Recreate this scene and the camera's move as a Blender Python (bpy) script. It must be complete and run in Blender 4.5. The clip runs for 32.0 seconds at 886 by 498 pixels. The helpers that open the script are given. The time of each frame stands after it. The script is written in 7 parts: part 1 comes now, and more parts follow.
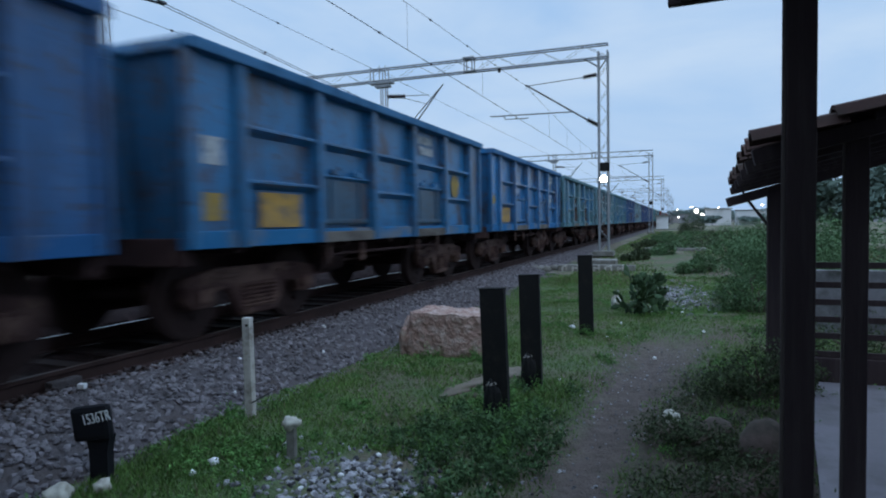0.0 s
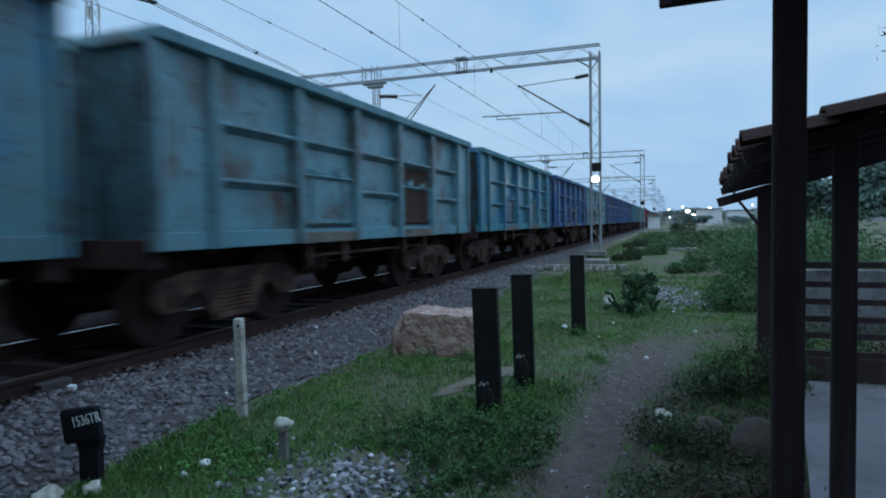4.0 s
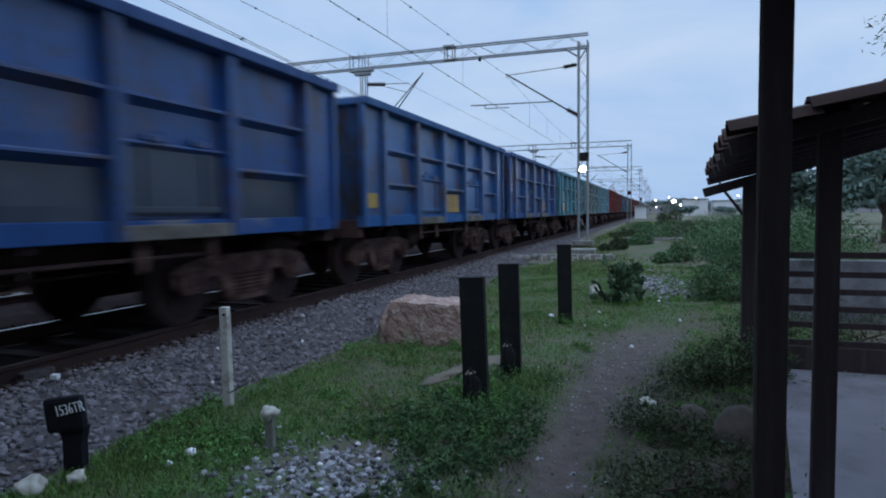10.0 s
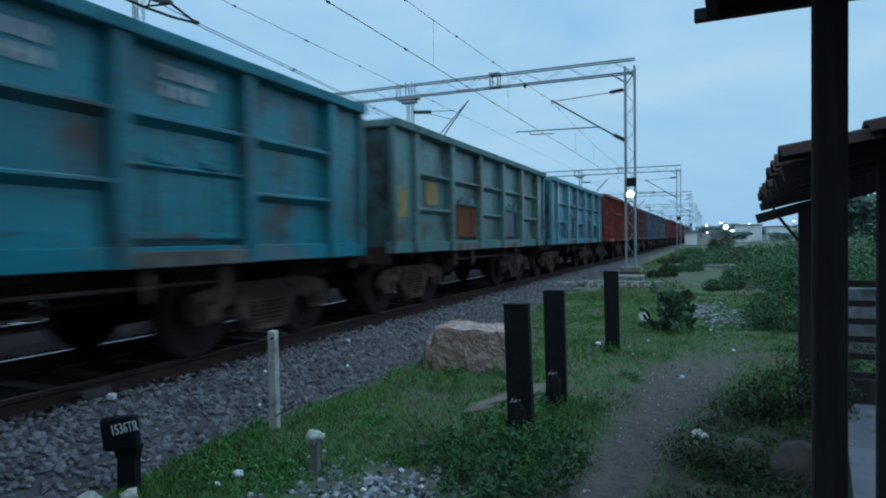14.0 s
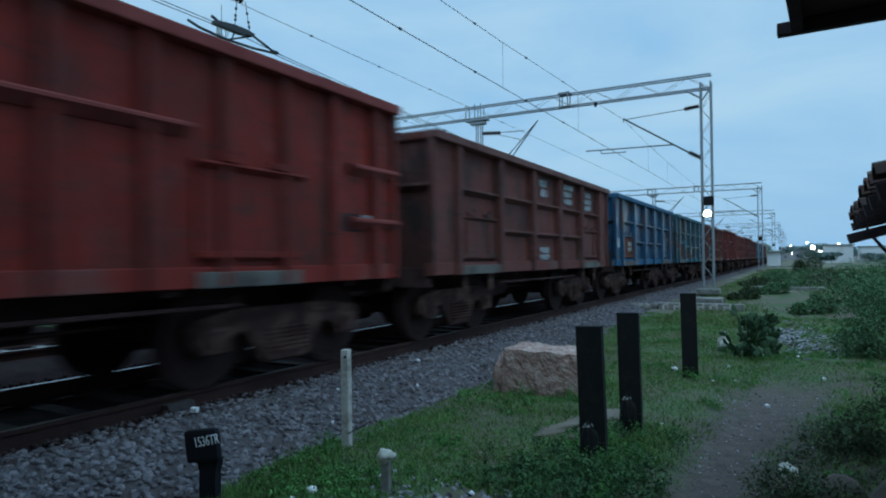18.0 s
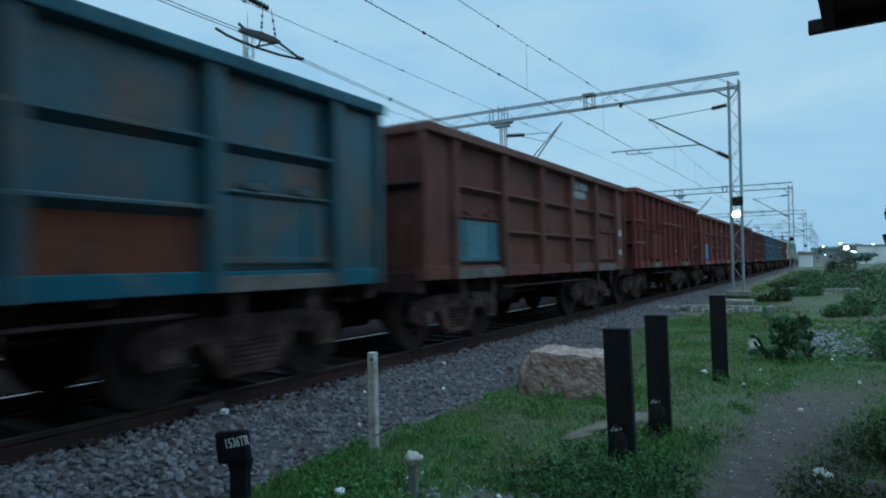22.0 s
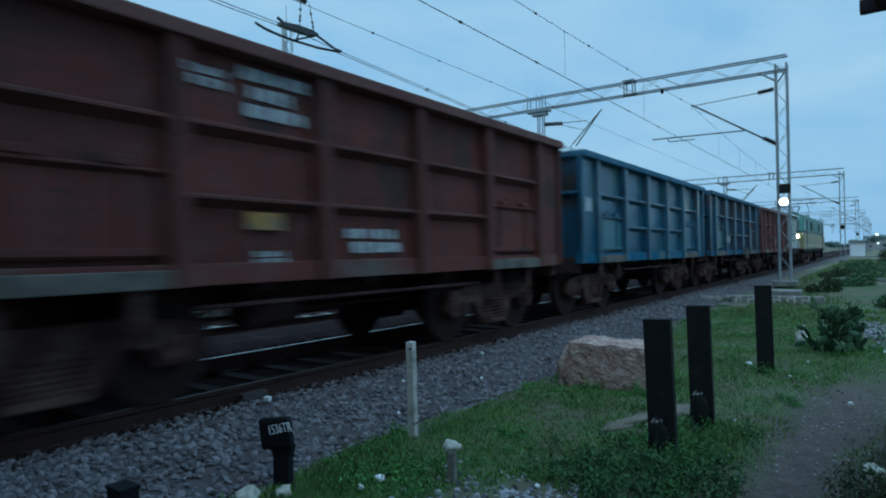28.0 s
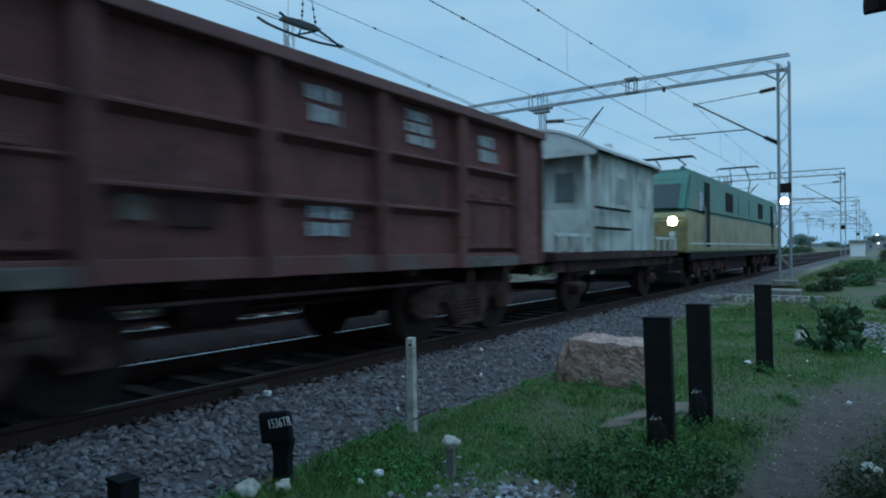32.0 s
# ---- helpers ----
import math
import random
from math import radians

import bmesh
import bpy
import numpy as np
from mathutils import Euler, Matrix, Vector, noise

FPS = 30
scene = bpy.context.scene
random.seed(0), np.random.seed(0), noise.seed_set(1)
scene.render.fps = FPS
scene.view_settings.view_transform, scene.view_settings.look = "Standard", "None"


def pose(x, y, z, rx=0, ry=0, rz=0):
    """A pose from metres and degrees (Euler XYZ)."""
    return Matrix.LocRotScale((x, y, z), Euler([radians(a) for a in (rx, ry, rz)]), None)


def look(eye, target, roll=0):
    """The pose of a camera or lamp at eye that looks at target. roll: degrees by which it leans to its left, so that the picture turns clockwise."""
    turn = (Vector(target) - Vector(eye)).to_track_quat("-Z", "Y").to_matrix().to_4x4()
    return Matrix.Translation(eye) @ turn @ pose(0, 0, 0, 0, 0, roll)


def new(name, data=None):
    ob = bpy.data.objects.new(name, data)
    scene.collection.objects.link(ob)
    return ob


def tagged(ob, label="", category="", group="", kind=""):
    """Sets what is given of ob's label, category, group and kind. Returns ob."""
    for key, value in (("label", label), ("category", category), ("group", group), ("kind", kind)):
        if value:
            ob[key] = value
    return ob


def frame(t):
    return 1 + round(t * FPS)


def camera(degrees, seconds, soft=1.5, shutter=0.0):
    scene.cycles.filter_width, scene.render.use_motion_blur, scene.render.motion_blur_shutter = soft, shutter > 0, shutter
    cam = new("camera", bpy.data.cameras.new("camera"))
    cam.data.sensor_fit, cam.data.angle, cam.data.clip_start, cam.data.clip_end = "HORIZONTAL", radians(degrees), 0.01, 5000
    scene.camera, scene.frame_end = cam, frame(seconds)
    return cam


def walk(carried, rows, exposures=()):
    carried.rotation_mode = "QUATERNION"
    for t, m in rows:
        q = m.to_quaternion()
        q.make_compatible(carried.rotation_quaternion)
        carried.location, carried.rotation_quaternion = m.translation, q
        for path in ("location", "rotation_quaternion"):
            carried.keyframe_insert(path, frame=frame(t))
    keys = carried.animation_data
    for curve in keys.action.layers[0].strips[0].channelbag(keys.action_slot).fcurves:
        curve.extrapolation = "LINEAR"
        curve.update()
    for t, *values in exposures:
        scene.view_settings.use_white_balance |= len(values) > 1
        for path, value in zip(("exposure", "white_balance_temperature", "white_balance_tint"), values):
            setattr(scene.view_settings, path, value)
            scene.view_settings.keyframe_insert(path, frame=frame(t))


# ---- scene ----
cam = camera(70.6, 32.0, 2.0, 0.8)

PATH = [
    (0, (6.203, 0.2, 1.285), (5.489, 2.066, 1.203), -0.9),
    (0.5, (6.201, 0.198, 1.284), (5.499, 2.069, 1.204), -0.9),
    (1, (6.201, 0.202, 1.285), (5.505, 2.075, 1.196), -1.1),
    (1.5, (6.201, 0.202, 1.286), (5.501, 2.074, 1.201), -1.0),
    (2, (6.201, 0.197, 1.285), (5.509, 2.071, 1.203), -1.0),
    (2.5, (6.201, 0.2, 1.285), (5.499, 2.071, 1.202), -0.9),
    (3, (6.201, 0.19, 1.287), (5.497, 2.061, 1.218), -1.1),
    (3.5, (6.202, 0.203, 1.286), (5.511, 2.078, 1.21), -0.9),
    (5.5, (6.203, 0.201, 1.285), (5.501, 2.072, 1.194), -0.8),
    (6, (6.202, 0.198, 1.287), (5.495, 2.067, 1.208), -0.4),
    (6.5, (6.201, 0.201, 1.285), (5.499, 2.072, 1.206), -0.5),
    (7, (6.204, 0.2, 1.286), (5.506, 2.072, 1.199), -0.8),
    (7.5, (6.203, 0.207, 1.284), (5.523, 2.085, 1.185), -0.8),
    (8, (6.206, 0.206, 1.288), (5.515, 2.081, 1.193), -1.0),
    (8.5, (6.205, 0.206, 1.287), (5.522, 2.084, 1.197), -1.3),
    (9, (6.204, 0.205, 1.284), (5.532, 2.086, 1.179), -1.0),
    (9.5, (6.204, 0.204, 1.285), (5.541, 2.087, 1.172), -1.0),
    (10, (6.203, 0.21, 1.283), (5.549, 2.096, 1.166), -0.7),
    (10.5, (6.203, 0.205, 1.285), (5.531, 2.084, 1.17), -0.7),
    (11, (6.205, 0.204, 1.284), (5.527, 2.083, 1.181), -0.7),
    (11.5, (6.203, 0.204, 1.284), (5.517, 2.08, 1.193), -0.5),
    (12, (6.205, 0.205, 1.284), (5.498, 2.074, 1.199), -0.5),
    (12.5, (6.207, 0.205, 1.285), (5.482, 2.067, 1.2), -0.2),
    (13, (6.203, 0.199, 1.285), (5.442, 2.047, 1.202), 0.2),
    (13.5, (6.207, 0.199, 1.285), (5.427, 2.039, 1.221), -0.1),
    (14, (6.209, 0.199, 1.288), (5.421, 2.037, 1.254), -0.6),
    (14.5, (6.212, 0.204, 1.288), (5.385, 2.024, 1.263), -1.1),
    (16.5, (6.205, 0.18, 1.286), (5.287, 1.956, 1.304), -1.6),
    (17, (6.202, 0.182, 1.287), (5.261, 1.946, 1.307), -0.6),
    (17.5, (6.203, 0.182, 1.292), (5.242, 1.936, 1.323), -0.6),
    (18, (6.201, 0.179, 1.293), (5.218, 1.92, 1.326), -0.5),
    (18.5, (6.201, 0.174, 1.295), (5.218, 1.915, 1.344), -0.5),
    (19, (6.2, 0.168, 1.293), (5.205, 1.902, 1.343), -0.2),
    (19.5, (6.2, 0.172, 1.296), (5.196, 1.902, 1.335), -0.5),
    (20, (6.202, 0.164, 1.293), (5.203, 1.896, 1.335), -0.8),
    (20.5, (6.202, 0.172, 1.295), (5.197, 1.9, 1.351), -1.2),
    (21, (6.198, 0.174, 1.295), (5.166, 1.887, 1.35), -1.1),
    (21.5, (6.2, 0.169, 1.298), (5.15, 1.87, 1.354), -0.8),
    (22, (6.197, 0.165, 1.293), (5.147, 1.867, 1.336), -0.8),
    (22.5, (6.197, 0.176, 1.297), (5.139, 1.872, 1.337), -1.1),
    (23, (6.198, 0.171, 1.295), (5.133, 1.864, 1.333), -1.5),
    (23.5, (6.195, 0.171, 1.296), (5.12, 1.856, 1.339), -1.3),
    (24, (6.194, 0.169, 1.298), (5.114, 1.851, 1.348), -1.4),
    (24.5, (6.198, 0.171, 1.293), (5.116, 1.853, 1.322), -2.1),
    (25, (6.2, 0.166, 1.293), (5.098, 1.835, 1.316), -2.4),
    (25.5, (6.201, 0.163, 1.295), (5.075, 1.815, 1.318), -2.4),
    (27.5, (6.204, 0.154, 1.292), (5.042, 1.781, 1.326), -0.5),
    (28, (6.204, 0.157, 1.292), (5.053, 1.793, 1.306), -1.0),
    (28.5, (6.201, 0.174, 1.296), (5.037, 1.8, 1.303), -1.1),
    (29, (6.201, 0.178, 1.296), (5.061, 1.822, 1.284), -1.0),
    (29.5, (6.205, 0.178, 1.279), (5.065, 1.821, 1.277), -1.0),
    (30, (6.2, 0.169, 1.294), (5.064, 1.815, 1.281), -0.8),
    (30.5, (6.199, 0.162, 1.292), (5.065, 1.81, 1.28), -0.7),
    (31, (6.2, 0.165, 1.293), (5.058, 1.807, 1.289), -0.6),
    (31.5, (6.201, 0.161, 1.291), (5.052, 1.798, 1.291), -0.5),
    (32, (6.203, 0.149, 1.289), (5.052, 1.784, 1.292), -0.5),
]

# the film camera shifts its exposure and white balance on the way: seconds, stops, kelvin, tint
EXPOSURES = [
    (0, 0.08, 6676, 8.3),
    (1, 0.05, 6484, 2.9),
    (2, 0.05, 6356, -0.7),
    (3, 0.05, 6408, 0.5),
    (6, -0.1, 6130, -0.3),
    (7, 0.0, 6617, 14.6),
    (8, -0.08, 6289, 6.8),
    (9, 0.05, 6556, 8.9),
    (10, 0.05, 6665, 11.9),
    (11, 0.0, 6303, -3.5),
    (12, 0.0, 6415, 2.3),
    (13, 0.0, 6382, 6.7),
    (14, -0.03, 6071, -8.8),
    (17, 0.0, 6313, 4.9),
    (18, -0.06, 6039, -8.4),
    (19, -0.07, 5906, -13.4),
    (20, -0.1, 5790, -15.1),
    (21, -0.1, 5582, -32.3),
    (22, -0.02, 6223, -11.7),
    (23, -0.1, 5859, -14.7),
    (24, -0.06, 6058, -5.0),
    (25, -0.08, 6083, -1.5),
    (28, -0.15, 5705, -13.4),
    (29, -0.1, 5956, 4.2),
    (30, -0.17, 5435, -13.0),
    (32, -0.17, 5896, -10.9),
]

walk(cam, [(t, look(eye, target, roll)) for t, eye, target, roll in PATH], EXPOSURES)

# the train's way along its track: start, speed and its slow gain
WAY0, WAY1, WAY2 = -6.128, 8.135, 0.00248
VAN_Y, LOCO_Y = 271.1, 285.5

# ---- world and light: an overcast dusk sky ----
world = bpy.data.worlds.new("dusk_sky")
scene.world = world
world.use_nodes = True
wn, wl = world.node_tree.nodes, world.node_tree.links
wn.clear()


def wnode(kind, **values):
    n = wn.new(kind)
    for k, v in values.items():
        n.inputs[k].default_value = v
    return n


sky = wn.new("ShaderNodeTexSky")
sky.sky_type, sky.sun_disc = "NISHITA", False
sky.sun_elevation, sky.sun_rotation = radians(12), radians(250)
sky.air_density, sky.dust_density, sky.ozone_density = 1.6, 2.0, 3.0
sky_gain = wn.new("ShaderNodeVectorMath")
sky_gain.operation = "SCALE"
sky_gain.inputs["Scale"].default_value = 0.05
wl.new(sky.outputs[0], sky_gain.inputs[0])
wco = wn.new("ShaderNodeTexCoord")
wmap = wn.new("ShaderNodeMapping")
wmap.inputs["Scale"].default_value = (1.0, 1.0, 3.2)
cloud = wnode("ShaderNodeTexNoise", Scale=2.3, Detail=7.0, Roughness=0.55, Distortion=0.4)
ramp = wn.new("ShaderNodeValToRGB")
ramp.color_ramp.elements[0].position, ramp.color_ramp.elements[0].color = 0.34, (0.40, 0.63, 1.0, 1)
ramp.color_ramp.elements[1].position, ramp.color_ramp.elements[1].color = 0.70, (0.60, 0.78, 1.05, 1)
wmix = wn.new("ShaderNodeMix")
wmix.data_type = "RGBA"
wmix.inputs["Factor"].default_value = 0.82
back = wnode("ShaderNodeBackground", Strength=1.0)
wout = wn.new("ShaderNodeOutputWorld")
wl.new(wco.outputs["Generated"], wmap.inputs[0])
wl.new(wmap.outputs[0], cloud.inputs["Vector"])
wl.new(cloud.outputs["Fac"], ramp.inputs[0])
wl.new(sky_gain.outputs[0], wmix.inputs["A"])
wl.new(ramp.outputs[0], wmix.inputs["B"])
# an overcast sky is brightest overhead
rise = wn.new("ShaderNodeSeparateXYZ")
wl.new(wco.outputs["Generated"], rise.inputs[0])
zenith = wn.new("ShaderNodeMapRange")
zenith.interpolation_type = "SMOOTHSTEP"
for key_, value_ in (("From Min", 0.45), ("From Max", 1.0), ("To Min", 1.0), ("To Max", 2.8)):
    zenith.inputs[key_].default_value = value_
wl.new(rise.outputs["Z"], zenith.inputs["Value"])
bright = wn.new("ShaderNodeVectorMath")
bright.operation = "SCALE"
wl.new(wmix.outputs["Result"], bright.inputs[0])
wl.new(zenith.outputs[0], bright.inputs["Scale"])
wl.new(bright.outputs[0], back.inputs["Color"])
wl.new(back.outputs[0], wout.inputs[0])

sun = new("sun", bpy.data.lights.new("sun", "SUN"))
sun.data.energy, sun.data.angle, sun.data.color = 0.3, radians(40), (1.0, 0.93, 0.86)
sun.matrix_world = look((30, -18, 40), (0, 10, 0))


# ---- materials ----
def shader(name, rgb, rough=0.8, metal=0.0, vary=0.25, scale=6.0, grain=60.0, bump=0.25, depth=0.01, dirt=None, dirt_at=0.62,
           dirt_scale=1.6, stretch=(1, 1, 1), spread=0.0, island=False, dirt_soft=0.12):
    """A paint, stone or metal: its colour varied at two scales, dirt or rust patches, fine relief."""
    m = bpy.data.materials.new(name)
    m.use_nodes = True
    n, l = m.node_tree.nodes, m.node_tree.links
    b = n["Principled BSDF"]
    b.inputs["Metallic"].default_value = metal
    b.inputs["Specular IOR Level"].default_value = 0.2 if rough >= 0.75 else 0.5
    co = n.new("ShaderNodeTexCoord")
    mp = n.new("ShaderNodeMapping")
    mp.inputs["Scale"].default_value = stretch
    l.new(co.outputs["Object"], mp.inputs[0])
    info = n.new("ShaderNodeObjectInfo")
    shift = n.new("ShaderNodeVectorMath")
    shift.operation = "ADD"
    grow = n.new("ShaderNodeMath")
    grow.operation = "MULTIPLY"
    grow.inputs[1].default_value = 37.0
    l.new(info.outputs["Random"], grow.inputs[0])
    l.new(mp.outputs[0], shift.inputs[0])
    l.new(grow.outputs[0], shift.inputs[1])

    def noise_at(s, detail=5.0, rough_n=0.6):
        t = n.new("ShaderNodeTexNoise")
        t.inputs["Scale"].default_value, t.inputs["Detail"].default_value, t.inputs["Roughness"].default_value = s, detail, rough_n
        l.new(shift.outputs[0], t.inputs["Vector"])
        return t

    def calc(op, a, c):
        t = n.new("ShaderNodeMath")
        t.operation = op
        for i, v in enumerate((a, c)):
            if isinstance(v, (int, float)):
                t.inputs[i].default_value = v
            else:
                l.new(v, t.inputs[i])
        return t.outputs[0]

    wide, fine = noise_at(scale), noise_at(grain, 3.0)
    value = calc("ADD", calc("MULTIPLY", wide.outputs["Fac"], 2 * vary), calc("MULTIPLY", fine.outputs["Fac"], vary))
    value = calc("ADD", value, 1 - 1.5 * vary)
    if spread:
        rnd = info.outputs["Random"]
        if island:
            rnd = n.new("ShaderNodeNewGeometry").outputs["Random Per Island"]
        value = calc("MULTIPLY", value, calc("ADD", calc("MULTIPLY", rnd, 2 * spread), 1 - spread))
    tone = n.new("ShaderNodeVectorMath")
    tone.operation = "SCALE"
    tone.inputs[0].default_value = rgb
    l.new(value, tone.inputs["Scale"])
    colour = tone.outputs[0]
    if dirt:
        patch = noise_at(dirt_scale, 8.0, 0.68)
        edge = n.new("ShaderNodeMapRange")
        edge.inputs["From Min"].default_value, edge.inputs["From Max"].default_value = dirt_at - dirt_soft, dirt_at + dirt_soft
        l.new(patch.outputs["Fac"], edge.inputs["Value"])
        mix = n.new("ShaderNodeMix")
        mix.data_type = "RGBA"
        l.new(edge.outputs[0], mix.inputs["Factor"])
        l.new(colour, mix.inputs["A"])
        mix.inputs["B"].default_value = (*dirt, 1)
        colour = mix.outputs["Result"]
    l.new(colour, b.inputs["Base Color"])
    l.new(calc("ADD", calc("MULTIPLY", wide.outputs["Fac"], 0.2), rough - 0.1), b.inputs["Roughness"])
    bp = n.new("ShaderNodeBump")
    bp.inputs["Strength"].default_value, bp.inputs["Distance"].default_value = bump, depth
    l.new(calc("ADD", wide.outputs["Fac"], calc("MULTIPLY", fine.outputs["Fac"], 0.5)), bp.inputs["Height"])
    l.new(bp.outputs[0], b.inputs["Normal"])
    return m


def glow(name, rgb, strength):
    m = bpy.data.materials.new(name)
    m.use_nodes = True
    b = m.node_tree.nodes["Principled BSDF"]
    b.inputs["Base Color"].default_value = (0.8, 0.8, 0.8, 1)
    b.inputs["Emission Color"].default_value, b.inputs["Emission Strength"].default_value = (*rgb, 1), strength
    return m


def glass(name, rgb=(0.02, 0.03, 0.035)):
    m = shader(name, rgb, 0.12, vary=0.1, bump=0.02)
    return m


RUST = (0.075, 0.035, 0.022)
SOOT = (0.028, 0.022, 0.02)
STEEL = shader("bogie_steel", (0.052, 0.027, 0.025), 0.9, vary=0.5, scale=3.0, dirt=(0.20, 0.125, 0.10), dirt_at=0.58, dirt_scale=2.4)
UNDER = shader("underframe_steel", (0.042, 0.023, 0.023), 0.95, vary=0.35, dirt=(0.10, 0.06, 0.054), dirt_at=0.6)
WHEEL = shader("wheel_steel", (0.032, 0.019, 0.018), 0.9, metal=0.0, vary=0.3)
RAILHEAD = shader("rail_head", (0.30, 0.285, 0.28), 0.3, metal=1.0, vary=0.3, scale=3)
# near rail's head: rougher, browner copy with the wheels' shade in its colour
DULLHEAD = shader("shaded_rail_head", (0.11, 0.08, 0.07), 0.55, metal=0.7, vary=0.4, scale=2, dirt=(0.06, 0.038, 0.032), dirt_at=0.5)
RAILRUST = shader("rail_rust", (0.05, 0.028, 0.025), 0.9, vary=0.35, scale=2, dirt=(0.03, 0.018, 0.017), dirt_at=0.55)
GALV = shader("galvanised_steel", (0.27, 0.285, 0.30), 0.55, metal=0.4, vary=0.18, scale=4)
WIRE = shader("wire_copper", (0.05, 0.052, 0.055), 0.6, metal=0.3, vary=0.1)
INSUL = shader("brown_porcelain", (0.022, 0.018, 0.018), 0.3, vary=0.1)
CONCRETE = shader("weathered_concrete", (0.24, 0.23, 0.21), 0.9, vary=0.3, dirt=(0.12, 0.115, 0.095), dirt_at=0.54, dirt_scale=4)
PALEPOST = shader("pale_painted_concrete", (0.5, 0.47, 0.43), 0.85, vary=0.25, dirt=(0.2, 0.17, 0.14), dirt_at=0.6, dirt_scale=9)
BLACKPOST = shader("tarred_steel", (0.012, 0.012, 0.012), 0.9, vary=0.3, dirt=(0.026, 0.023, 0.02), dirt_at=0.64, dirt_scale=8)
BLACKSIGN = shader("black_sign_paint", (0.009, 0.009, 0.012), 0.8, vary=0.2)
WHITE = shader("white_paint", (0.72, 0.72, 0.72), 0.7, vary=0.12, dirt=(0.4, 0.38, 0.36), dirt_at=0.66, dirt_scale=14)
STONEWHITE = shader("whitewashed_stone", (0.46, 0.44, 0.38), 0.9, vary=0.3, scale=12, dirt=(0.25, 0.22, 0.17), dirt_at=0.6, dirt_scale=9)
PINKBLOCK = shader("reddish_masonry", (0.33, 0.215, 0.18), 0.95, vary=0.5, scale=22, grain=90, bump=0.8, depth=0.02, dirt=(0.52, 0.42, 0.37), dirt_at=0.58, dirt_scale=9)
BALLAST = shader("ballast_stone", (0.15, 0.136, 0.145), 0.95, vary=0.3, scale=9, spread=0.42, island=True, bump=0.4)
BALLASTBED = shader("ballast_bed", (0.10, 0.089, 0.094), 0.95, vary=0.5, scale=16, grain=90, bump=0.9, depth=0.03, dirt=(0.08, 0.064, 0.06), dirt_at=0.54, dirt_scale=1.2)
RUSTBALLAST = shader("brake_dusted_stone", (0.062, 0.045, 0.044), 0.95, vary=0.3, scale=9, spread=0.6, island=True, bump=0.4)
# near-black bed: the shade under the train is put into its colour
SHADEBED = shader("shaded_track_bed", (0.02, 0.012, 0.0118), 0.95, vary=0.5, scale=14, grain=70, bump=0.8, depth=0.03, dirt=(0.045, 0.028, 0.027), dirt_at=0.64)
SHADEBED.node_tree.nodes["Principled BSDF"].inputs["Specular IOR Level"].default_value = 0.06
GRAVEL = shader("spilt_gravel", (0.20, 0.195, 0.205), 0.95, vary=0.2, scale=9, spread=0.9, island=True, bump=0.4)
WOOD = shader("dark_timber", (0.055, 0.04, 0.042), 0.9, vary=0.35, scale=2, grain=30, stretch=(8, 8, 0.6), dirt=(0.085, 0.068, 0.068), dirt_at=0.62)
WOODEDGE = shader("worn_timber_edge", (0.11, 0.09, 0.085), 0.85, vary=0.3, stretch=(8, 8, 0.6))
TILE = shader("clay_tile", (0.075, 0.042, 0.036), 0.9, vary=0.35, scale=5, spread=0.35, dirt=(0.05, 0.04, 0.035), dirt_at=0.58, dirt_scale=5)
SHEETROOF = shader("rusted_roof_sheet", (0.09, 0.045, 0.038), 0.8, vary=0.35, dirt=(0.04, 0.03, 0.028), dirt_at=0.6, dirt_scale=3)
SLAB = shader("smooth_cement_floor", (0.23, 0.215, 0.24), 0.8, vary=0.2, scale=2.5, dirt=(0.14, 0.13, 0.135), dirt_at=0.58, dirt_scale=1.5)
WALLGREY = shader("grey_plaster", (0.3, 0.3, 0.32), 0.9, vary=0.25, dirt=(0.17, 0.17, 0.17), dirt_at=0.6)
WALLPALE = shader("pale_plaster", (0.62, 0.62, 0.62), 0.9, vary=0.15, dirt=(0.4, 0.4, 0.38), dirt_at=0.64, dirt_scale=0.5)
BLUESHEET = shader("blue_grey_sheet", (0.40, 0.46, 0.55), 0.5, vary=0.12)
BARK = shader("bark", (0.09, 0.07, 0.055), 0.95, vary=0.4, stretch=(4, 4, 1))
LEAFDARK = shader("dark_leaf", (0.052, 0.072, 0.034), 0.8, vary=0.2, spread=0.5, island=True)
WEED = shader("weed_leaf", (0.085, 0.185, 0.05), 0.75, vary=0.6, scale=1.1, grain=5, spread=0.5, island=True)
LEAFTALL = shader("tall_weed_leaf", (0.055, 0.105, 0.042), 0.8, vary=0.3, spread=0.5, island=True)
LEAFMID = shader("mid_leaf", (0.075, 0.135, 0.06), 0.8, vary=0.2, spread=0.4, island=True)
GRASS = shader("grass_blade", (0.105, 0.19, 0.05), 0.8, vary=0.6, scale=1.1, grain=5, spread=0.45, island=True)
DRYGRASS = shader("dry_grass_blade", (0.15, 0.135, 0.075), 0.8, vary=0.2, spread=0.4, island=True)
CACTUS = shader("cactus_pad", (0.042, 0.075, 0.036), 0.85, vary=0.35, spread=0.4)
# far leaves are paler: distance haze is put into the base colour
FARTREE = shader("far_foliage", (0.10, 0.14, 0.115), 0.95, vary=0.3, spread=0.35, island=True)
HAZETREE = shader("hazed_far_foliage", (0.15, 0.20, 0.18), 0.95, vary=0.3, spread=0.25, island=True)
VANPAINT = shader("grey_van_paint", (0.50, 0.53, 0.50), 0.6, vary=0.3, scale=2.5, dirt=(0.20, 0.19, 0.16), dirt_at=0.56, dirt_scale=1.8, stretch=(1, 1, 0.5))
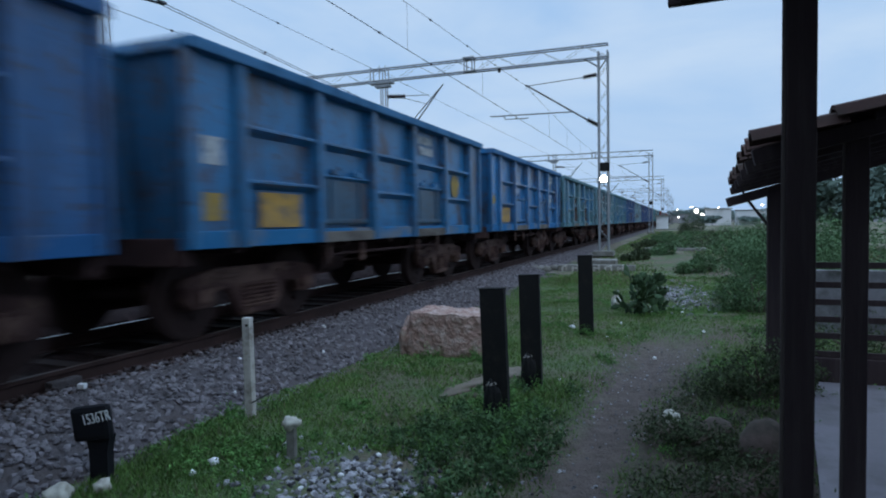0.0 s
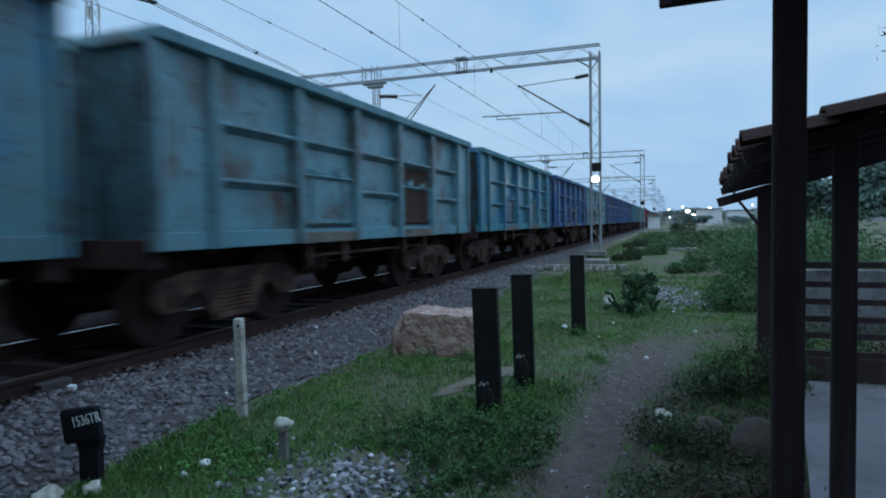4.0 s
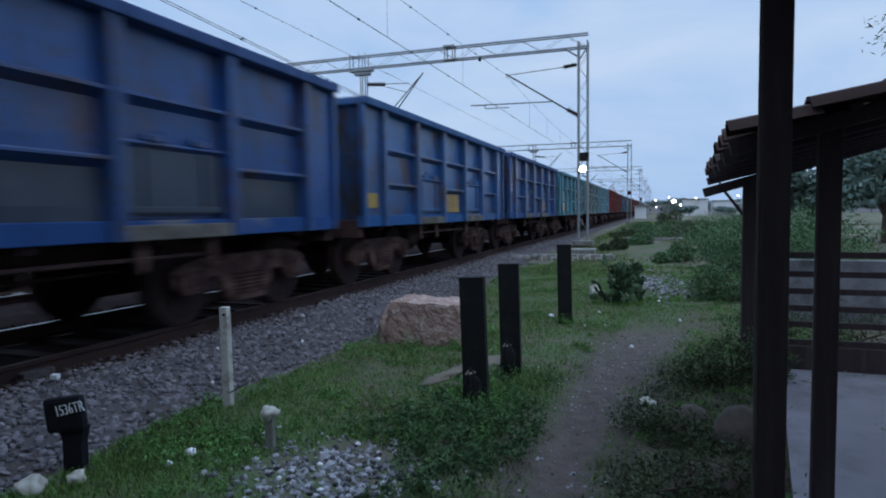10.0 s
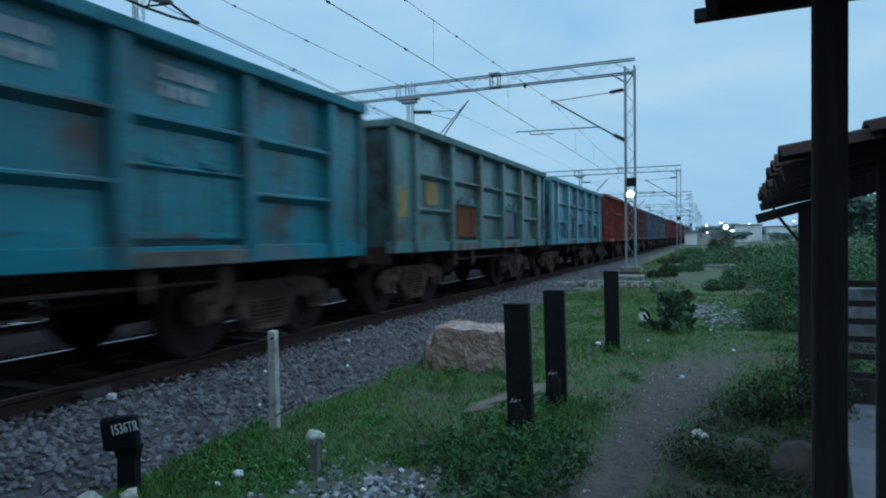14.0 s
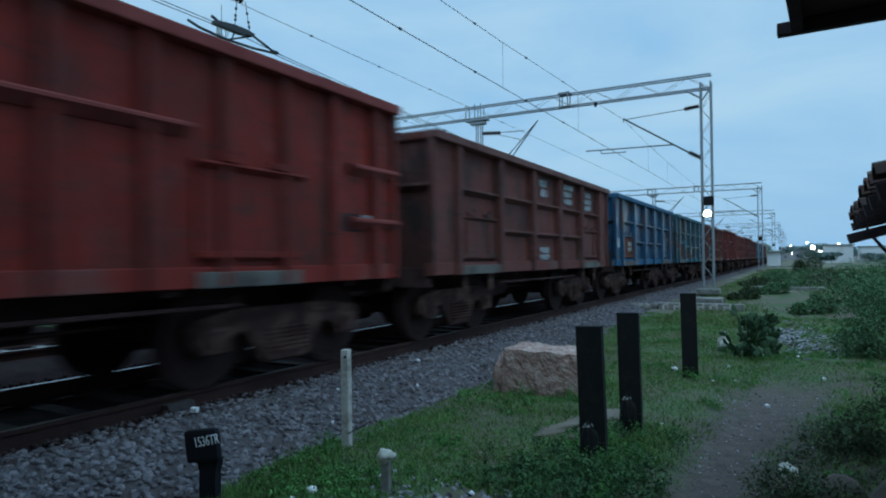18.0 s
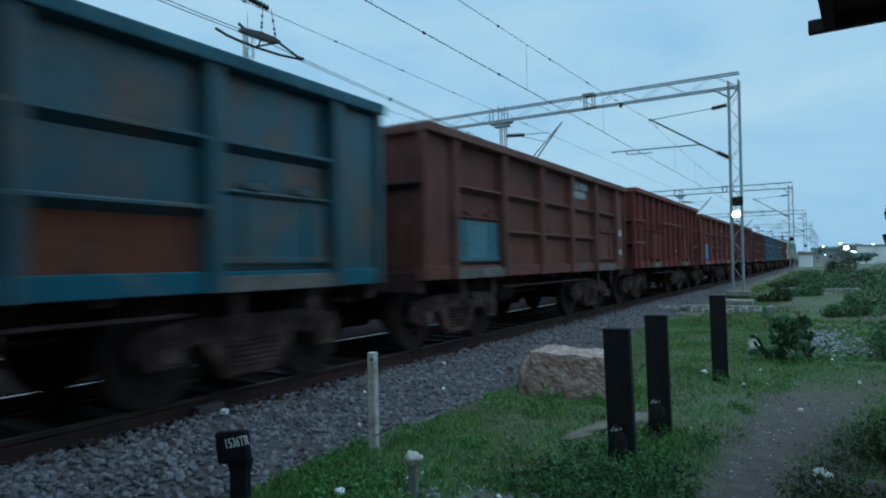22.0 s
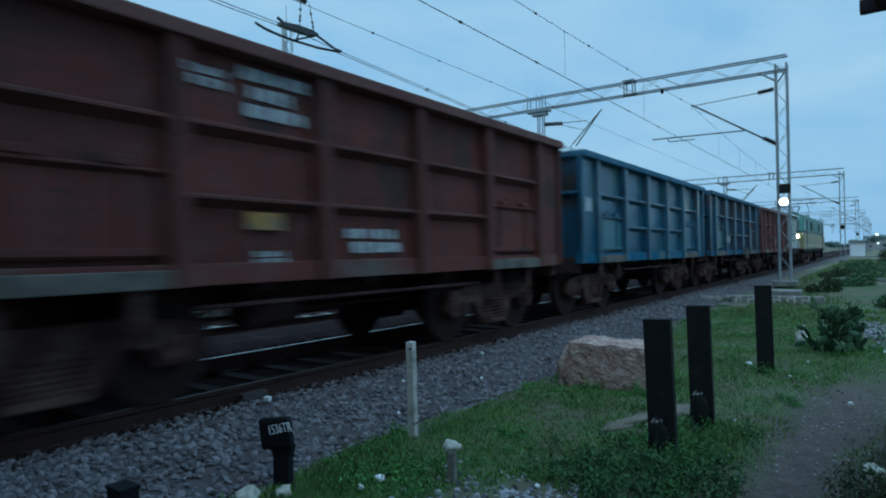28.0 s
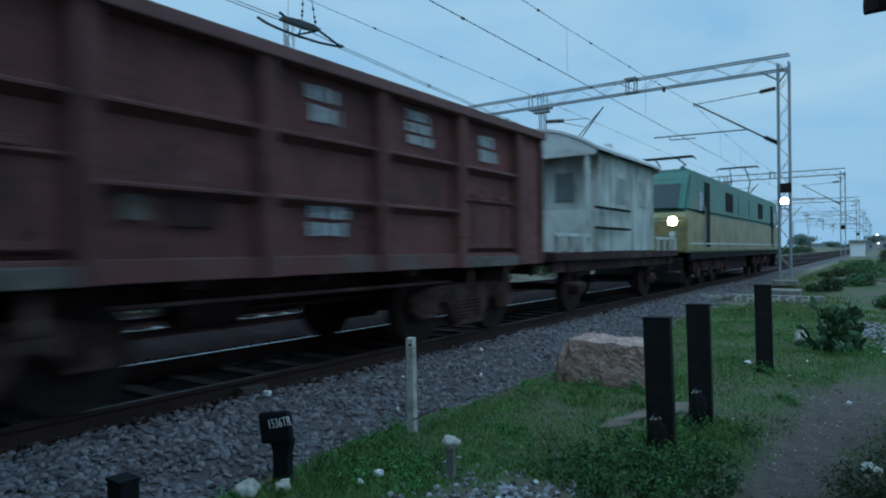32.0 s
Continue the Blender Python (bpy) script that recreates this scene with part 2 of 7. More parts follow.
VANROOF = shader("pale_van_roof", (0.55, 0.56, 0.56), 0.75, vary=0.2, dirt=(0.3, 0.29, 0.27), dirt_at=0.6)
LOCOGREEN = shader("green_loco_paint", (0.045, 0.15, 0.11), 0.45, vary=0.2, scale=1.5, dirt=(0.08, 0.10, 0.07), dirt_at=0.6)
LOCOYELLOW = shader("cream_yellow_loco_paint", (0.27, 0.225, 0.10), 0.45, vary=0.2, scale=1.5, dirt=(0.12, 0.115, 0.07), dirt_at=0.56)
DARKGLASS = glass("dark_glass")
DUSTYGLASS = shader("dusty_glass", (0.15, 0.17, 0.17), 0.3, vary=0.3, bump=0.05)
LAMP = glow("lit_signal_lens", (1.0, 0.96, 0.82), 9.0)
HEADLAMP = glow("lit_headlamp", (1.0, 0.90, 0.5), 14.0)
FARLAMP = glow("far_lit_lamp", (1.0, 0.97, 0.9), 9.0)


def paint(name, rgb, rust=0.62, old=RUST, rough=0.33):
    """Worn wagon paint: faded patches, rust, and grime streaks that run down the sheet."""
    m = shader(name, rgb, rough, vary=0.4, scale=1.3, grain=22, bump=0.22, depth=0.012, dirt=old, dirt_at=rust, dirt_scale=1.3,
               stretch=(1.0, 1.0, 0.6), spread=0.16, dirt_soft=0.07)
    n, l = m.node_tree.nodes, m.node_tree.links
    b = n["Principled BSDF"]
    under = b.inputs["Base Color"].links[0].from_socket
    co = next(k for k in n if k.bl_idname == "ShaderNodeTexCoord")
    info = next(k for k in n if k.bl_idname == "ShaderNodeObjectInfo")

    def layer(below, size, stretch, low, high, rgb_, most):
        mp = n.new("ShaderNodeMapping")
        mp.inputs["Scale"].default_value = stretch
        l.new(co.outputs["Object"], mp.inputs[0])
        tex = n.new("ShaderNodeTexNoise")
        tex.noise_dimensions = "4D"
        tex.inputs["Scale"].default_value, tex.inputs["Detail"].default_value, tex.inputs["Roughness"].default_value = size, 9.0, 0.7
        grow = n.new("ShaderNodeMath")
        grow.operation = "MULTIPLY"
        grow.inputs[1].default_value = 61.0
        l.new(info.outputs["Random"], grow.inputs[0])
        l.new(grow.outputs[0], tex.inputs["W"])
        l.new(mp.outputs[0], tex.inputs["Vector"])
        rng = n.new("ShaderNodeMapRange")
        rng.inputs["From Min"].default_value, rng.inputs["From Max"].default_value, rng.inputs["To Max"].default_value = low, high, most
        l.new(tex.outputs["Fac"], rng.inputs["Value"])
        mix = n.new("ShaderNodeMix")
        mix.data_type = "RGBA"
        l.new(rng.outputs[0], mix.inputs["Factor"])
        l.new(below, mix.inputs["A"])
        mix.inputs["B"].default_value = (*rgb_, 1)
        return mix.outputs["Result"]

    b.inputs["Specular IOR Level"].default_value = 0.25 if rough > 0.5 else 0.55
    grey = [0.6 * c + 0.006 for c in rgb]
    pale = [min(0.5, 0.7 * c + 0.07) for c in rgb]
    out = layer(under, 1.1, (1, 1, 1.3), 0.45, 0.68, grey, 0.8)
    out = layer(out, 2.6, (1, 1, 1), 0.57, 0.68, pale, 0.5)
    out = layer(out, 2.4, (1, 5.0, 0.45), 0.56, 0.66, [min(0.6, 0.9 * c + 0.09) for c in rgb], 0.45)
    out = layer(out, 7.0, (1, 1, 1.5), 0.55, 0.62, (0.05, 0.03, 0.024), 0.85)
    out = layer(out, 3.0, (1, 3.0, 0.22), 0.52, 0.68, (0.022, 0.018, 0.017), 0.8)
    l.new(out, b.inputs["Base Color"])
    return m


# ---- mesh helpers ----
def box(bm, x, y, z, sx, sy, sz, bevel=0.0, turn=None):
    """A box with its centre at x, y, z."""
    m = Matrix.Translation((x, y, z)) @ (turn or Matrix.Identity(4)) @ Matrix.Diagonal((sx, sy, sz, 1))
    made = bmesh.ops.create_cube(bm, size=1, matrix=m)
    if bevel:
        edges = {e for v in made["verts"] for e in v.link_edges}
        bmesh.ops.bevel(bm, geom=list(edges), offset=bevel, segments=2, affect="EDGES", profile=0.6)
    return bm


def tube(bm, a, b, r1, r2=None, n=10):
    """A rod from a to b."""
    a, b = Vector(a), Vector(b)
    m = Matrix.Translation((a + b) / 2) @ (b - a).to_track_quat("Z", "Y").to_matrix().to_4x4()
    bmesh.ops.create_cone(bm, cap_ends=True, segments=n, radius1=r1, radius2=r1 if r2 is None else r2, depth=(b - a).length, matrix=m)
    return bm


def slab(bm, outline, axis, low, high):
    """An outline of two coordinates, extruded along the third axis (0 x, 1 y, 2 z)."""
    rings = []
    for w in (low, high):
        ring = []
        for p in outline:
            v = list(p)
            v.insert(axis, w)
            ring.append(bm.verts.new(v))
        rings.append(ring)
    k = len(outline)
    bm.faces.new(rings[0])
    bm.faces.new(rings[1][::-1])
    for i in range(k):
        bm.faces.new((rings[0][i], rings[1][i], rings[1][(i + 1) % k], rings[0][(i + 1) % k]))
    bmesh.ops.recalc_face_normals(bm, faces=bm.faces[:])
    return bm


def sweep(bm, pts, r, n=6, r_end=None):
    """One continuous rod through the points."""
    pts = [Vector(p) for p in pts]
    rings = []
    for i, p in enumerate(pts):
        d = (pts[min(i + 1, len(pts) - 1)] - pts[max(i - 1, 0)]).normalized()
        u = d.orthogonal().normalized() if i == 0 else (u - d * u.dot(d)).normalized()
        w = d.cross(u)
        k = r if r_end is None else r + (r_end - r) * i / (len(pts) - 1)
        rings.append([bm.verts.new(p + (u * math.cos(a) + w * math.sin(a)) * k) for a in (6.2832 * j / n for j in range(n))])
    for a, b in zip(rings, rings[1:]):
        for j in range(n):
            bm.faces.new((a[j], a[(j + 1) % n], b[(j + 1) % n], b[j]))
    bm.faces.new(rings[0][::-1])
    bm.faces.new(rings[-1])
    return bm


def lathe(bm, prof, n=14):
    """A profile of (radius, z) turned about the z axis."""
    rings = [[bm.verts.new((r * math.cos(6.2832 * j / n), r * math.sin(6.2832 * j / n), z)) for j in range(n)] for r, z in prof]
    for a, b in zip(rings, rings[1:]):
        for j in range(n):
            bm.faces.new((a[j], a[(j + 1) % n], b[(j + 1) % n], b[j]))
    bm.faces.new(rings[0][::-1])
    bm.faces.new(rings[-1])
    return bm


def mesh(name, bm, material=None, smooth=False):
    me = bpy.data.meshes.new(name)
    bm.to_mesh(me)
    bm.free()
    if smooth:
        me.shade_smooth()
    if material:
        me.materials.append(material)
    return me


def part(name, data, material, parent=None, place=None, label="", smooth=False):
    """One mesh object under a thing or a part. data: a bmesh, or a mesh that alike parts share."""
    if isinstance(data, bmesh.types.BMesh):
        data = mesh(name, data, material, smooth)
    elif not data.materials:
        data.materials.append(material)
    ob = new(name, data)
    ob.parent = parent
    if place is not None:
        ob.matrix_basis = place
    if data.materials[0] != material:
        ob.material_slots[0].link = "OBJECT"
        ob.material_slots[0].material = material
    if label:
        tagged(ob, label)
    return ob


def thing(name, place, label, category, group="", kind=""):
    ob = new(name)
    ob.empty_display_size = 0.3
    ob.matrix_basis = place
    return tagged(ob, label, category, group, kind)


def solid(name, data, material, label, category, group="", kind="", place=None, smooth=False):
    return tagged(part(name, data, material, None, place, "", smooth), label, category, group, kind)


def rough_stone(seed, sx, sy, sz, cuts=2, rough=0.25):
    """A lumpy stone round the origin, flat side down."""
    bm = bmesh.new()
    bmesh.ops.create_icosphere(bm, subdivisions=cuts, radius=0.5)
    for v in bm.verts:
        k = 1 + rough * noise.noise(v.co * 2.3 + Vector((seed * 3.1, seed, 0)))
        k += 0.4 * rough * noise.noise(v.co * 6 + Vector((0, seed * 5.3, seed)))
        v.co = Vector((v.co.x * sx * k, v.co.y * sy * k, max(v.co.z, -0.36) * sz * k))
    return bm


def from_arrays(name, verts, faces, material, smooth=False):
    me = bpy.data.meshes.new(name)
    me.from_pydata(verts.tolist() if hasattr(verts, "tolist") else verts, [], faces.tolist() if hasattr(faces, "tolist") else faces)
    me.materials.append(material)
    if smooth:
        me.shade_smooth()
    return me


# ---- ground ----
GROUND = -0.36


def path_x(y):
    """The middle line of the trodden path."""
    return 5.6 + 0.03 * (y - 4) + 0.014 * (y - 4) ** 2


def path_half(y):
    return 0.25 + 0.05 * max(y - 4, 0)


def ground_z(x, y):
    z = GROUND + 0.28 * min(max((y - 12) / 20, 0), 1) * (1 if x > 0 else 0.6)
    near = max(0.0, 1 - abs(x - 5) / 40) * max(0.0, 1 - abs(y - 10) / 70)
    z += near * (0.05 * noise.noise(Vector((x * 0.5, y * 0.5, 0))) + 0.025 * noise.noise(Vector((x * 1.9, y * 1.9, 3))))
    if 2 < y < 12:
        z -= 0.04 * math.exp(-((x - path_x(y)) / 0.3) ** 2)
    if x < -8.5:
        z += min((-8.5 - x) * 0.16, 1.2)
    if -2.9 < x - 0 < 2.3 or -7.7 < x < -1.8:
        z = min(z, GROUND - 0.02)
    return z


def spaced(parts):
    out = []
    for a, b, step in parts:
        out += list(np.arange(a, b, step))
    return out + [parts[-1][1]]


def build_ground():
    xs = spaced([(-2500, -300, 550), (-300, -40, 65), (-40, -10, 6), (-10, 1.5, 1.4), (1.5, 9, 0.15), (9, 20, 1.0), (20, 100, 10), (100, 2500, 400)])
    ys = spaced([(-2500, -200, 575), (-200, -20, 30), (-20, 0, 2), (0, 16, 0.16), (16, 40, 0.8), (40, 120, 5), (120, 400, 40), (400, 3400, 500)])
    verts = [(x, y, ground_z(x, y)) for y in ys for x in xs]
    w = len(xs)
    faces = [(j * w + i, j * w + i + 1, (j + 1) * w + i + 1, (j + 1) * w + i) for j in range(len(ys) - 1) for i in range(w - 1)]
    m = shader("soil_and_turf", (0.08, 0.115, 0.05), 0.95, vary=0.6, scale=6.0, grain=45, bump=1.0, depth=0.05, dirt=(0.135, 0.105, 0.082),
               dirt_at=0.50, dirt_scale=0.8, dirt_soft=0.08)
    n, l = m.node_tree.nodes, m.node_tree.links
    b = n["Principled BSDF"]
    turf = b.inputs["Base Color"].links[0].from_socket
    # the bare trodden path: a band of dry earth with a frayed edge
    geo = n.new("ShaderNodeNewGeometry")
    sep = n.new("ShaderNodeSeparateXYZ")
    l.new(geo.outputs["Position"], sep.inputs[0])

    def mth(op, a, c):
        t = n.new("ShaderNodeMath")
        t.operation = op
        for i, v in enumerate((a, c)):
            if isinstance(v, (int, float)):
                t.inputs[i].default_value = v
            else:
                l.new(v, t.inputs[i])
        return t.outputs[0]

    dy = mth("SUBTRACT", sep.outputs["Y"], 4.0)
    mid = mth("ADD", mth("ADD", mth("MULTIPLY", dy, 0.03), mth("MULTIPLY", mth("MULTIPLY", dy, dy), 0.014)), 5.6)
    off = mth("ABSOLUTE", mth("SUBTRACT", sep.outputs["X"], mid), 0.0)
    fray = n.new("ShaderNodeTexNoise")
    fray.inputs["Scale"].default_value, fray.inputs["Detail"].default_value = 4.0, 9.0
    l.new(geo.outputs["Position"], fray.inputs["Vector"])
    off = mth("ADD", off, mth("MULTIPLY", mth("SUBTRACT", fray.outputs["Fac"], 0.5), 0.75))
    off = mth("DIVIDE", off, mth("ADD", mth("MULTIPLY", mth("MAXIMUM", dy, 0.0), 0.1), 0.5))
    band = n.new("ShaderNodeMapRange")
    band.inputs["From Min"].default_value, band.inputs["From Max"].default_value = 1.0, 0.15
    l.new(off, band.inputs["Value"])
    ends = n.new("ShaderNodeMapRange")
    ends.inputs["From Min"].default_value, ends.inputs["From Max"].default_value = 12.0, 8.0
    l.new(sep.outputs["Y"], ends.inputs["Value"])
    earth = n.new("ShaderNodeMix")
    earth.data_type = "RGBA"
    l.new(mth("MULTIPLY", band.outputs[0], ends.outputs[0]), earth.inputs["Factor"])
    l.new(turf, earth.inputs["A"])
    soil = n.new("ShaderNodeTexNoise")
    soil.inputs["Scale"].default_value, soil.inputs["Detail"].default_value, soil.inputs["Roughness"].default_value = 7.0, 8.0, 0.7
    l.new(geo.outputs["Position"], soil.inputs["Vector"])
    tones = n.new("ShaderNodeValToRGB")
    tones.color_ramp.elements[0].position, tones.color_ramp.elements[0].color = 0.3, (0.066, 0.05, 0.043, 1)
    tones.color_ramp.elements[1].position, tones.color_ramp.elements[1].color = 0.7, (0.14, 0.11, 0.097, 1)
    l.new(soil.outputs["Fac"], tones.inputs[0])
    l.new(tones.outputs[0], earth.inputs["B"])
    # bare brown earth between the path and the shelter
    side = n.new("ShaderNodeMapRange")
    side.inputs["From Min"].default_value, side.inputs["From Max"].default_value, side.inputs["To Max"].default_value = 0.1, 0.5, 0.85
    l.new(mth("ADD", mth("SUBTRACT", sep.outputs["X"], mid), mth("MULTIPLY", mth("SUBTRACT", fray.outputs["Fac"], 0.5), 1.0)), side.inputs["Value"])
    stop = n.new("ShaderNodeMapRange")
    stop.inputs["From Min"].default_value, stop.inputs["From Max"].default_value = 8.5, 6.0
    l.new(sep.outputs["Y"], stop.inputs["Value"])
    brown = n.new("ShaderNodeMix")
    brown.data_type = "RGBA"
    l.new(mth("MULTIPLY", side.outputs[0], stop.outputs[0]), brown.inputs["Factor"])
    l.new(earth.outputs["Result"], brown.inputs["A"])
    dark = n.new("ShaderNodeValToRGB")
    dark.color_ramp.elements[0].position, dark.color_ramp.elements[0].color = 0.3, (0.034, 0.025, 0.022, 1)
    dark.color_ramp.elements[1].position, dark.color_ramp.elements[1].color = 0.7, (0.10, 0.072, 0.062, 1)
    l.new(soil.outputs["Fac"], dark.inputs[0])
    l.new(dark.outputs[0], brown.inputs["B"])
    # dry sandy strips on the far verge
    lay = n.new("ShaderNodeMapping")
    lay.inputs["Scale"].default_value = (0.22, 0.30, 1.0)
    l.new(geo.outputs["Position"], lay.inputs[0])
    strips = n.new("ShaderNodeTexNoise")
    strips.inputs["Scale"].default_value, strips.inputs["Detail"].default_value = 1.0, 6.0
    l.new(lay.outputs[0], strips.inputs["Vector"])
    bare = n.new("ShaderNodeMapRange")
    bare.inputs["From Min"].default_value, bare.inputs["From Max"].default_value, bare.inputs["To Max"].default_value = 0.50, 0.56, 0.9
    l.new(strips.outputs["Fac"], bare.inputs["Value"])
    begin = n.new("ShaderNodeMapRange")
    begin.inputs["From Min"].default_value, begin.inputs["From Max"].default_value = 17.0, 22.0
    l.new(sep.outputs["Y"], begin.inputs["Value"])
    sand = n.new("ShaderNodeMix")
    sand.data_type = "RGBA"
    l.new(mth("MULTIPLY", bare.outputs[0], begin.outputs[0]), sand.inputs["Factor"])
    l.new(brown.outputs["Result"], sand.inputs["A"])
    sand.inputs["B"].default_value = (0.185, 0.165, 0.125, 1)
    l.new(sand.outputs["Result"], b.inputs["Base Color"])
    tagged(new("ground", from_arrays("ground", verts, faces, m, True)), "uneven grassy earth ground with a bare trodden path", "ground", kind="structure")


build_ground()

# ---- tracks ----
TRACKS = (0.0, -4.75)
FAR = 330.0


def build_bed(cx, name):
    """The ballast bed: one long sheet with sloping shoulders."""
    prof = [(-2.75, -0.46), (-2.0, -0.2), (-1.5, -0.17), (-0.87, -0.2), (0, -0.21), (0.87, -0.2), (1.0, -0.15), (1.5, -0.12), (2.0, -0.17), (2.75, -0.46)]
    # the second bed runs on as a dark sheet, so wheel gaps look shaded
    if cx < 0:
        prof = [(-6.5, -0.1), (-2.75, -0.33)] + prof[1:]
    ys = spaced([(-40, -4, 4), (-4, 24, 0.25), (24, 60, 2), (60, FAR, 30)])
    verts, faces = [], []
    xs = []
    for (a, za), (b, zb) in zip(prof, prof[1:]):
        for k in range(4):
            xs.append((a + (b - a) * k / 4, za + (zb - za) * k / 4))
    xs.append(prof[-1])
    for y in ys:
        for x, z in xs:
            verts.append((cx + x, y, z + 0.03 * noise.noise(Vector((x * 4, y * 4, cx)))))
    w = len(xs)
    for j in range(len(ys) - 1):
        for i in range(w - 1):
            faces.append((j * w + i, j * w + i + 1, (j + 1) * w + i + 1, (j + 1) * w + i))
    me = from_arrays(name, verts, faces, BALLASTBED, True)
    me.materials.append(SHADEBED)
    # faces under and beyond the train take the shade-dark colour
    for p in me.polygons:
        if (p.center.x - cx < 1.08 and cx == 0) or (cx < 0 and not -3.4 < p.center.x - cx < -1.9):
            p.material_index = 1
    tagged(new(name, me), "crushed-stone ballast bed under the rails, shade-dark between them", "ballast", kind="structure")


RAIL_PROFILE = [(-0.068, -0.172), (0.068, -0.172), (0.068, -0.16), (0.012, -0.145), (0.012, -0.045), (0.034, -0.036), (0.034, -0.004), (0.026, 0.0),
                (-0.026, 0.0), (-0.034, -0.004), (-0.034, -0.036), (-0.012, -0.045), (-0.012, -0.145), (-0.068, -0.16)]
for cx in TRACKS:
    build_bed(cx, "ballast_bed")
    for side in (-0.872, 0.872):
        me = mesh("rail", slab(bmesh.new(), [(x, z) for x, z in RAIL_PROFILE], 1, -40, FAR), RAILRUST)
        me.materials.append(DULLHEAD if cx == 0 and side > 0 else RAILHEAD)
        for p in me.polygons:
            if p.center.z > -0.0015:
                p.material_index = 1
        tagged(part("rail", me, RAILRUST, None, pose(cx + side, 0, 0)), "rusty steel running rail with a polished head on concrete sleepers", "rail", "running rails", "structure")

sleeper_bm = bmesh.new()
slab(sleeper_bm, [(-0.13, -0.12), (0.13, -0.12), (0.095, 0.06), (-0.095, 0.06)], 0, -1.37, 1.37)
# near sleepers: concrete darkened to stand in for shade under the train
SLEEPERMAT = shader("shaded_concrete", (0.028, 0.017, 0.016), 0.9, vary=0.4, dirt=(0.06, 0.044, 0.04), dirt_at=0.62, dirt_scale=2.5)
SLEEPER = mesh("sleeper", sleeper_bm, SLEEPERMAT)
clip_bm = bmesh.new()
for s in (-1, 1):
    for q in (-1, 1):
        box(clip_bm, s * 0.872 + q * 0.09, 0, -0.155, 0.05, 0.09, 0.05)
for cx in TRACKS:
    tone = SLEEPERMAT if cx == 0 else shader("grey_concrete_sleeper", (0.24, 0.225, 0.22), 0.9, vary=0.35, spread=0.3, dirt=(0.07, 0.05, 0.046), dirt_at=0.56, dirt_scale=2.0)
    row = thing("sleeper_row", pose(cx, 0, -0.235), "row of concrete sleepers bedded in ballast", "sleepers", "sleeper rows", "structure")
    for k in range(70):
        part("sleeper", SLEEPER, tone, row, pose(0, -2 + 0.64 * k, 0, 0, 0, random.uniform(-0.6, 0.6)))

solid("joint_block", box(bmesh.new(), 0, 0, 0, 0.10, 0.30, 0.12, 0.015), BALLASTBED, "grey joint block clamped against the near rail", "rail block", place=pose(1.0, 4.19, -0.12, 0, 0, 0))

# ---- the goods train ----
BODY, PITCH, HALF = 9.784, 10.713, 1.6
LOW, TOP, TOPB = 1.05, 3.22, 3.34
EDGE = 0.83
BAY = (BODY - 2 * EDGE) / 5
RIB1, RIB2 = 2.42, 1.80
CACHE = {}


def cached(key, make):
    if key not in CACHE:
        CACHE[key] = make()
    return CACHE[key]


def plate(wide, high, seed, dent=0.02):
    """A sheet panel in the y-z plane facing +x, slightly buckled, 8 mm thick."""
    bm = bmesh.new()
    cols, rows = 6, 4
    grid = []
    for j in range(rows + 1):
        for i in range(cols + 1):
            y, z = (i / cols - 0.5) * wide, (j / rows - 0.5) * high
            rim = min(1, 4 * min(i / cols, 1 - i / cols)) * min(1, 3 * min(j / rows, 1 - j / rows))
            x = dent * rim * (0.7 * noise.noise(Vector((y * 1.1 + seed * 7, z * 1.3, seed))) + 0.2)
            grid.append(bm.verts.new((x, y, z)))
    for j in range(rows):
        for i in range(cols):
            a = j * (cols + 1) + i
            bm.faces.new((grid[a], grid[a + 1], grid[a + cols + 2], grid[a + cols + 1]))
    made = bmesh.ops.extrude_face_region(bm, geom=bm.faces[:])
    for v in made["geom"]:
        if isinstance(v, bmesh.types.BMVert):
            v.co.x -= 0.012
    bmesh.ops.recalc_face_normals(bm, faces=bm.faces[:])
    return mesh("panel", bm, smooth=False)


def hat(length, wide, deep):
    """A pressed hat section along z, proud towards +x."""
    h = wide / 2
    return slab(bmesh.new(), [(0, -h), (deep * 0.85, -h * 0.72), (deep, -h * 0.6), (deep, h * 0.6), (deep * 0.85, h * 0.72), (0, h)], 2, -length / 2, length / 2)


def rib(length, deep=0.115, high=0.11):
    """A horizontal pressed stiffener along y: a flat shelf with a thin lip over a sloping underside."""
    bm = bmesh.new()
    outline = [(0, high * 0.36), (deep * 0.9, high * 0.26), (deep, high * 0.14), (deep, -high * 0.08), (deep * 0.5, -high * 0.4), (0, -high * 0.75)]
    rings = [[bm.verts.new((x, y, z)) for x, z in outline] for y in (-length / 2, length / 2)]
    k = len(outline)
    bm.faces.new(rings[0])
    bm.faces.new(rings[1][::-1])
    for i in range(k):
        bm.faces.new((rings[0][i], rings[1][i], rings[1][(i + 1) % k], rings[0][(i + 1) % k]))
    bmesh.ops.recalc_face_normals(bm, faces=bm.faces[:])
    return bm


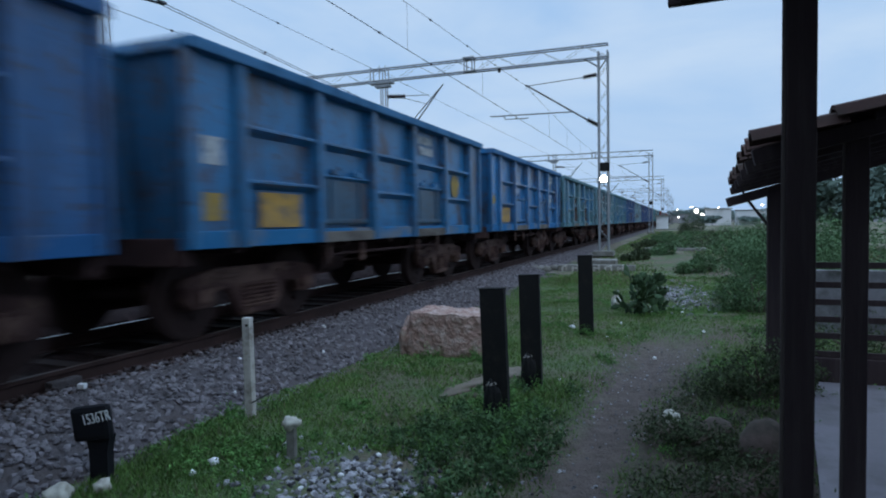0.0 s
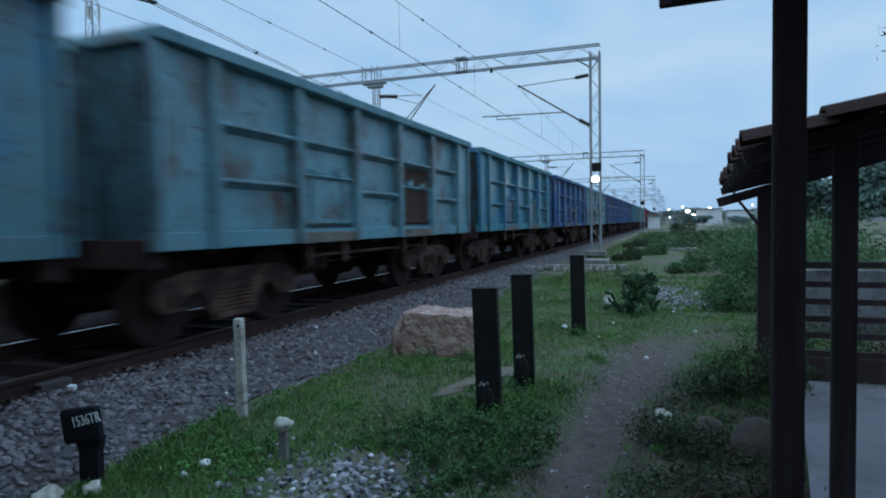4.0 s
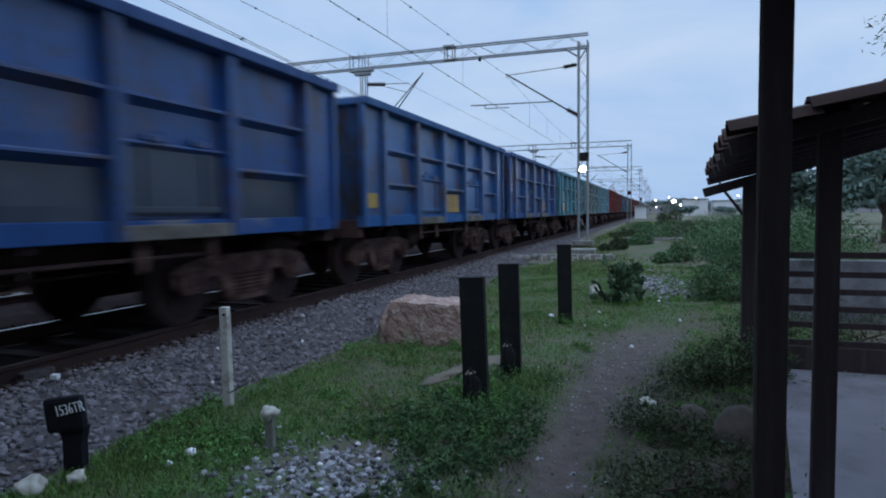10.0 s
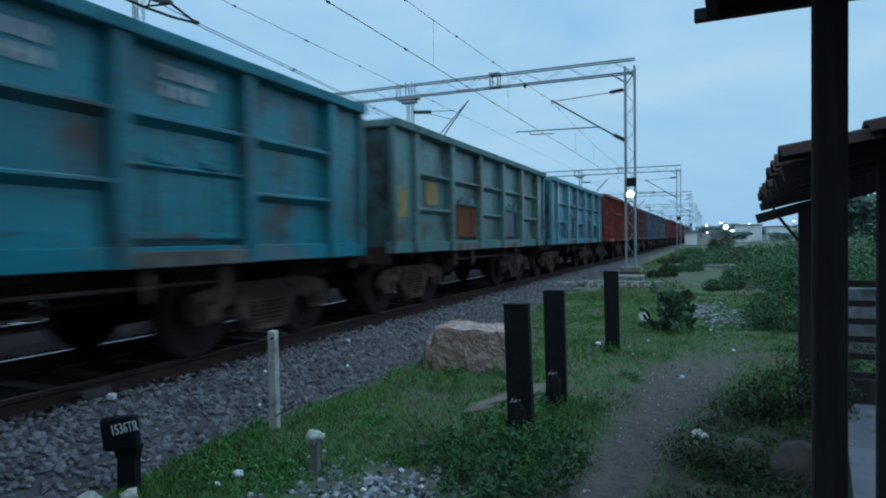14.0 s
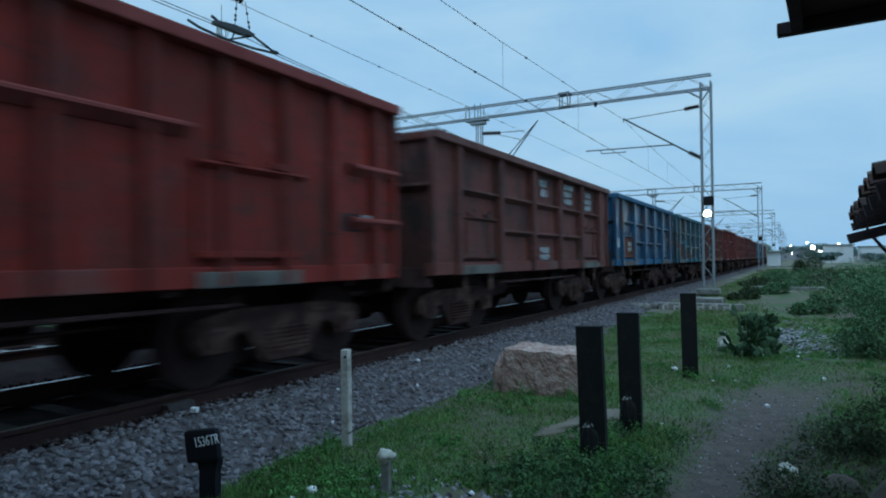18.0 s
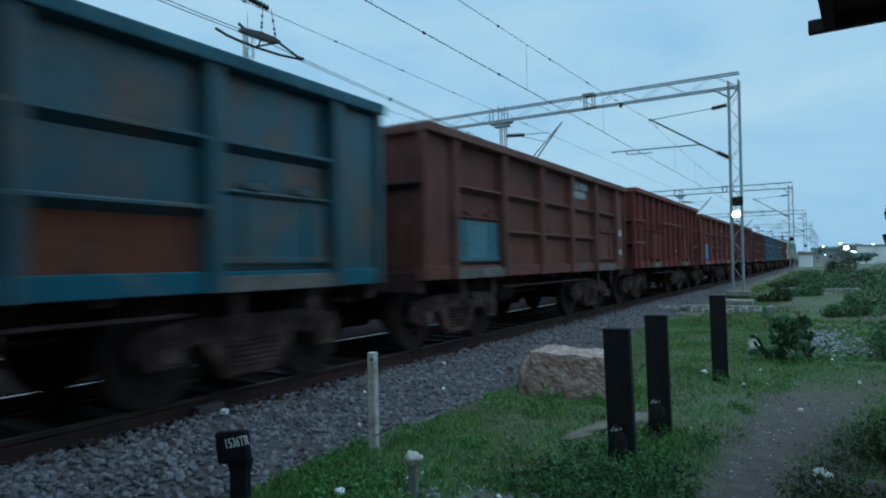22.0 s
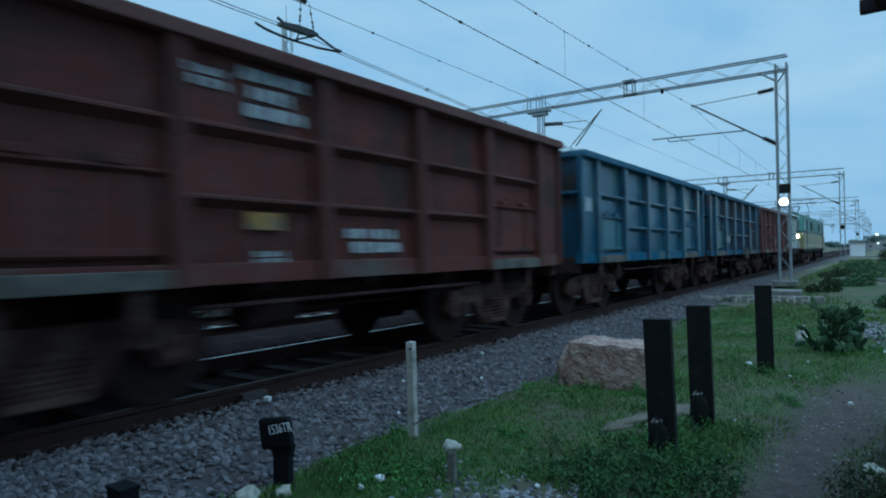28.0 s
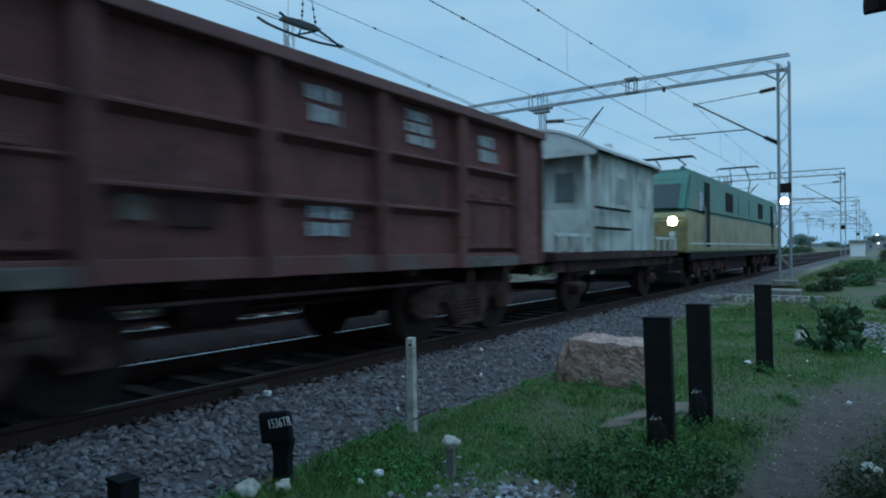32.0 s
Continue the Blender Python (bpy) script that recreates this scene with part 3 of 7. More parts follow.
def side_frame():
    """A cast bogie side frame with a deep spring nest and two window holes suggested by its arched outline."""
    bm = bmesh.new()
    slab(bm, [(-1.32, 0.62), (-1.25, 0.72), (-0.75, 0.80), (0.75, 0.80), (1.25, 0.72), (1.32, 0.62), (1.30, 0.46), (1.18, 0.36), (0.92, 0.36),
              (0.80, 0.52), (0.60, 0.56), (0.42, 0.30), (0.34, 0.18), (-0.34, 0.18), (-0.42, 0.30), (-0.60, 0.56), (-0.80, 0.52), (-0.92, 0.36),
              (-1.18, 0.36), (-1.30, 0.46)], 0, -0.07, 0.07)
    bmesh.ops.bevel(bm, geom=[e for e in bm.edges], offset=0.012, segments=1, affect="EDGES")
    for s in (-1, 1):
        box(bm, 0.085, s * 1.06, 0.50, 0.05, 0.30, 0.26, 0.02)
        box(bm, 0.08, s * 0.62, 0.70, 0.04, 0.34, 0.05, 0.01)
    box(bm, 0.08, 0, 0.24, 0.05, 0.62, 0.08, 0.015)
    return mesh("side_frame", bm)


def spring():
    prof = [(0.05, 0.27)]
    for k in range(6):
        z = 0.30 + 0.05 * k
        prof += [(0.06, z - 0.02), (0.085, z - 0.008), (0.085, z + 0.008), (0.06, z + 0.02)]
    return mesh("spring", lathe(bmesh.new(), prof + [(0.05, 0.6)], 10))


def wheel_mesh():
    """A wheel set: axle, two wheels with flanges, dished webs."""
    bm = bmesh.new()
    tube(bm, (-1.15, 0, 0), (1.15, 0, 0), 0.075, n=12)
    for s in (-1, 1):
        tube(bm, (s * 0.80, 0, 0), (s * 0.835, 0, 0), 0.53, n=28)
        tube(bm, (s * 0.835, 0, 0), (s * 0.93, 0, 0), 0.50, n=28)
        tube(bm, (s * 0.93, 0, 0), (s * 0.945, 0, 0), 0.42, 0.36, n=24)
        tube(bm, (s * 0.93, 0, 0), (s * 0.99, 0, 0), 0.13, n=14)
        for k in range(3):
            a = k * 2.094
            box(bm, s * 0.955, 0.25 * math.cos(a), 0.25 * math.sin(a), 0.02, 0.05, 0.05)
    return mesh("wheelset", bm, WHEEL)


WHEELSETS = []


def add_bogie(parent, y, x_out=1.06, base=2.0):
    bm = bmesh.new()
    box(bm, 0, 0, 0.62, 2.1, 0.42, 0.26, 0.03)
    box(bm, 0, 0, 0.80, 0.5, 0.36, 0.14, 0.02)
    bogie = part("bogie", cached("bolster", lambda: mesh("bolster", bm)), STEEL, parent, pose(0, y, 0), "rust-brown cast steel bogie")
    for s in (-1, 1):
        part("side_frame", cached("frame", side_frame), STEEL, bogie, pose(s * x_out, 0, 0, 0, 0, 0 if s > 0 else 180))
        for q in (-0.22, 0, 0.22):
            part("spring", cached("spring", spring), STEEL, bogie, pose(s * (x_out + 0.06), q, 0))
        w = part("wheelset", cached("wheel", wheel_mesh), WHEEL, bogie, pose(0, s * base / 2, 0.5))
        WHEELSETS.append((w, s * base / 2, 0.5, 0.5))
        for q in (-1, 1):
            bmx = bmesh.new()
            box(bmx, 0, 0, 0, 0.16, 0.26, 0.26, 0.03)
            tube(bmx, (0.06, 0, 0), (0.13, 0, 0), 0.10, 0.08, n=12)
            part("axle_box", cached("axlebox", lambda: mesh("axle_box", bmx)), STEEL, bogie, pose(q * (x_out + 0.02), s * base / 2, 0.5, 0, 0, 0 if q > 0 else 180))
    return bogie


def coupler():
    bm = bmesh.new()
    box(bm, 0, 0.18, 0, 0.16, 0.5, 0.18, 0.02)
    box(bm, 0.03, 0.44, 0, 0.26, 0.16, 0.26, 0.03)
    box(bm, -0.10, 0.52, 0, 0.10, 0.14, 0.24, 0.03)
    return mesh("coupler", bm)


def hose():
    bm = sweep(bmesh.new(), [(0, 0.16 * math.sin(k / 6 * 2.3), -0.42 * k / 6 + 0.03 * math.cos(k / 6 * 2.3)) for k in range(7)], 0.022)
    return mesh("brake_hose", bm)


def under_gear(parent):
    """Sills, brake gear and couplers below the floor."""
    part("centre_sill", cached("sill", lambda: mesh("centre_sill", box(bmesh.new(), 0, 0, 0.93, 0.46, BODY, 0.42, 0.02))), UNDER, parent)
    for y in (-4.0, -1.5, 0, 1.5, 4.0):
        part("cross_bar", cached("crossbar", lambda: mesh("cross_bar", box(bmesh.new(), 0, 0, 1.08, 2.9, 0.12, 0.2))), UNDER, parent, pose(0, y, 0))
    bm = bmesh.new()
    tube(bm, (0.62, -1.2, 0.72), (0.62, -0.5, 0.72), 0.2, n=14)
    box(bm, 0.62, -0.85, 0.95, 0.12, 0.5, 0.2)
    part("brake_cylinder", cached("cyl", lambda: mesh("brake_cylinder", bm)), UNDER, parent)
    bm = bmesh.new()
    tube(bm, (-0.7, 0.4, 0.7), (-0.7, 1.4, 0.7), 0.24, n=14)
    box(bm, -0.7, 0.9, 0.95, 0.12, 0.6, 0.2)
    part("air_tank", cached("tank", lambda: mesh("air_tank", bm)), UNDER, parent)
    part("brake_rod", cached("rod", lambda: mesh("brake_rod", tube(bmesh.new(), (0.3, -3.2, 0.62), (0.3, 3.2, 0.66), 0.025, n=6))), UNDER, parent)
    part("hand_brake_rod", cached("rod2", lambda: mesh("hand_brake_rod", tube(bmesh.new(), (1.42, -2.2, 0.86), (1.42, 2.3, 0.86), 0.022, n=6))), UNDER, parent)
    for s in (-1, 1):
        part("coupler", cached("coupler", coupler), STEEL, parent, pose(0, s * (BODY / 2 - 0.1), 0.98, 0, 0, 0 if s > 0 else 180))
        part("brake_hose", cached("hose", hose), UNDER, parent, pose(s * 0.35, s * (BODY / 2 + 0.05), 0.9, 0, 0, 0 if s > 0 else 180))


def hinge_bar():
    """The door's top bar with its two lugs."""
    bm = rib(BAY - 0.22, 0.06, 0.07)
    for s in (-0.32, 0.32):
        box(bm, 0.05, s, 0.06, 0.05, 0.22, 0.07, 0.01)
        box(bm, 0.06, s + 0.08, 0.11, 0.04, 0.06, 0.08, 0.01)
    return mesh("hinge_bar", bm)


def add_door(side, key, wide, high, place, material):
    """A drop door: leaf, two upright straps and a bottom bar."""
    door = part("door", cached(("leaf", key), lambda: mesh("door", box(bmesh.new(), 0, 0, 0, 0.03, wide, high, 0.006))), material, side, place)
    for q in (-0.30, 0.30):
        part("strap", cached(("strap", key), lambda: mesh("strap", box(bmesh.new(), 0, 0, 0, 0.03, 0.07, high * 0.96, 0.006))), material, door, pose(0.025, q * wide, 0))
    part("bottom_bar", cached(("bar", key), lambda: mesh("bottom_bar", box(bmesh.new(), 0, 0, 0, 0.04, wide, 0.06, 0.006))), material, door, pose(0.022, 0, -high / 2 + 0.05))
    return door


def end_wall(parent, s, body, style, top):
    """One end: sheet, two cross ribs, corner posts."""
    wide = 2 * HALF - 0.16
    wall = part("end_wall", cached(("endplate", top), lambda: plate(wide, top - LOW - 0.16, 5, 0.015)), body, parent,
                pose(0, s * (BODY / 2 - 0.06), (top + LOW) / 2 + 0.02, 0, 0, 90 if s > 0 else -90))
    for z in {"A": (), "B": (RIB1 - 0.02,), "C": (RIB1 - 0.02, RIB2 - 0.05)}[style]:
        part("end_rib", cached("endrib", lambda: mesh("end_rib", rib(wide, 0.08, 0.12))), body, wall, pose(0.004, 0, z - (top + LOW) / 2 - 0.02))
    for y in (-0.62, 0.62):
        part("end_post", cached(("endpost", top), lambda: mesh("end_post", hat(top - LOW - 0.2, 0.14, 0.09))), body, wall, pose(0.002, y, 0))


def side_a(side, body, trim, dust, sill, kinds, door_paint, upper=None, lower=None):
    """A side of six posts and five bays; kinds: r for a ribbed bay, d for a bay with a door."""
    put = lambda name, key, make, place, paint_=body, parent=side: part(name, cached(key, make), paint_, parent, place)
    x = HALF - 0.10
    xp = x - 0.045
    for s in (-1, 1):
        put("corner_panel", "corner", lambda: plate(EDGE - 0.03, TOP - LOW - 0.12, 3, 0.012), pose(x + 0.02, s * (BODY / 2 - EDGE / 2), (TOP + LOW) / 2 - 0.06))
        put("corner_post", "cornerpost", lambda: mesh("corner_post", box(bmesh.new(), 0, 0, 0, 0.1, 0.09, TOP - LOW - 0.12, 0.02)),
            pose(x + 0.03, s * (BODY / 2 - 0.05), (TOP + LOW) / 2 - 0.06), trim)
    for k in range(6):
        put("side_post", "post", lambda: mesh("side_post", hat(TOP - LOW - 0.10, 0.20, 0.155)), pose(x - 0.05, -BODY / 2 + EDGE + k * BAY, (TOP + LOW) / 2 - 0.05), trim)
    wide = BAY - 0.17
    for k, kind in enumerate(kinds):
        y = -BODY / 2 + EDGE + (k + 0.5) * BAY
        paint_top = upper[k] if upper else body
        put("panel", ("up", k % 3), lambda: plate(wide, TOP - 0.12 - RIB1, k % 3), pose(xp, y, (TOP - 0.12 + RIB1) / 2), paint_top)
        put("rib", "rib", lambda: mesh("rib", rib(BAY - 0.15)), pose(xp - 0.002, y, RIB1), trim)
        if kind == "r":
            put("panel", ("mid", k % 3), lambda: plate(wide, RIB1 - RIB2, 4 + k % 3), pose(xp, y, (RIB1 + RIB2) / 2))
            put("rib", "rib", None, pose(xp - 0.002, y, RIB2), trim)
            put("panel", ("low", k % 3), lambda: plate(wide, RIB2 - LOW - 0.18, 7 + k % 3), pose(xp, y, (RIB2 + LOW + 0.18) / 2), lower or body)
        else:
            put("panel", ("doortop", k % 2), lambda: plate(wide, RIB1 - 1.98, 11 + k % 2), pose(xp, y, (RIB1 + 1.98) / 2), DOORRUST if door_paint[k] is DOORRUST else body)
            door = add_door(side, "a", wide - 0.04, 1.98 - LOW - 0.26, pose(xp + 0.02, y, (1.98 + LOW + 0.22) / 2), door_paint[k] if door_paint[k] else body)
            put("hinge_bar", "hinge", hinge_bar, pose(0.004, 0, (1.98 - LOW - 0.22) / 2), body, door)
    put("side_sill", "sidesill", lambda: mesh("side_sill", box(bmesh.new(), 0, 0, 0, 0.11, BODY, 0.19, 0.012)), pose(x - 0.02, 0, LOW + 0.095), sill)
    for k, kind in enumerate(kinds):
        if kind == "d":
            y = -BODY / 2 + EDGE + (k + 0.5) * BAY
            put("sill_flap", "flap", lambda: mesh("sill_flap", box(bmesh.new(), 0, 0, 0, 0.05, BAY - 0.1, 0.15, 0.012)), pose(x + 0.06, y, LOW + 0.07), GRIMY)
            for q in (-0.5, 0.5):
                put("door_hook", "hook", lambda: mesh("door_hook", slab(bmesh.new(), [(-0.05, 0.16), (0.06, 0.16), (0.05, -0.18), (-0.02, -0.24), (-0.05, -0.1)], 0, -0.02, 0.02)), pose(x - 0.02, y + q, LOW - 0.1), STEEL)
    put("top_rail", "toprail", lambda: mesh("top_rail", box(bmesh.new(), 0, 0, 0, 0.22, BODY, 0.13, 0.02)), pose(x + 0.03, 0, TOP - 0.065), dust)


def side_b(side, body, trim, dust, sill, door_paint):
    """The older side: full-height posts close together, wrapped ribs at the ends and a short belt in the middle."""
    put = lambda name, key, make, place, paint_=body: part(name, cached(key, make), paint_, side, place)
    x = HALF - 0.10
    n = 11
    step = (BODY - 1.0) / n
    for k in range(n):
        y = -BODY / 2 + 0.5 + (k + 0.5) * step
        put("panel", ("tall", k % 3), lambda: plate(step - 0.02, TOPB - LOW - 0.30, 20 + k % 3, 0.015), pose(x, y, (TOPB + LOW) / 2 + 0.04))
    for k in range(n + 1):
        put("side_post", "post_b", lambda: mesh("side_post", hat(TOPB - LOW - 0.12, 0.13, 0.10)), pose(x - 0.004, -BODY / 2 + 0.5 + k * step, (TOPB + LOW) / 2 - 0.04), trim)
    for s in (-1, 1):
        put("corner_panel", "corner_b", lambda: plate(0.5, TOPB - LOW - 0.12, 9, 0.01), pose(x + 0.015, s * (BODY / 2 - 0.25), (TOPB + LOW) / 2 - 0.06))
        put("corner_post", "cornerpost_b", lambda: mesh("corner_post", box(bmesh.new(), 0, 0, 0, 0.1, 0.09, TOPB - LOW - 0.12, 0.02)), pose(x + 0.03, s * (BODY / 2 - 0.05), (TOPB + LOW) / 2 - 0.06), trim)
        for z in (RIB1 + 0.0, RIB2 - 0.03):
            put("rib", "rib_b", lambda: mesh("rib", rib(1.0, 0.1, 0.14)), pose(x + 0.01, s * (BODY / 2 - 0.5), z), dust)
        add_door(side, "b", 1.3, 0.85, pose(x + 0.03, s * 2.35, LOW + 0.68), door_paint)
        put("hinge_bar", "hinge", None, pose(x + 0.05, s * 2.35, LOW + 1.14))
        put("sill_flap", "flap_b", lambda: mesh("sill_flap", box(bmesh.new(), 0, 0, 0, 0.05, 1.3, 0.15, 0.012)), pose(x + 0.06, s * 2.35, LOW + 0.07), GRIMY)
    put("rib", "belt_b", lambda: mesh("rib", rib(3.2, 0.1, 0.12)), pose(x + 0.02, 0, RIB1 + 0.06), dust)
    put("side_sill", "sidesill", None, pose(x - 0.02, 0, LOW + 0.095), sill)
    put("top_rail", "toprail", None, pose(x + 0.03, 0, TOPB - 0.065), dust)


GRIMY = shader("grimy_sill", (0.16, 0.145, 0.13), 0.9, vary=0.35, scale=3, dirt=(0.06, 0.05, 0.045), dirt_at=0.55, dirt_scale=2)
MARKWHITE = shader("faded_white_marking", (0.52, 0.55, 0.57), 0.8, vary=0.3, scale=9, dirt=(0.14, 0.16, 0.18), dirt_at=0.55, dirt_scale=12)
MARKFAINT = shader("worn_pink_marking", (0.30, 0.21, 0.19), 0.8, vary=0.35, scale=9, dirt=(0.12, 0.05, 0.04), dirt_at=0.52, dirt_scale=12)
MARKYELLOW = shader("yellow_marking", (0.42, 0.27, 0.06), 0.75, vary=0.45, scale=8, dirt=(0.15, 0.14, 0.11), dirt_at=0.55, dirt_scale=6)
MARKORANGE = shader("amber_panel", (0.46, 0.27, 0.07), 0.75, vary=0.45, scale=8, dirt=(0.16, 0.14, 0.12), dirt_at=0.54, dirt_scale=7)
MARKPEACH = shader("peach_panel", (0.60, 0.40, 0.26), 0.75, vary=0.3, scale=5, dirt=(0.30, 0.27, 0.24), dirt_at=0.52, dirt_scale=7)
MARKFADED = shader("faded_yellow_disc", (0.26, 0.25, 0.08), 0.75, vary=0.35, dirt=(0.1, 0.25, 0.31), dirt_at=0.56, dirt_scale=4)
DOORBLUE = paint("bright_blue_door", (0.03, 0.24, 0.50), 0.75)
DOORRUST = paint("rusted_door", (0.062, 0.03, 0.022), 0.58, SOOT, 0.85)
DOORORANGE = paint("orange_rust_door", (0.17, 0.052, 0.026), 0.58, RUST, 0.85)
DOORSLATE = paint("slate_blue_door", (0.028, 0.085, 0.15), 0.58)
DOORTEAL = paint("teal_door", (0.05, 0.15, 0.19), 0.66)
DOORDARK = paint("dark_slate_door", (0.028, 0.042, 0.07), 0.66)
PALETEAL = paint("teal_repaint_panel", (0.06, 0.14, 0.15), 0.62)


def marking(side, kind, y, z, wide, high, material, deep=False):
    """Painted marks that cannot be read: broken bars, a disc or a plate."""
    x = HALF - (0.075 if abs(y) > BODY / 2 - EDGE else 0.118 if z > 2.0 else 0.098)
    if kind == "plate":
        part("marking", box(bmesh.new(), x, y, z, 0.008, wide, high), material, side)
    elif kind == "disc":
        part("marking", tube(bmesh.new(), (x - 0.004, y, z), (x + 0.004, y, z), wide / 2, n=28), material, side)
    else:
        rng = random.Random(round(1000 * (y + z)) + round(100 * wide))
        rows_ = max(2, round(high / 0.17))
        for k in range(rows_):
            at, end = y - wide / 2 + rng.uniform(0, 0.15) * wide, y + wide / 2 - rng.uniform(0, 0.25) * wide
            while at < end:
                w = min(rng.uniform(0.06, 0.16), end - at + 0.02)
                bar = box(bmesh.new(), x, at + w / 2, z + high / 2 - (k + 0.5) * high / rows_, 0.006, w, high / rows_ * rng.uniform(0.68, 0.82))
                part("marking", bar, material, side)
                at += w + rng.uniform(0.03, 0.07)


TRAIN = []


def wagon(index, style, rgb, label, rust=0.575, old=RUST, doors=None, marks=(), upper=None, lower=None):
    r, g, b = rgb
    if b > 1.3 * g:
        rgb = (0.3 * r, 1.02 * g, 1.08 * b)
    elif r > g:
        rgb = (1.5 * r, 0.82 * g, 0.8 * b)
    body = paint("wagon_paint", [(1.06 if style == "A" else 0.98 if style == "B" and r > g else 0.9 if style == "C" else 0.76) * c for c in rgb], rust, old, 0.7 if r > g else 0.34)
    trim = paint("dusty_wagon_paint", [(1.06 if style == "A" else 0.98 if style == "B" and r > g else 0.9 if style == "C" else 0.76) * (0.85 * c + 0.008) for c in rgb], rust, old, 0.7 if r > g else 0.34)
    # end walls: body colour darkened, the shade between wagons put into the paint
    end_shade = paint("shaded_end_paint", [0.6 * c + 0.004 for c in rgb], rust - 0.03, SOOT, 0.8)
    dust = shader("dusty_edge_paint", [0.85 * c + (0.045 if r > g else 0.05) for c in rgb], 0.78, vary=0.35, scale=2.0, dirt=[0.5 * c + 0.02 for c in rgb], dirt_at=0.55, dirt_scale=2.0)
    sill = shader("dusty_sill", [0.85 * c + 0.012 for c in rgb], 0.85, vary=0.35, scale=2.0, dirt=(0.12, 0.105, 0.095) if r > g else (0.17, 0.165, 0.16), dirt_at=0.6, dirt_scale=0.9, dirt_soft=0.08)
    top = TOPB if style == "C" else TOP
    w = thing("open_wagon", pose(0, 0, 0), label, "goods wagon", "wagons of the goods train")
    part("floor", cached("floor", lambda: mesh("floor", box(bmesh.new(), 0, 0, 1.22, 2 * HALF - 0.3, BODY - 0.15, 0.06))), UNDER, w)
    for s in (1, -1):
        side = part("side", cached("sideframe", lambda: mesh("side_liner", box(bmesh.new(), HALF - 0.17, 0, (TOP + LOW) / 2 + 0.05, 0.006, BODY - 0.2, TOP - LOW - 0.3))),
                    body, w, pose(0, 0, 0, 0, 0, 0 if s > 0 else 180))
        given = doors or [None] * 5
        if style == "A":
            side_a(side, body, trim, dust, sill, "rdrdr", given, upper, lower)
        elif style == "B":
            side_a(side, body, trim, dust, sill, "drrrd", given, upper, lower)
        else:
            side_b(side, body, trim, dust, sill, given[0] or body)
        if s > 0:
            for mk in marks:
                marking(side, *mk)
        end_wall(w, s, end_shade, style, top)
        part("end_rail", cached("endrail", lambda: mesh("end_rail", box(bmesh.new(), 0, 0, 0, 2 * HALF - 0.34, 0.14, 0.13, 0.02))), body, w, pose(0, s * (BODY / 2 - 0.07), top - 0.065))
        part("headstock", cached("headstock", lambda: mesh("headstock", box(bmesh.new(), 0, 0, 0, 2.9, 0.12, 0.3, 0.02))), UNDER, w, pose(0, s * (BODY / 2 - 0.09), 1.02))
        add_bogie(w, s * 3.26)
    under_gear(w)
    if index == 23:
        ring = [(1.62 + 0.03 * math.sin(2.1 * k), 1.33 + (0.2 + 0.07 * math.sin(1.7 * k)) * math.cos(k * 0.62), 1.06 + (0.2 + 0.06 * math.cos(2.3 * k)) * math.sin(k * 0.62)) for k in range(19)]
        part("cable_coil", sweep(bmesh.new(), ring, 0.045, 7), GRIMY, w, None, "pale cable coil hung at the sill")
    TRAIN.append((w, index))


def bay_y(k):
    return -BODY / 2 + EDGE + (k + 0.5) * BAY


TXT, DSC, PLT = "bars", "disc", "plate"
DEEP = (0.025, 0.06, 0.20)
D = [None, DOORRUST, None, DOORRUST, None]
wagon(-1, "A", (0.03, 0.10, 0.26), "worn blue open goods wagon with ribbed steel sides", marks=[(TXT, bay_y(3), 2.8, 1.0, 0.4, MARKWHITE), (PLT, bay_y(4), 2.05, 0.5, 0.35, MARKYELLOW)])
wagon(0, "A", (0.03, 0.145, 0.31), "blue open goods wagon with faded orange panel and grey door bays", doors=[None, DOORSLATE, None, DOORSLATE, None],
      marks=[(PLT, bay_y(0), 1.48, 0.85, 0.42, MARKORANGE), (DSC, bay_y(4), 2.1, 0.5, 0.5, MARKYELLOW), (TXT, bay_y(3), 2.8, 0.8, 0.4, MARKWHITE), (PLT, -4.5, 2.1, 0.3, 0.3, MARKWHITE), (PLT, -4.5, 1.5, 0.3, 0.3, MARKYELLOW)])
wagon(1, "A", (0.03, 0.14, 0.32), "blue open goods wagon with an ochre panel beside the first post",
      marks=[(PLT, bay_y(0), 1.5, 0.9, 0.42, MARKORANGE), (TXT, bay_y(4), 2.85, 0.9, 0.3, MARKWHITE), (TXT, bay_y(4), 2.15, 0.7, 0.3, MARKWHITE), (PLT, -4.5, 1.9, 0.25, 0.2, MARKYELLOW)])
wagon(2, "A", (0.085, 0.21, 0.25), "pale grey-teal open goods wagon with two brown rusted doors", doors=D, old=(0.025, 0.16, 0.33), rust=0.53)
wagon(3, "A", (0.12, 0.27, 0.33), "light blue open goods wagon with one rusted door", doors=[None, None, None, DOORRUST, None], rust=0.55)
wagon(4, "A", (0.06, 0.22, 0.27), "teal-blue open goods wagon with dull green door bay", doors=[None, DOORSLATE, None, PALETEAL, None], old=(0.02, 0.12, 0.27), rust=0.52)
wagon(5, "A", (0.025, 0.075, 0.21), "dark blue open goods wagon with scuffed white patches", marks=[(PLT, -4.45, 2.75, 0.35, 0.12, MARKWHITE), (TXT, bay_y(4), 2.8, 0.8, 0.45, MARKWHITE)])
wagon(6, "A", (0.17, 0.32, 0.385), "light blue open goods wagon with rusted doors and yellow disc", doors=D, rust=0.55, marks=[(DSC, bay_y(0), 2.1, 0.42, 0.42, MARKYELLOW), (TXT, bay_y(4), 2.1, 0.7, 0.35, MARKWHITE), (PLT, bay_y(4) + 0.1, 1.5, 0.75, 0.22, DOORRUST)])
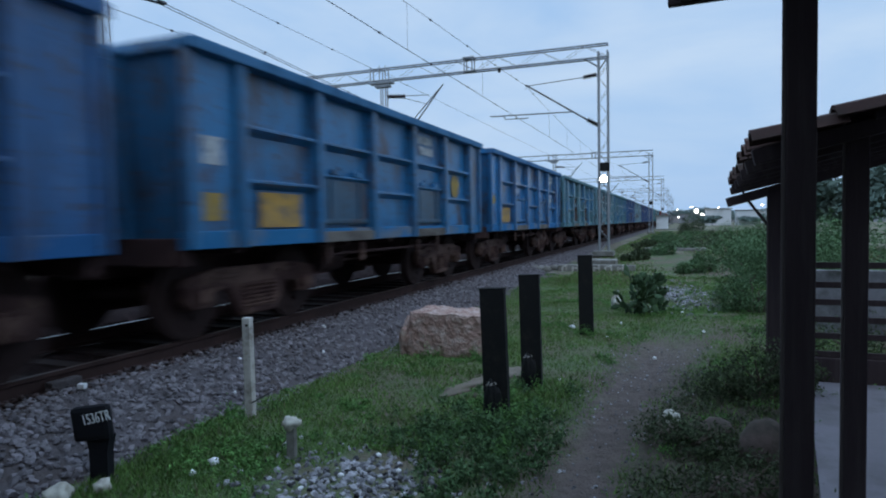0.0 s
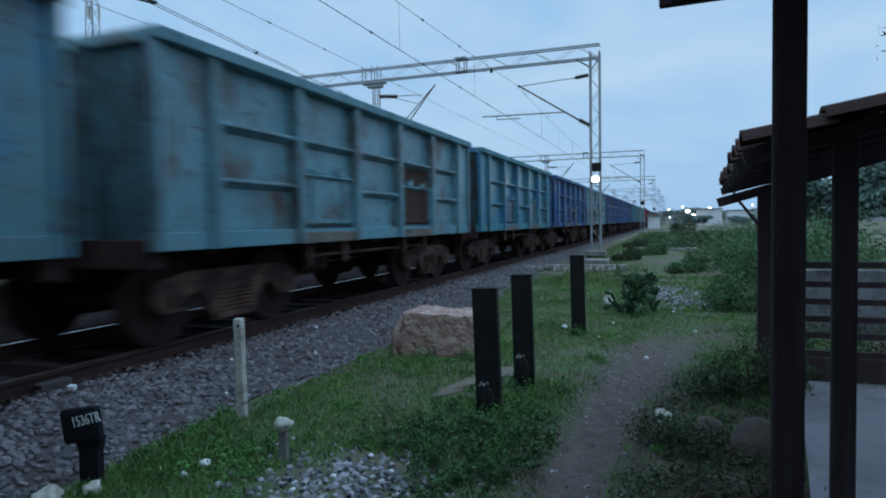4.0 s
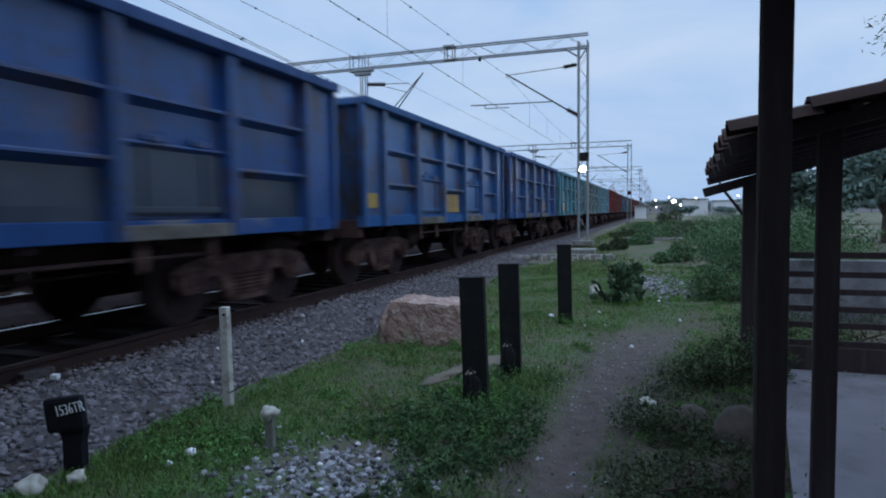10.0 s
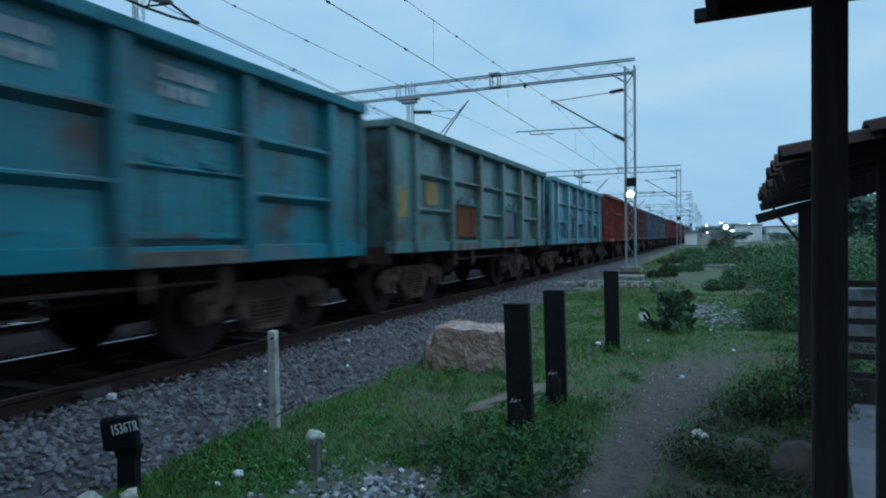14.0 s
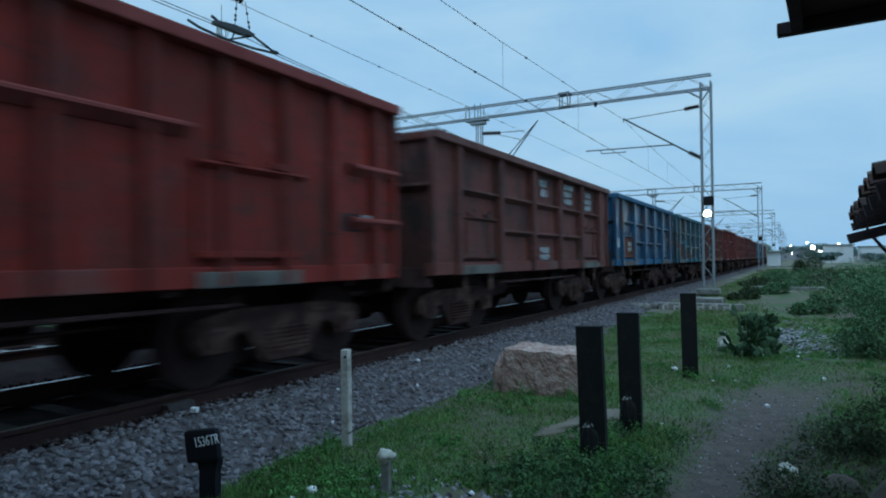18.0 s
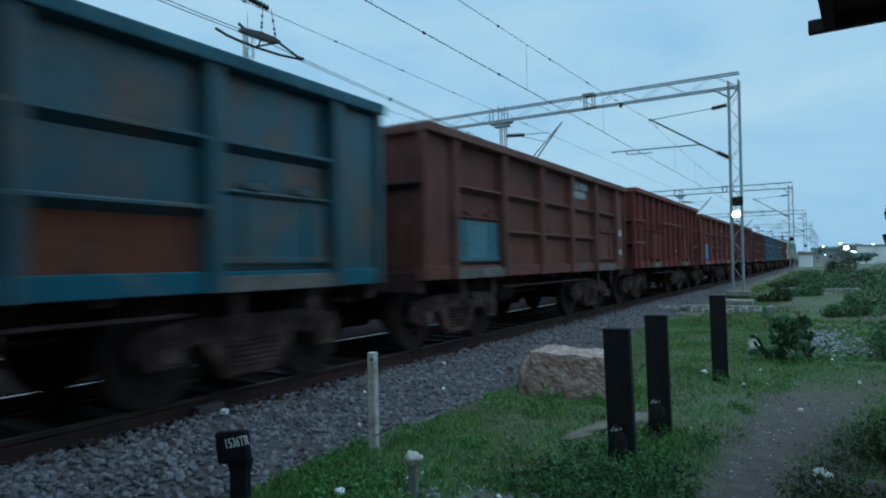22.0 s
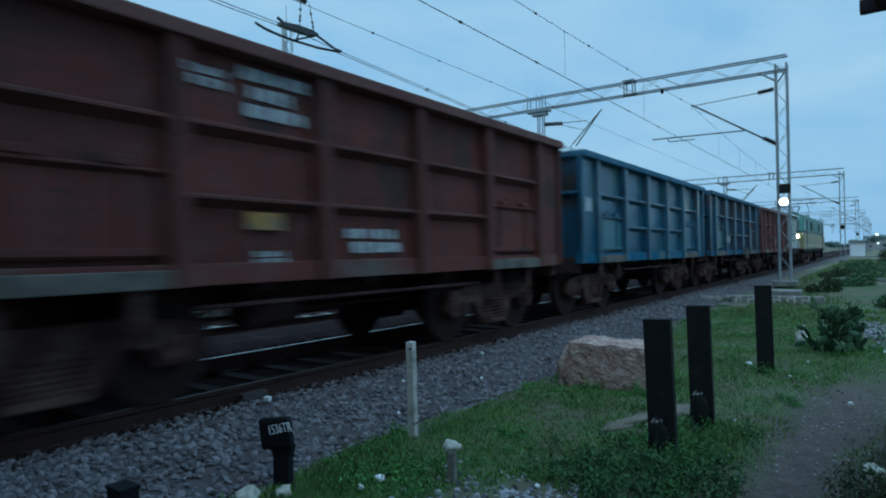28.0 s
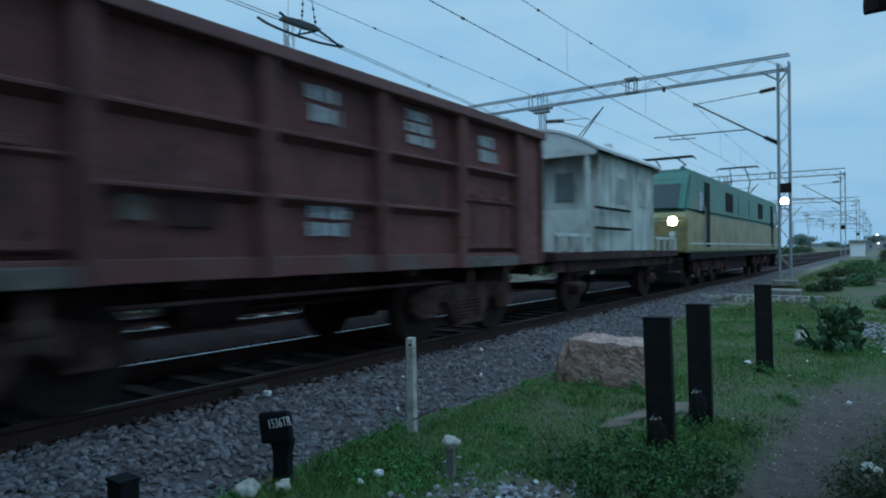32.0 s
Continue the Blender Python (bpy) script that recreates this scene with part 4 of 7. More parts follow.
wagon(7, "A", DEEP, "deep blue open goods wagon with greyed lower bays", doors=[None, DOORDARK, None, DOORDARK, None], lower=DOORDARK)
wagon(8, "A", (0.028, 0.085, 0.24), "blue open goods wagon with an orange panel on its side", marks=[(PLT, bay_y(2), 1.5, 0.9, 0.42, MARKORANGE), (PLT, -4.5, 1.5, 0.4, 0.25, MARKYELLOW)])
wagon(9, "A", (0.025, 0.065, 0.20), "dark blue open goods wagon with orange panel in the last bay", marks=[(PLT, bay_y(3), 1.48, 0.8, 0.4, MARKORANGE), (TXT, -4.5, 2.1, 0.35, 0.3, MARKWHITE), (TXT, bay_y(4), 2.8, 0.8, 0.3, MARKWHITE)])
wagon(10, "A", (0.03, 0.205, 0.262), "bright teal open goods wagon with pale orange plates beside lettering",
      marks=[(DSC, bay_y(0), 2.1, 0.6, 0.6, MARKPEACH), (PLT, bay_y(0), 1.5, 1.1, 0.42, MARKPEACH), (TXT, bay_y(2), 2.8, 0.7, 0.35, MARKWHITE), (TXT, bay_y(3), 2.8, 0.7, 0.35, MARKWHITE), (PLT, -4.5, 1.9, 0.25, 0.16, MARKYELLOW), (PLT, -4.5, 1.62, 0.25, 0.12, MARKWHITE)])
wagon(11, "A", (0.10, 0.20, 0.20), "greenish teal open goods wagon with a red-brown door", doors=[None, DOORORANGE, None, DOORDARK, None], rust=0.55, marks=[(PLT, bay_y(0), 2.1, 0.5, 0.4, MARKYELLOW), (PLT, -4.5, 1.9, 0.3, 0.5, MARKYELLOW)])
wagon(12, "A", (0.10, 0.27, 0.34), "pale teal open goods wagon with slate door and yellow disc", doors=[None, DOORDARK, None, DOORDARK, None], lower=DOORSLATE, rust=0.57, marks=[(DSC, bay_y(4), 2.08, 0.62, 0.62, MARKFADED), (TXT, bay_y(2), 2.1, 0.8, 0.3, MARKWHITE)])
wagon(13, "C", (0.16, 0.03, 0.02), "brick-red open goods wagon with closely set vertical posts", old=(0.07, 0.03, 0.024), marks=[(TXT, 3.0, 2.72, 0.42, 0.5, MARKFAINT), (PLT, 3.95, 1.75, 0.5, 0.22, UNDER), (PLT, 4.25, 1.78, 0.16, 0.14, MARKWHITE)])
wagon(14, "B", (0.10, 0.056, 0.046), "dull brown open goods wagon with white stencil patches", old=(0.06, 0.035, 0.03), marks=[(TXT, bay_y(3), 2.8, 0.7, 0.5, MARKWHITE), (TXT, bay_y(4), 2.75, 0.6, 0.5, MARKWHITE), (TXT, bay_y(2), 2.8, 0.5, 0.4, MARKWHITE), (TXT, bay_y(2), 1.4, 0.8, 0.3, MARKWHITE)])
wagon(15, "B", (0.03, 0.095, 0.20), "blue open goods wagon with rust-brown end door", doors=[DOORORANGE, None, None, None, None], rust=0.55, marks=[(PLT, -4.45, 1.75, 0.28, 0.28, MARKWHITE), (TXT, bay_y(0) + 0.4, 1.65, 0.5, 0.35, MARKWHITE)])
wagon(16, "B", (0.035, 0.10, 0.135), "dark teal open goods wagon with orange-rusted lower panels", doors=[DOORORANGE, None, None, None, None], rust=0.54, old=(0.10, 0.055, 0.03), lower=DOORORANGE, marks=[(PLT, -4.45, 2.02, 0.5, 0.6, DOORORANGE), (PLT, bay_y(2), 1.6, 0.35, 0.3, MARKWHITE)])
wagon(17, "B", (0.095, 0.055, 0.042), "brown open goods wagon with one faded teal door", doors=[DOORTEAL, None, None, None, None], old=(0.05, 0.03, 0.028), marks=[(TXT, bay_y(3), 2.85, 1.0, 0.4, MARKWHITE), (PLT, 4.45, 2.0, 0.3, 0.16, MARKWHITE), (PLT, 4.45, 1.5, 0.3, 0.12, MARKWHITE)])
wagon(18, "C", (0.115, 0.027, 0.021), "red-brown open goods wagon with vertical posts and pale scuffs", old=(0.06, 0.03, 0.026), marks=[(TXT, 0.8, 1.5, 0.5, 0.4, MARKWHITE), (TXT, 3.9, 1.6, 0.6, 0.5, MARKWHITE)])
wagon(19, "B", (0.135, 0.05, 0.04), "brown open goods wagon with a bright blue door", doors=[DOORBLUE, None, None, None, None], old=(0.06, 0.035, 0.03), marks=[(TXT, bay_y(3), 2.8, 0.6, 0.4, MARKWHITE)])
wagon(20, "C", (0.10, 0.042, 0.035), "dark brown open goods wagon with vertical posts", old=(0.05, 0.03, 0.028), marks=[(PLT, -3.9, 2.2, 0.25, 0.2, MARKWHITE), (PLT, 2.5, 1.5, 0.7, 0.4, MARKYELLOW)])
wagon(21, "B", (0.083, 0.043, 0.034), "rust-brown open goods wagon with white stencil and dark lower bays", doors=[None, None, None, None, None], old=(0.045, 0.03, 0.028), marks=[(TXT, bay_y(1) + 0.25, 2.8, 0.8, 0.5, MARKWHITE), (TXT, bay_y(1) - 0.5, 2.85, 0.4, 0.2, MARKWHITE), (TXT, bay_y(2), 1.45, 0.9, 0.3, MARKWHITE), (PLT, bay_y(1) + 0.1, 1.62, 0.4, 0.16, MARKORANGE), (TXT, bay_y(1) + 0.15, 1.28, 0.35, 0.14, MARKWHITE)])
wagon(22, "B", (0.05, 0.11, 0.19), "blue-teal open goods wagon with white plate and upper repairs", old=(0.06, 0.14, 0.17), rust=0.55, doors=[DOORTEAL, None, None, None, None], marks=[(PLT, -4.45, 2.2, 0.3, 0.26, MARKWHITE), (TXT, bay_y(3), 2.8, 0.9, 0.3, PALETEAL)])
wagon(23, "B", (0.045, 0.085, 0.15), "slate-blue open goods wagon with greenish doors", rust=0.55, doors=[PALETEAL, None, None, None, DOORDARK], marks=[(PLT, bay_y(1), 1.65, 0.6, 0.25, MARKWHITE), (PLT, bay_y(4), 2.3, 1.1, 0.3, DOORORANGE), (PLT, 4.5, 1.95, 0.3, 0.25, MARKWHITE)])
wagon(24, "B", (0.105, 0.075, 0.071), "dull brown open goods wagon with three white stencil blocks", old=(0.06, 0.035, 0.03), marks=[(TXT, bay_y(2), 2.8, 0.5, 0.42, MARKWHITE), (TXT, bay_y(3), 2.8, 0.55, 0.45, MARKWHITE), (TXT, bay_y(4), 2.75, 0.5, 0.42, MARKWHITE), (TXT, bay_y(2), 1.6, 0.6, 0.35, MARKWHITE), (PLT, bay_y(1) + 0.1, 1.62, 0.5, 0.24, UNDER), (PLT, bay_y(1) - 0.42, 1.64, 0.2, 0.2, GRIMY)])


# ---- brake van ----
def brake_van(index):
    v = thing("brake_van", pose(0, 0, 0), "grey-white guard's brake van with curved roof and open decks", "brake van")
    L = 8.2
    part("deck", box(bmesh.new(), 0, 0, 1.14, 2.75, L, 0.16, 0.015), UNDER, v)
    for s in (-1, 1):
        part("sole_bar", box(bmesh.new(), s * 1.2, 0, 0.98, 0.1, L - 0.2, 0.26, 0.01), UNDER, v)
    bm = bmesh.new()
    box(bm, 0, 0.0, 2.28, 2.66, 3.7, 2.1, 0.02)
    body = part("cabin", bm, VANPAINT, v, None, "grey-white sheet cabin")
    for s in (-1, 1):
        for y in (-0.55, 1.0):
            fr = part("window_frame", box(bmesh.new(), s * 1.34, y, 2.62, 0.05, 0.56, 0.62, 0.01), VANPAINT, body)
            part("pane", box(bmesh.new(), s * 1.352, y, 2.62, 0.045, 0.42, 0.48), DUSTYGLASS, fr)
        for z in (1.72, 2.14):
            part("handrail", tube(bmesh.new(), (s * 1.42, -2.3, z), (s * 1.42, -0.2, z), 0.03, n=6), BLACKPOST, body)
        for y in (-1.2, 0.2, 1.8):
            part("rib", box(bmesh.new(), s * 1.345, y, 2.28, 0.04, 0.06, 2.06), VANPAINT, body)
        for y in (-2.35, -1.8):
            part("veranda_post", box(bmesh.new(), s * 1.28, y, 2.25, 0.08, 0.08, 2.1), VANPAINT, v)
        part("veranda_panel", box(bmesh.new(), s * 1.30, -1.8, 1.66, 0.04, 1.1, 0.86, 0.01), VANPAINT, v)
        for y in (-3.9, -3.3, -2.7, 2.3, 2.9, 3.5, 3.95):
            part("stanchion", box(bmesh.new(), s * 1.32, y, 1.36, 0.07, 0.12, 0.34, 0.01), VANPAINT, v)
        part("side_rail", box(bmesh.new(), s * 1.33, -3.25, 1.55, 0.05, 1.65, 0.07, 0.01), VANPAINT, v)
        part("side_rail", box(bmesh.new(), s * 1.33, 3.05, 1.55, 0.05, 2.0, 0.07, 0.01), VANPAINT, v)
        for e in (-1, 1):
            part("step", box(bmesh.new(), s * 1.42, e * 3.4, 0.62, 0.3, 0.5, 0.05), UNDER, v)
            part("step_hanger", tube(bmesh.new(), (s * 1.35, e * 3.4, 0.62), (s * 1.25, e * 3.4, 1.1), 0.025, n=6), UNDER, v)
        part("coupler", cached("coupler", coupler), STEEL, v, pose(0, s * (L / 2 - 0.1), 0.98, 0, 0, 0 if s > 0 else 180))
    part("end_door", box(bmesh.new(), -0.3, -1.87, 2.15, 0.72, 0.05, 1.8, 0.01), VANPAINT, body)
    for x in (0.55, -1.0):
        part("end_window", box(bmesh.new(), x, -1.868, 2.62, 0.42, 0.05, 0.62), DUSTYGLASS, body)
    part("end_panel", box(bmesh.new(), 0, -2.36, 1.66, 2.5, 0.05, 0.86, 0.01), VANPAINT, v)
    part("store_box", tube(bmesh.new(), (0.6, 2.9, 1.45), (-0.6, 2.9, 1.45), 0.42, n=18), BLACKPOST, v, None, "dark rounded store box on the deck")
    bm = bmesh.new()
    arc = []
    for k in range(13):
        a = -1 + k / 6
        arc.append((a * 1.52, 3.86 - 0.5 * a * a))
    outline = arc + [(x, z - 0.06) for x, z in arc[::-1]]
    slab(bm, outline, 1, -2.45, 2.0)
    part("roof", bm, VANROOF, v, None, "pale curved sheet roof")
    gable = [(x, z - 0.07) for x, z in arc] + [(1.45, 3.2), (-1.45, 3.2)]
    for y in (-2.42, 1.94):
        part("gable_panel", slab(bmesh.new(), gable, 1, y, y + 0.04), VANROOF, v, None, "pale sheet under the roof end")
    part("roof_vent", tube(bmesh.new(), (0.4, 1.2, 3.75), (0.4, 1.2, 3.98), 0.12, n=12), VANROOF, v)
    for y in (-2.4, 2.4):
        w = part("wheelset", cached("wheel", wheel_mesh), WHEEL, v, pose(0, y, 0.5))
        WHEELSETS.append((w, y, 0.5, 0.5))
        for s in (-1, 1):
            part("axle_box", cached("axlebox", None), STEEL, v, pose(s * 1.08, y, 0.5, 0, 0, 0 if s > 0 else 180))
            bm = bmesh.new()
            for k in range(6):
                box(bm, s * 1.1, y, 0.74 + 0.02 * k, 0.1, 0.3 + 0.2 * k, 0.016)
            part("leaf_spring", bm, STEEL, v)
    TRAIN.append((v, index))


brake_van(25)


# ---- electric locomotive ----
def locomotive(index):
    v = thing("electric_locomotive", pose(0, 0, 0), "green and cream-yellow electric locomotive with lit headlamp and raised pantograph", "locomotive")
    L = 19.7
    h = L / 2
    lower = [(-h, 1.15), (-h, 2.14), (-h + 0.12, 2.36), (h - 0.12, 2.36), (h, 2.14), (h, 1.15)]
    bm = slab(bmesh.new(), lower, 0, -1.52, 1.52)
    bmesh.ops.bevel(bm, geom=bm.edges[:], offset=0.05, segments=2, affect="EDGES")
    body = part("lower_body", bm, LOCOYELLOW, v, None, "tan-yellow lower body")
    bm = slab(bmesh.new(), [(-h + 0.14, 2.38), (-h + 0.62, 3.35), (-h + 0.85, 3.66), (h - 0.85, 3.66), (h - 0.62, 3.35), (h - 0.14, 2.38)], 0, -1.5, 1.5)
    bmesh.ops.bevel(bm, geom=bm.edges[:], offset=0.09, segments=2, affect="EDGES")
    up = part("upper_body", bm, LOCOGREEN, v, None, "green upper body")
    for e in (-1, 1):
        for s in (-1, 1):
            m = Matrix.Translation((s * 0.66, e * (h - 0.36), 2.86)) @ Matrix.Rotation(e * math.atan2(0.48, 0.97), 4, "X")
            part("windscreen", box(bmesh.new(), 0, 0, 0, 1.1, 0.03, 0.85, 0.01), DARKGLASS, up, m)
            part("cab_window", box(bmesh.new(), s * 1.505, e * (h - 1.75), 2.75, 0.02, 0.55, 0.6, 0.008), DARKGLASS, up)
            part("cab_door", box(bmesh.new(), s * 1.51, e * (h - 2.65), 2.35, 0.03, 0.66, 2.1, 0.01), BLACKPOST, body)
            part("buffer_beam_light", tube(bmesh.new(), (s * 1.1, e * (h + 0.01), 1.7), (s * 1.1, e * (h + 0.05), 1.7), 0.09, n=12), WHITE, body)
            part("grab_rail", tube(bmesh.new(), (s * 1.55, e * (h - 2.2), 1.3), (s * 1.55, e * (h - 2.2), 2.6), 0.02, n=6), GALV, body)
        for s in (-1.12, 1.12):
            lamp = part("headlamp", tube(bmesh.new(), (s, e * (h - 0.02), 2.08), (s, e * (h + 0.06), 2.08), 0.14, n=18), HEADLAMP if e < 0 else WHITE, body, None, "lit round headlamp" if e < 0 else "")
            part("headlamp_rim", tube(bmesh.new(), (s, e * (h - 0.05), 2.08), (s, e * (h + 0.03), 2.08), 0.18, n=18), BLACKPOST, lamp)
        part("cowcatcher", box(bmesh.new(), 0, e * (h - 0.1), 0.62, 2.7, 0.14, 0.75, 0.03), BLACKPOST, v)
        part("coupler", cached("coupler", coupler), STEEL, v, pose(0, e * (h - 0.05), 0.98, 0, 0, 0 if e > 0 else 180))
    for s in (-1, 1):
        for y in (-3.6, -1.2, 1.2, 3.6):
            part("louvre", box(bmesh.new(), s * 1.505, y, 2.95, 0.03, 1.3, 0.7, 0.01), BLACKPOST if y in (-3.6, 3.6) else LOCOGREEN, up)
        part("body_stripe", box(bmesh.new(), s * 1.525, 0, 1.42, 0.02, L - 1.0, 0.05), VANROOF, body)
        part("side_skirt", box(bmesh.new(), s * 1.42, 0, 1.05, 0.1, L - 1.2, 0.25, 0.02), BLACKPOST, v)
    bm = bmesh.new()
    box(bm, 0, 0, 0.75, 2.2, 4.5, 0.7, 0.06)
    part("transformer_tank", bm, UNDER, v)
    for y in (-6.2, -2.0, 2.4, 6.0):
        part("roof_hatch", box(bmesh.new(), 0, y, 3.78, 1.9, 2.6, 0.24, 0.04), LOCOGREEN, v)
    for y in (-5.4, -3.8, -1.4, 0.6, 3.2):
        bm = bmesh.new()
        for k in range(4):
            tube(bm, (0.3, y, 3.9 + 0.06 * k), (0.3, y, 3.93 + 0.06 * k), 0.09, n=10)
        tube(bm, (0.3, y, 3.9), (0.3, y, 4.2), 0.04, n=8)
        part("roof_insulator", bm, INSUL, v)
    part("roof_bus_bar", tube(bmesh.new(), (0.3, -5.6, 4.2), (0.3, 3.4, 4.2), 0.025, n=6), GALV, v)
    for y, up_z in ((-6.6, 4.42), (6.6, 5.45)):
        bm = bmesh.new()
        for s in (-0.5, 0.5):
            tube(bm, (s, y, 4.0), (s * 0.9, y + 1.0, (4.0 + up_z) / 2 + 0.05), 0.03, n=6)
            tube(bm, (s * 0.9, y + 1.0, (4.0 + up_z) / 2 + 0.05), (s * 0.7, y, up_z), 0.025, n=6)
        tube(bm, (-0.9, y, up_z), (0.9, y, up_z), 0.03, n=6)
        tube(bm, (-0.9, y + 0.25, up_z), (0.9, y + 0.25, up_z), 0.03, n=6)
        for s in (-0.9, 0.9):
            tube(bm, (s, y, up_z), (s * 1.15, y, up_z - 0.12), 0.025, n=6)
        part("pantograph", bm, BLACKPOST, v)
    for y in (-5.6, 5.6):
        bm = bmesh.new()
        box(bm, 0, 0, 0.72, 2.3, 4.2, 0.35, 0.05)
        for s in (-1, 1):
            box(bm, s * 1.15, 0, 0.68, 0.16, 4.6, 0.34, 0.04)
            for q in (-1, 0, 1):
                box(bm, s * 1.22, q * 1.85, 0.5, 0.14, 0.34, 0.36, 0.04)
                tube(bm, (s * 1.2, q * 1.85 + 0.4, 0.55), (s * 1.2, q * 1.85 + 0.4, 0.98), 0.11, n=10)
        bogie = part("bogie", bm, UNDER, v, pose(0, y, 0))
        for q in (-1, 0, 1):
            w = part("wheelset", cached("wheel", wheel_mesh), WHEEL, bogie, pose(0, q * 1.85, 0.5))
            WHEELSETS.append((w, q * 1.85, 0.5, 0.5))
    TRAIN.append((v, index))


locomotive(26)


# ---- overhead line: portals, cantilevers and wires ----
def lattice(parent, name, a, b, wide, rungs, chord=0.035, flat=True, depth=0.3):
    """A lattice girder from a to b: four chords and zigzag lacing; wide along its side axis."""
    a, b = Vector(a), Vector(b)
    d = (b - a).normalized()
    u = Vector((0, 1, 0)).cross(d).normalized() if abs(d.y) < 0.9 else Vector((1, 0, 0))
    w = Vector((0, 1, 0))
    chords = None
    for s, q in [(s * wide / 2, q * depth / 2) for s in (-1, 1) for q in (-1, 1)]:
        bar = part(name if chords is None else "chord", tube(bmesh.new(), a + u * s + w * q, b + u * s + w * q, chord, n=4), GALV, chords or parent)
        chords = chords or bar
    for k in range(rungs):
        p, r = a + (b - a) * (k / rungs), a + (b - a) * ((k + 1) / rungs)
        s = 1 if k % 2 else -1
        for q in (-1, 1):
            rod = tube(bmesh.new(), p + u * (s * wide / 2) + w * (q * depth / 2), r - u * (s * wide / 2) + w * (q * depth / 2), chord * 0.24, n=4)
            part("lacing", rod, GALV, chords)
    return chords


def insulator(parent, a, b, r=0.105, name="insulator"):
    a, b = Vector(a), Vector(b)
    n, far = 7, (b - a).length
    prof = [(r * 0.3, 0)]
    for k in range(n):
        z = far * (k + 0.5) / n
        prof += [(r * 0.45, z - far * 0.05), (r, z - far * 0.02), (r * 0.6, z + far * 0.05)]
    m = Matrix.Translation(a) @ (b - a).to_track_quat("Z", "Y").to_matrix().to_4x4()
    return part(name, lathe(bmesh.new(), prof + [(r * 0.3, far)], 10), INSUL, parent, m)


def cantilever(parent, x0, s):
    """The bracket that carries the wires: s is the side towards the track."""
    X = lambda v: x0 + s * v
    part("cantilever_tube", tube(bmesh.new(), (X(0.42), 0, 5.34), (X(2.95), 0, 6.97), 0.032, n=8), WIRE, parent)
    insulator(parent, (X(0.0), 0, 5.10), (X(0.45), 0, 5.37))
    part("stay_wire", tube(bmesh.new(), (X(0.55), 0, 7.06), (X(2.9), 0, 6.92), 0.016, n=6), WIRE, parent)
    insulator(parent, (X(0.06), 0, 7.12), (X(0.6), 0, 7.06))
    part("register_tube", tube(bmesh.new(), (X(0.98), 0, 5.72), (X(4.5), 0, 5.78), 0.024, n=8), WIRE, parent)
    bm = bmesh.new()
    tube(bm, (X(3.9), 0, 5.78), (X(3.85), 0, 5.62), 0.018, n=6)
    tube(bm, (X(3.85), 0, 5.62), (X(2.85), 0, 5.60), 0.018, n=6)
    part("steady_arm", bm, WIRE, parent)
    part("dropper", tube(bmesh.new(), (X(2.95), 0, 6.97), (X(2.95), 0, 6.80), 0.012, n=5), WIRE, parent)


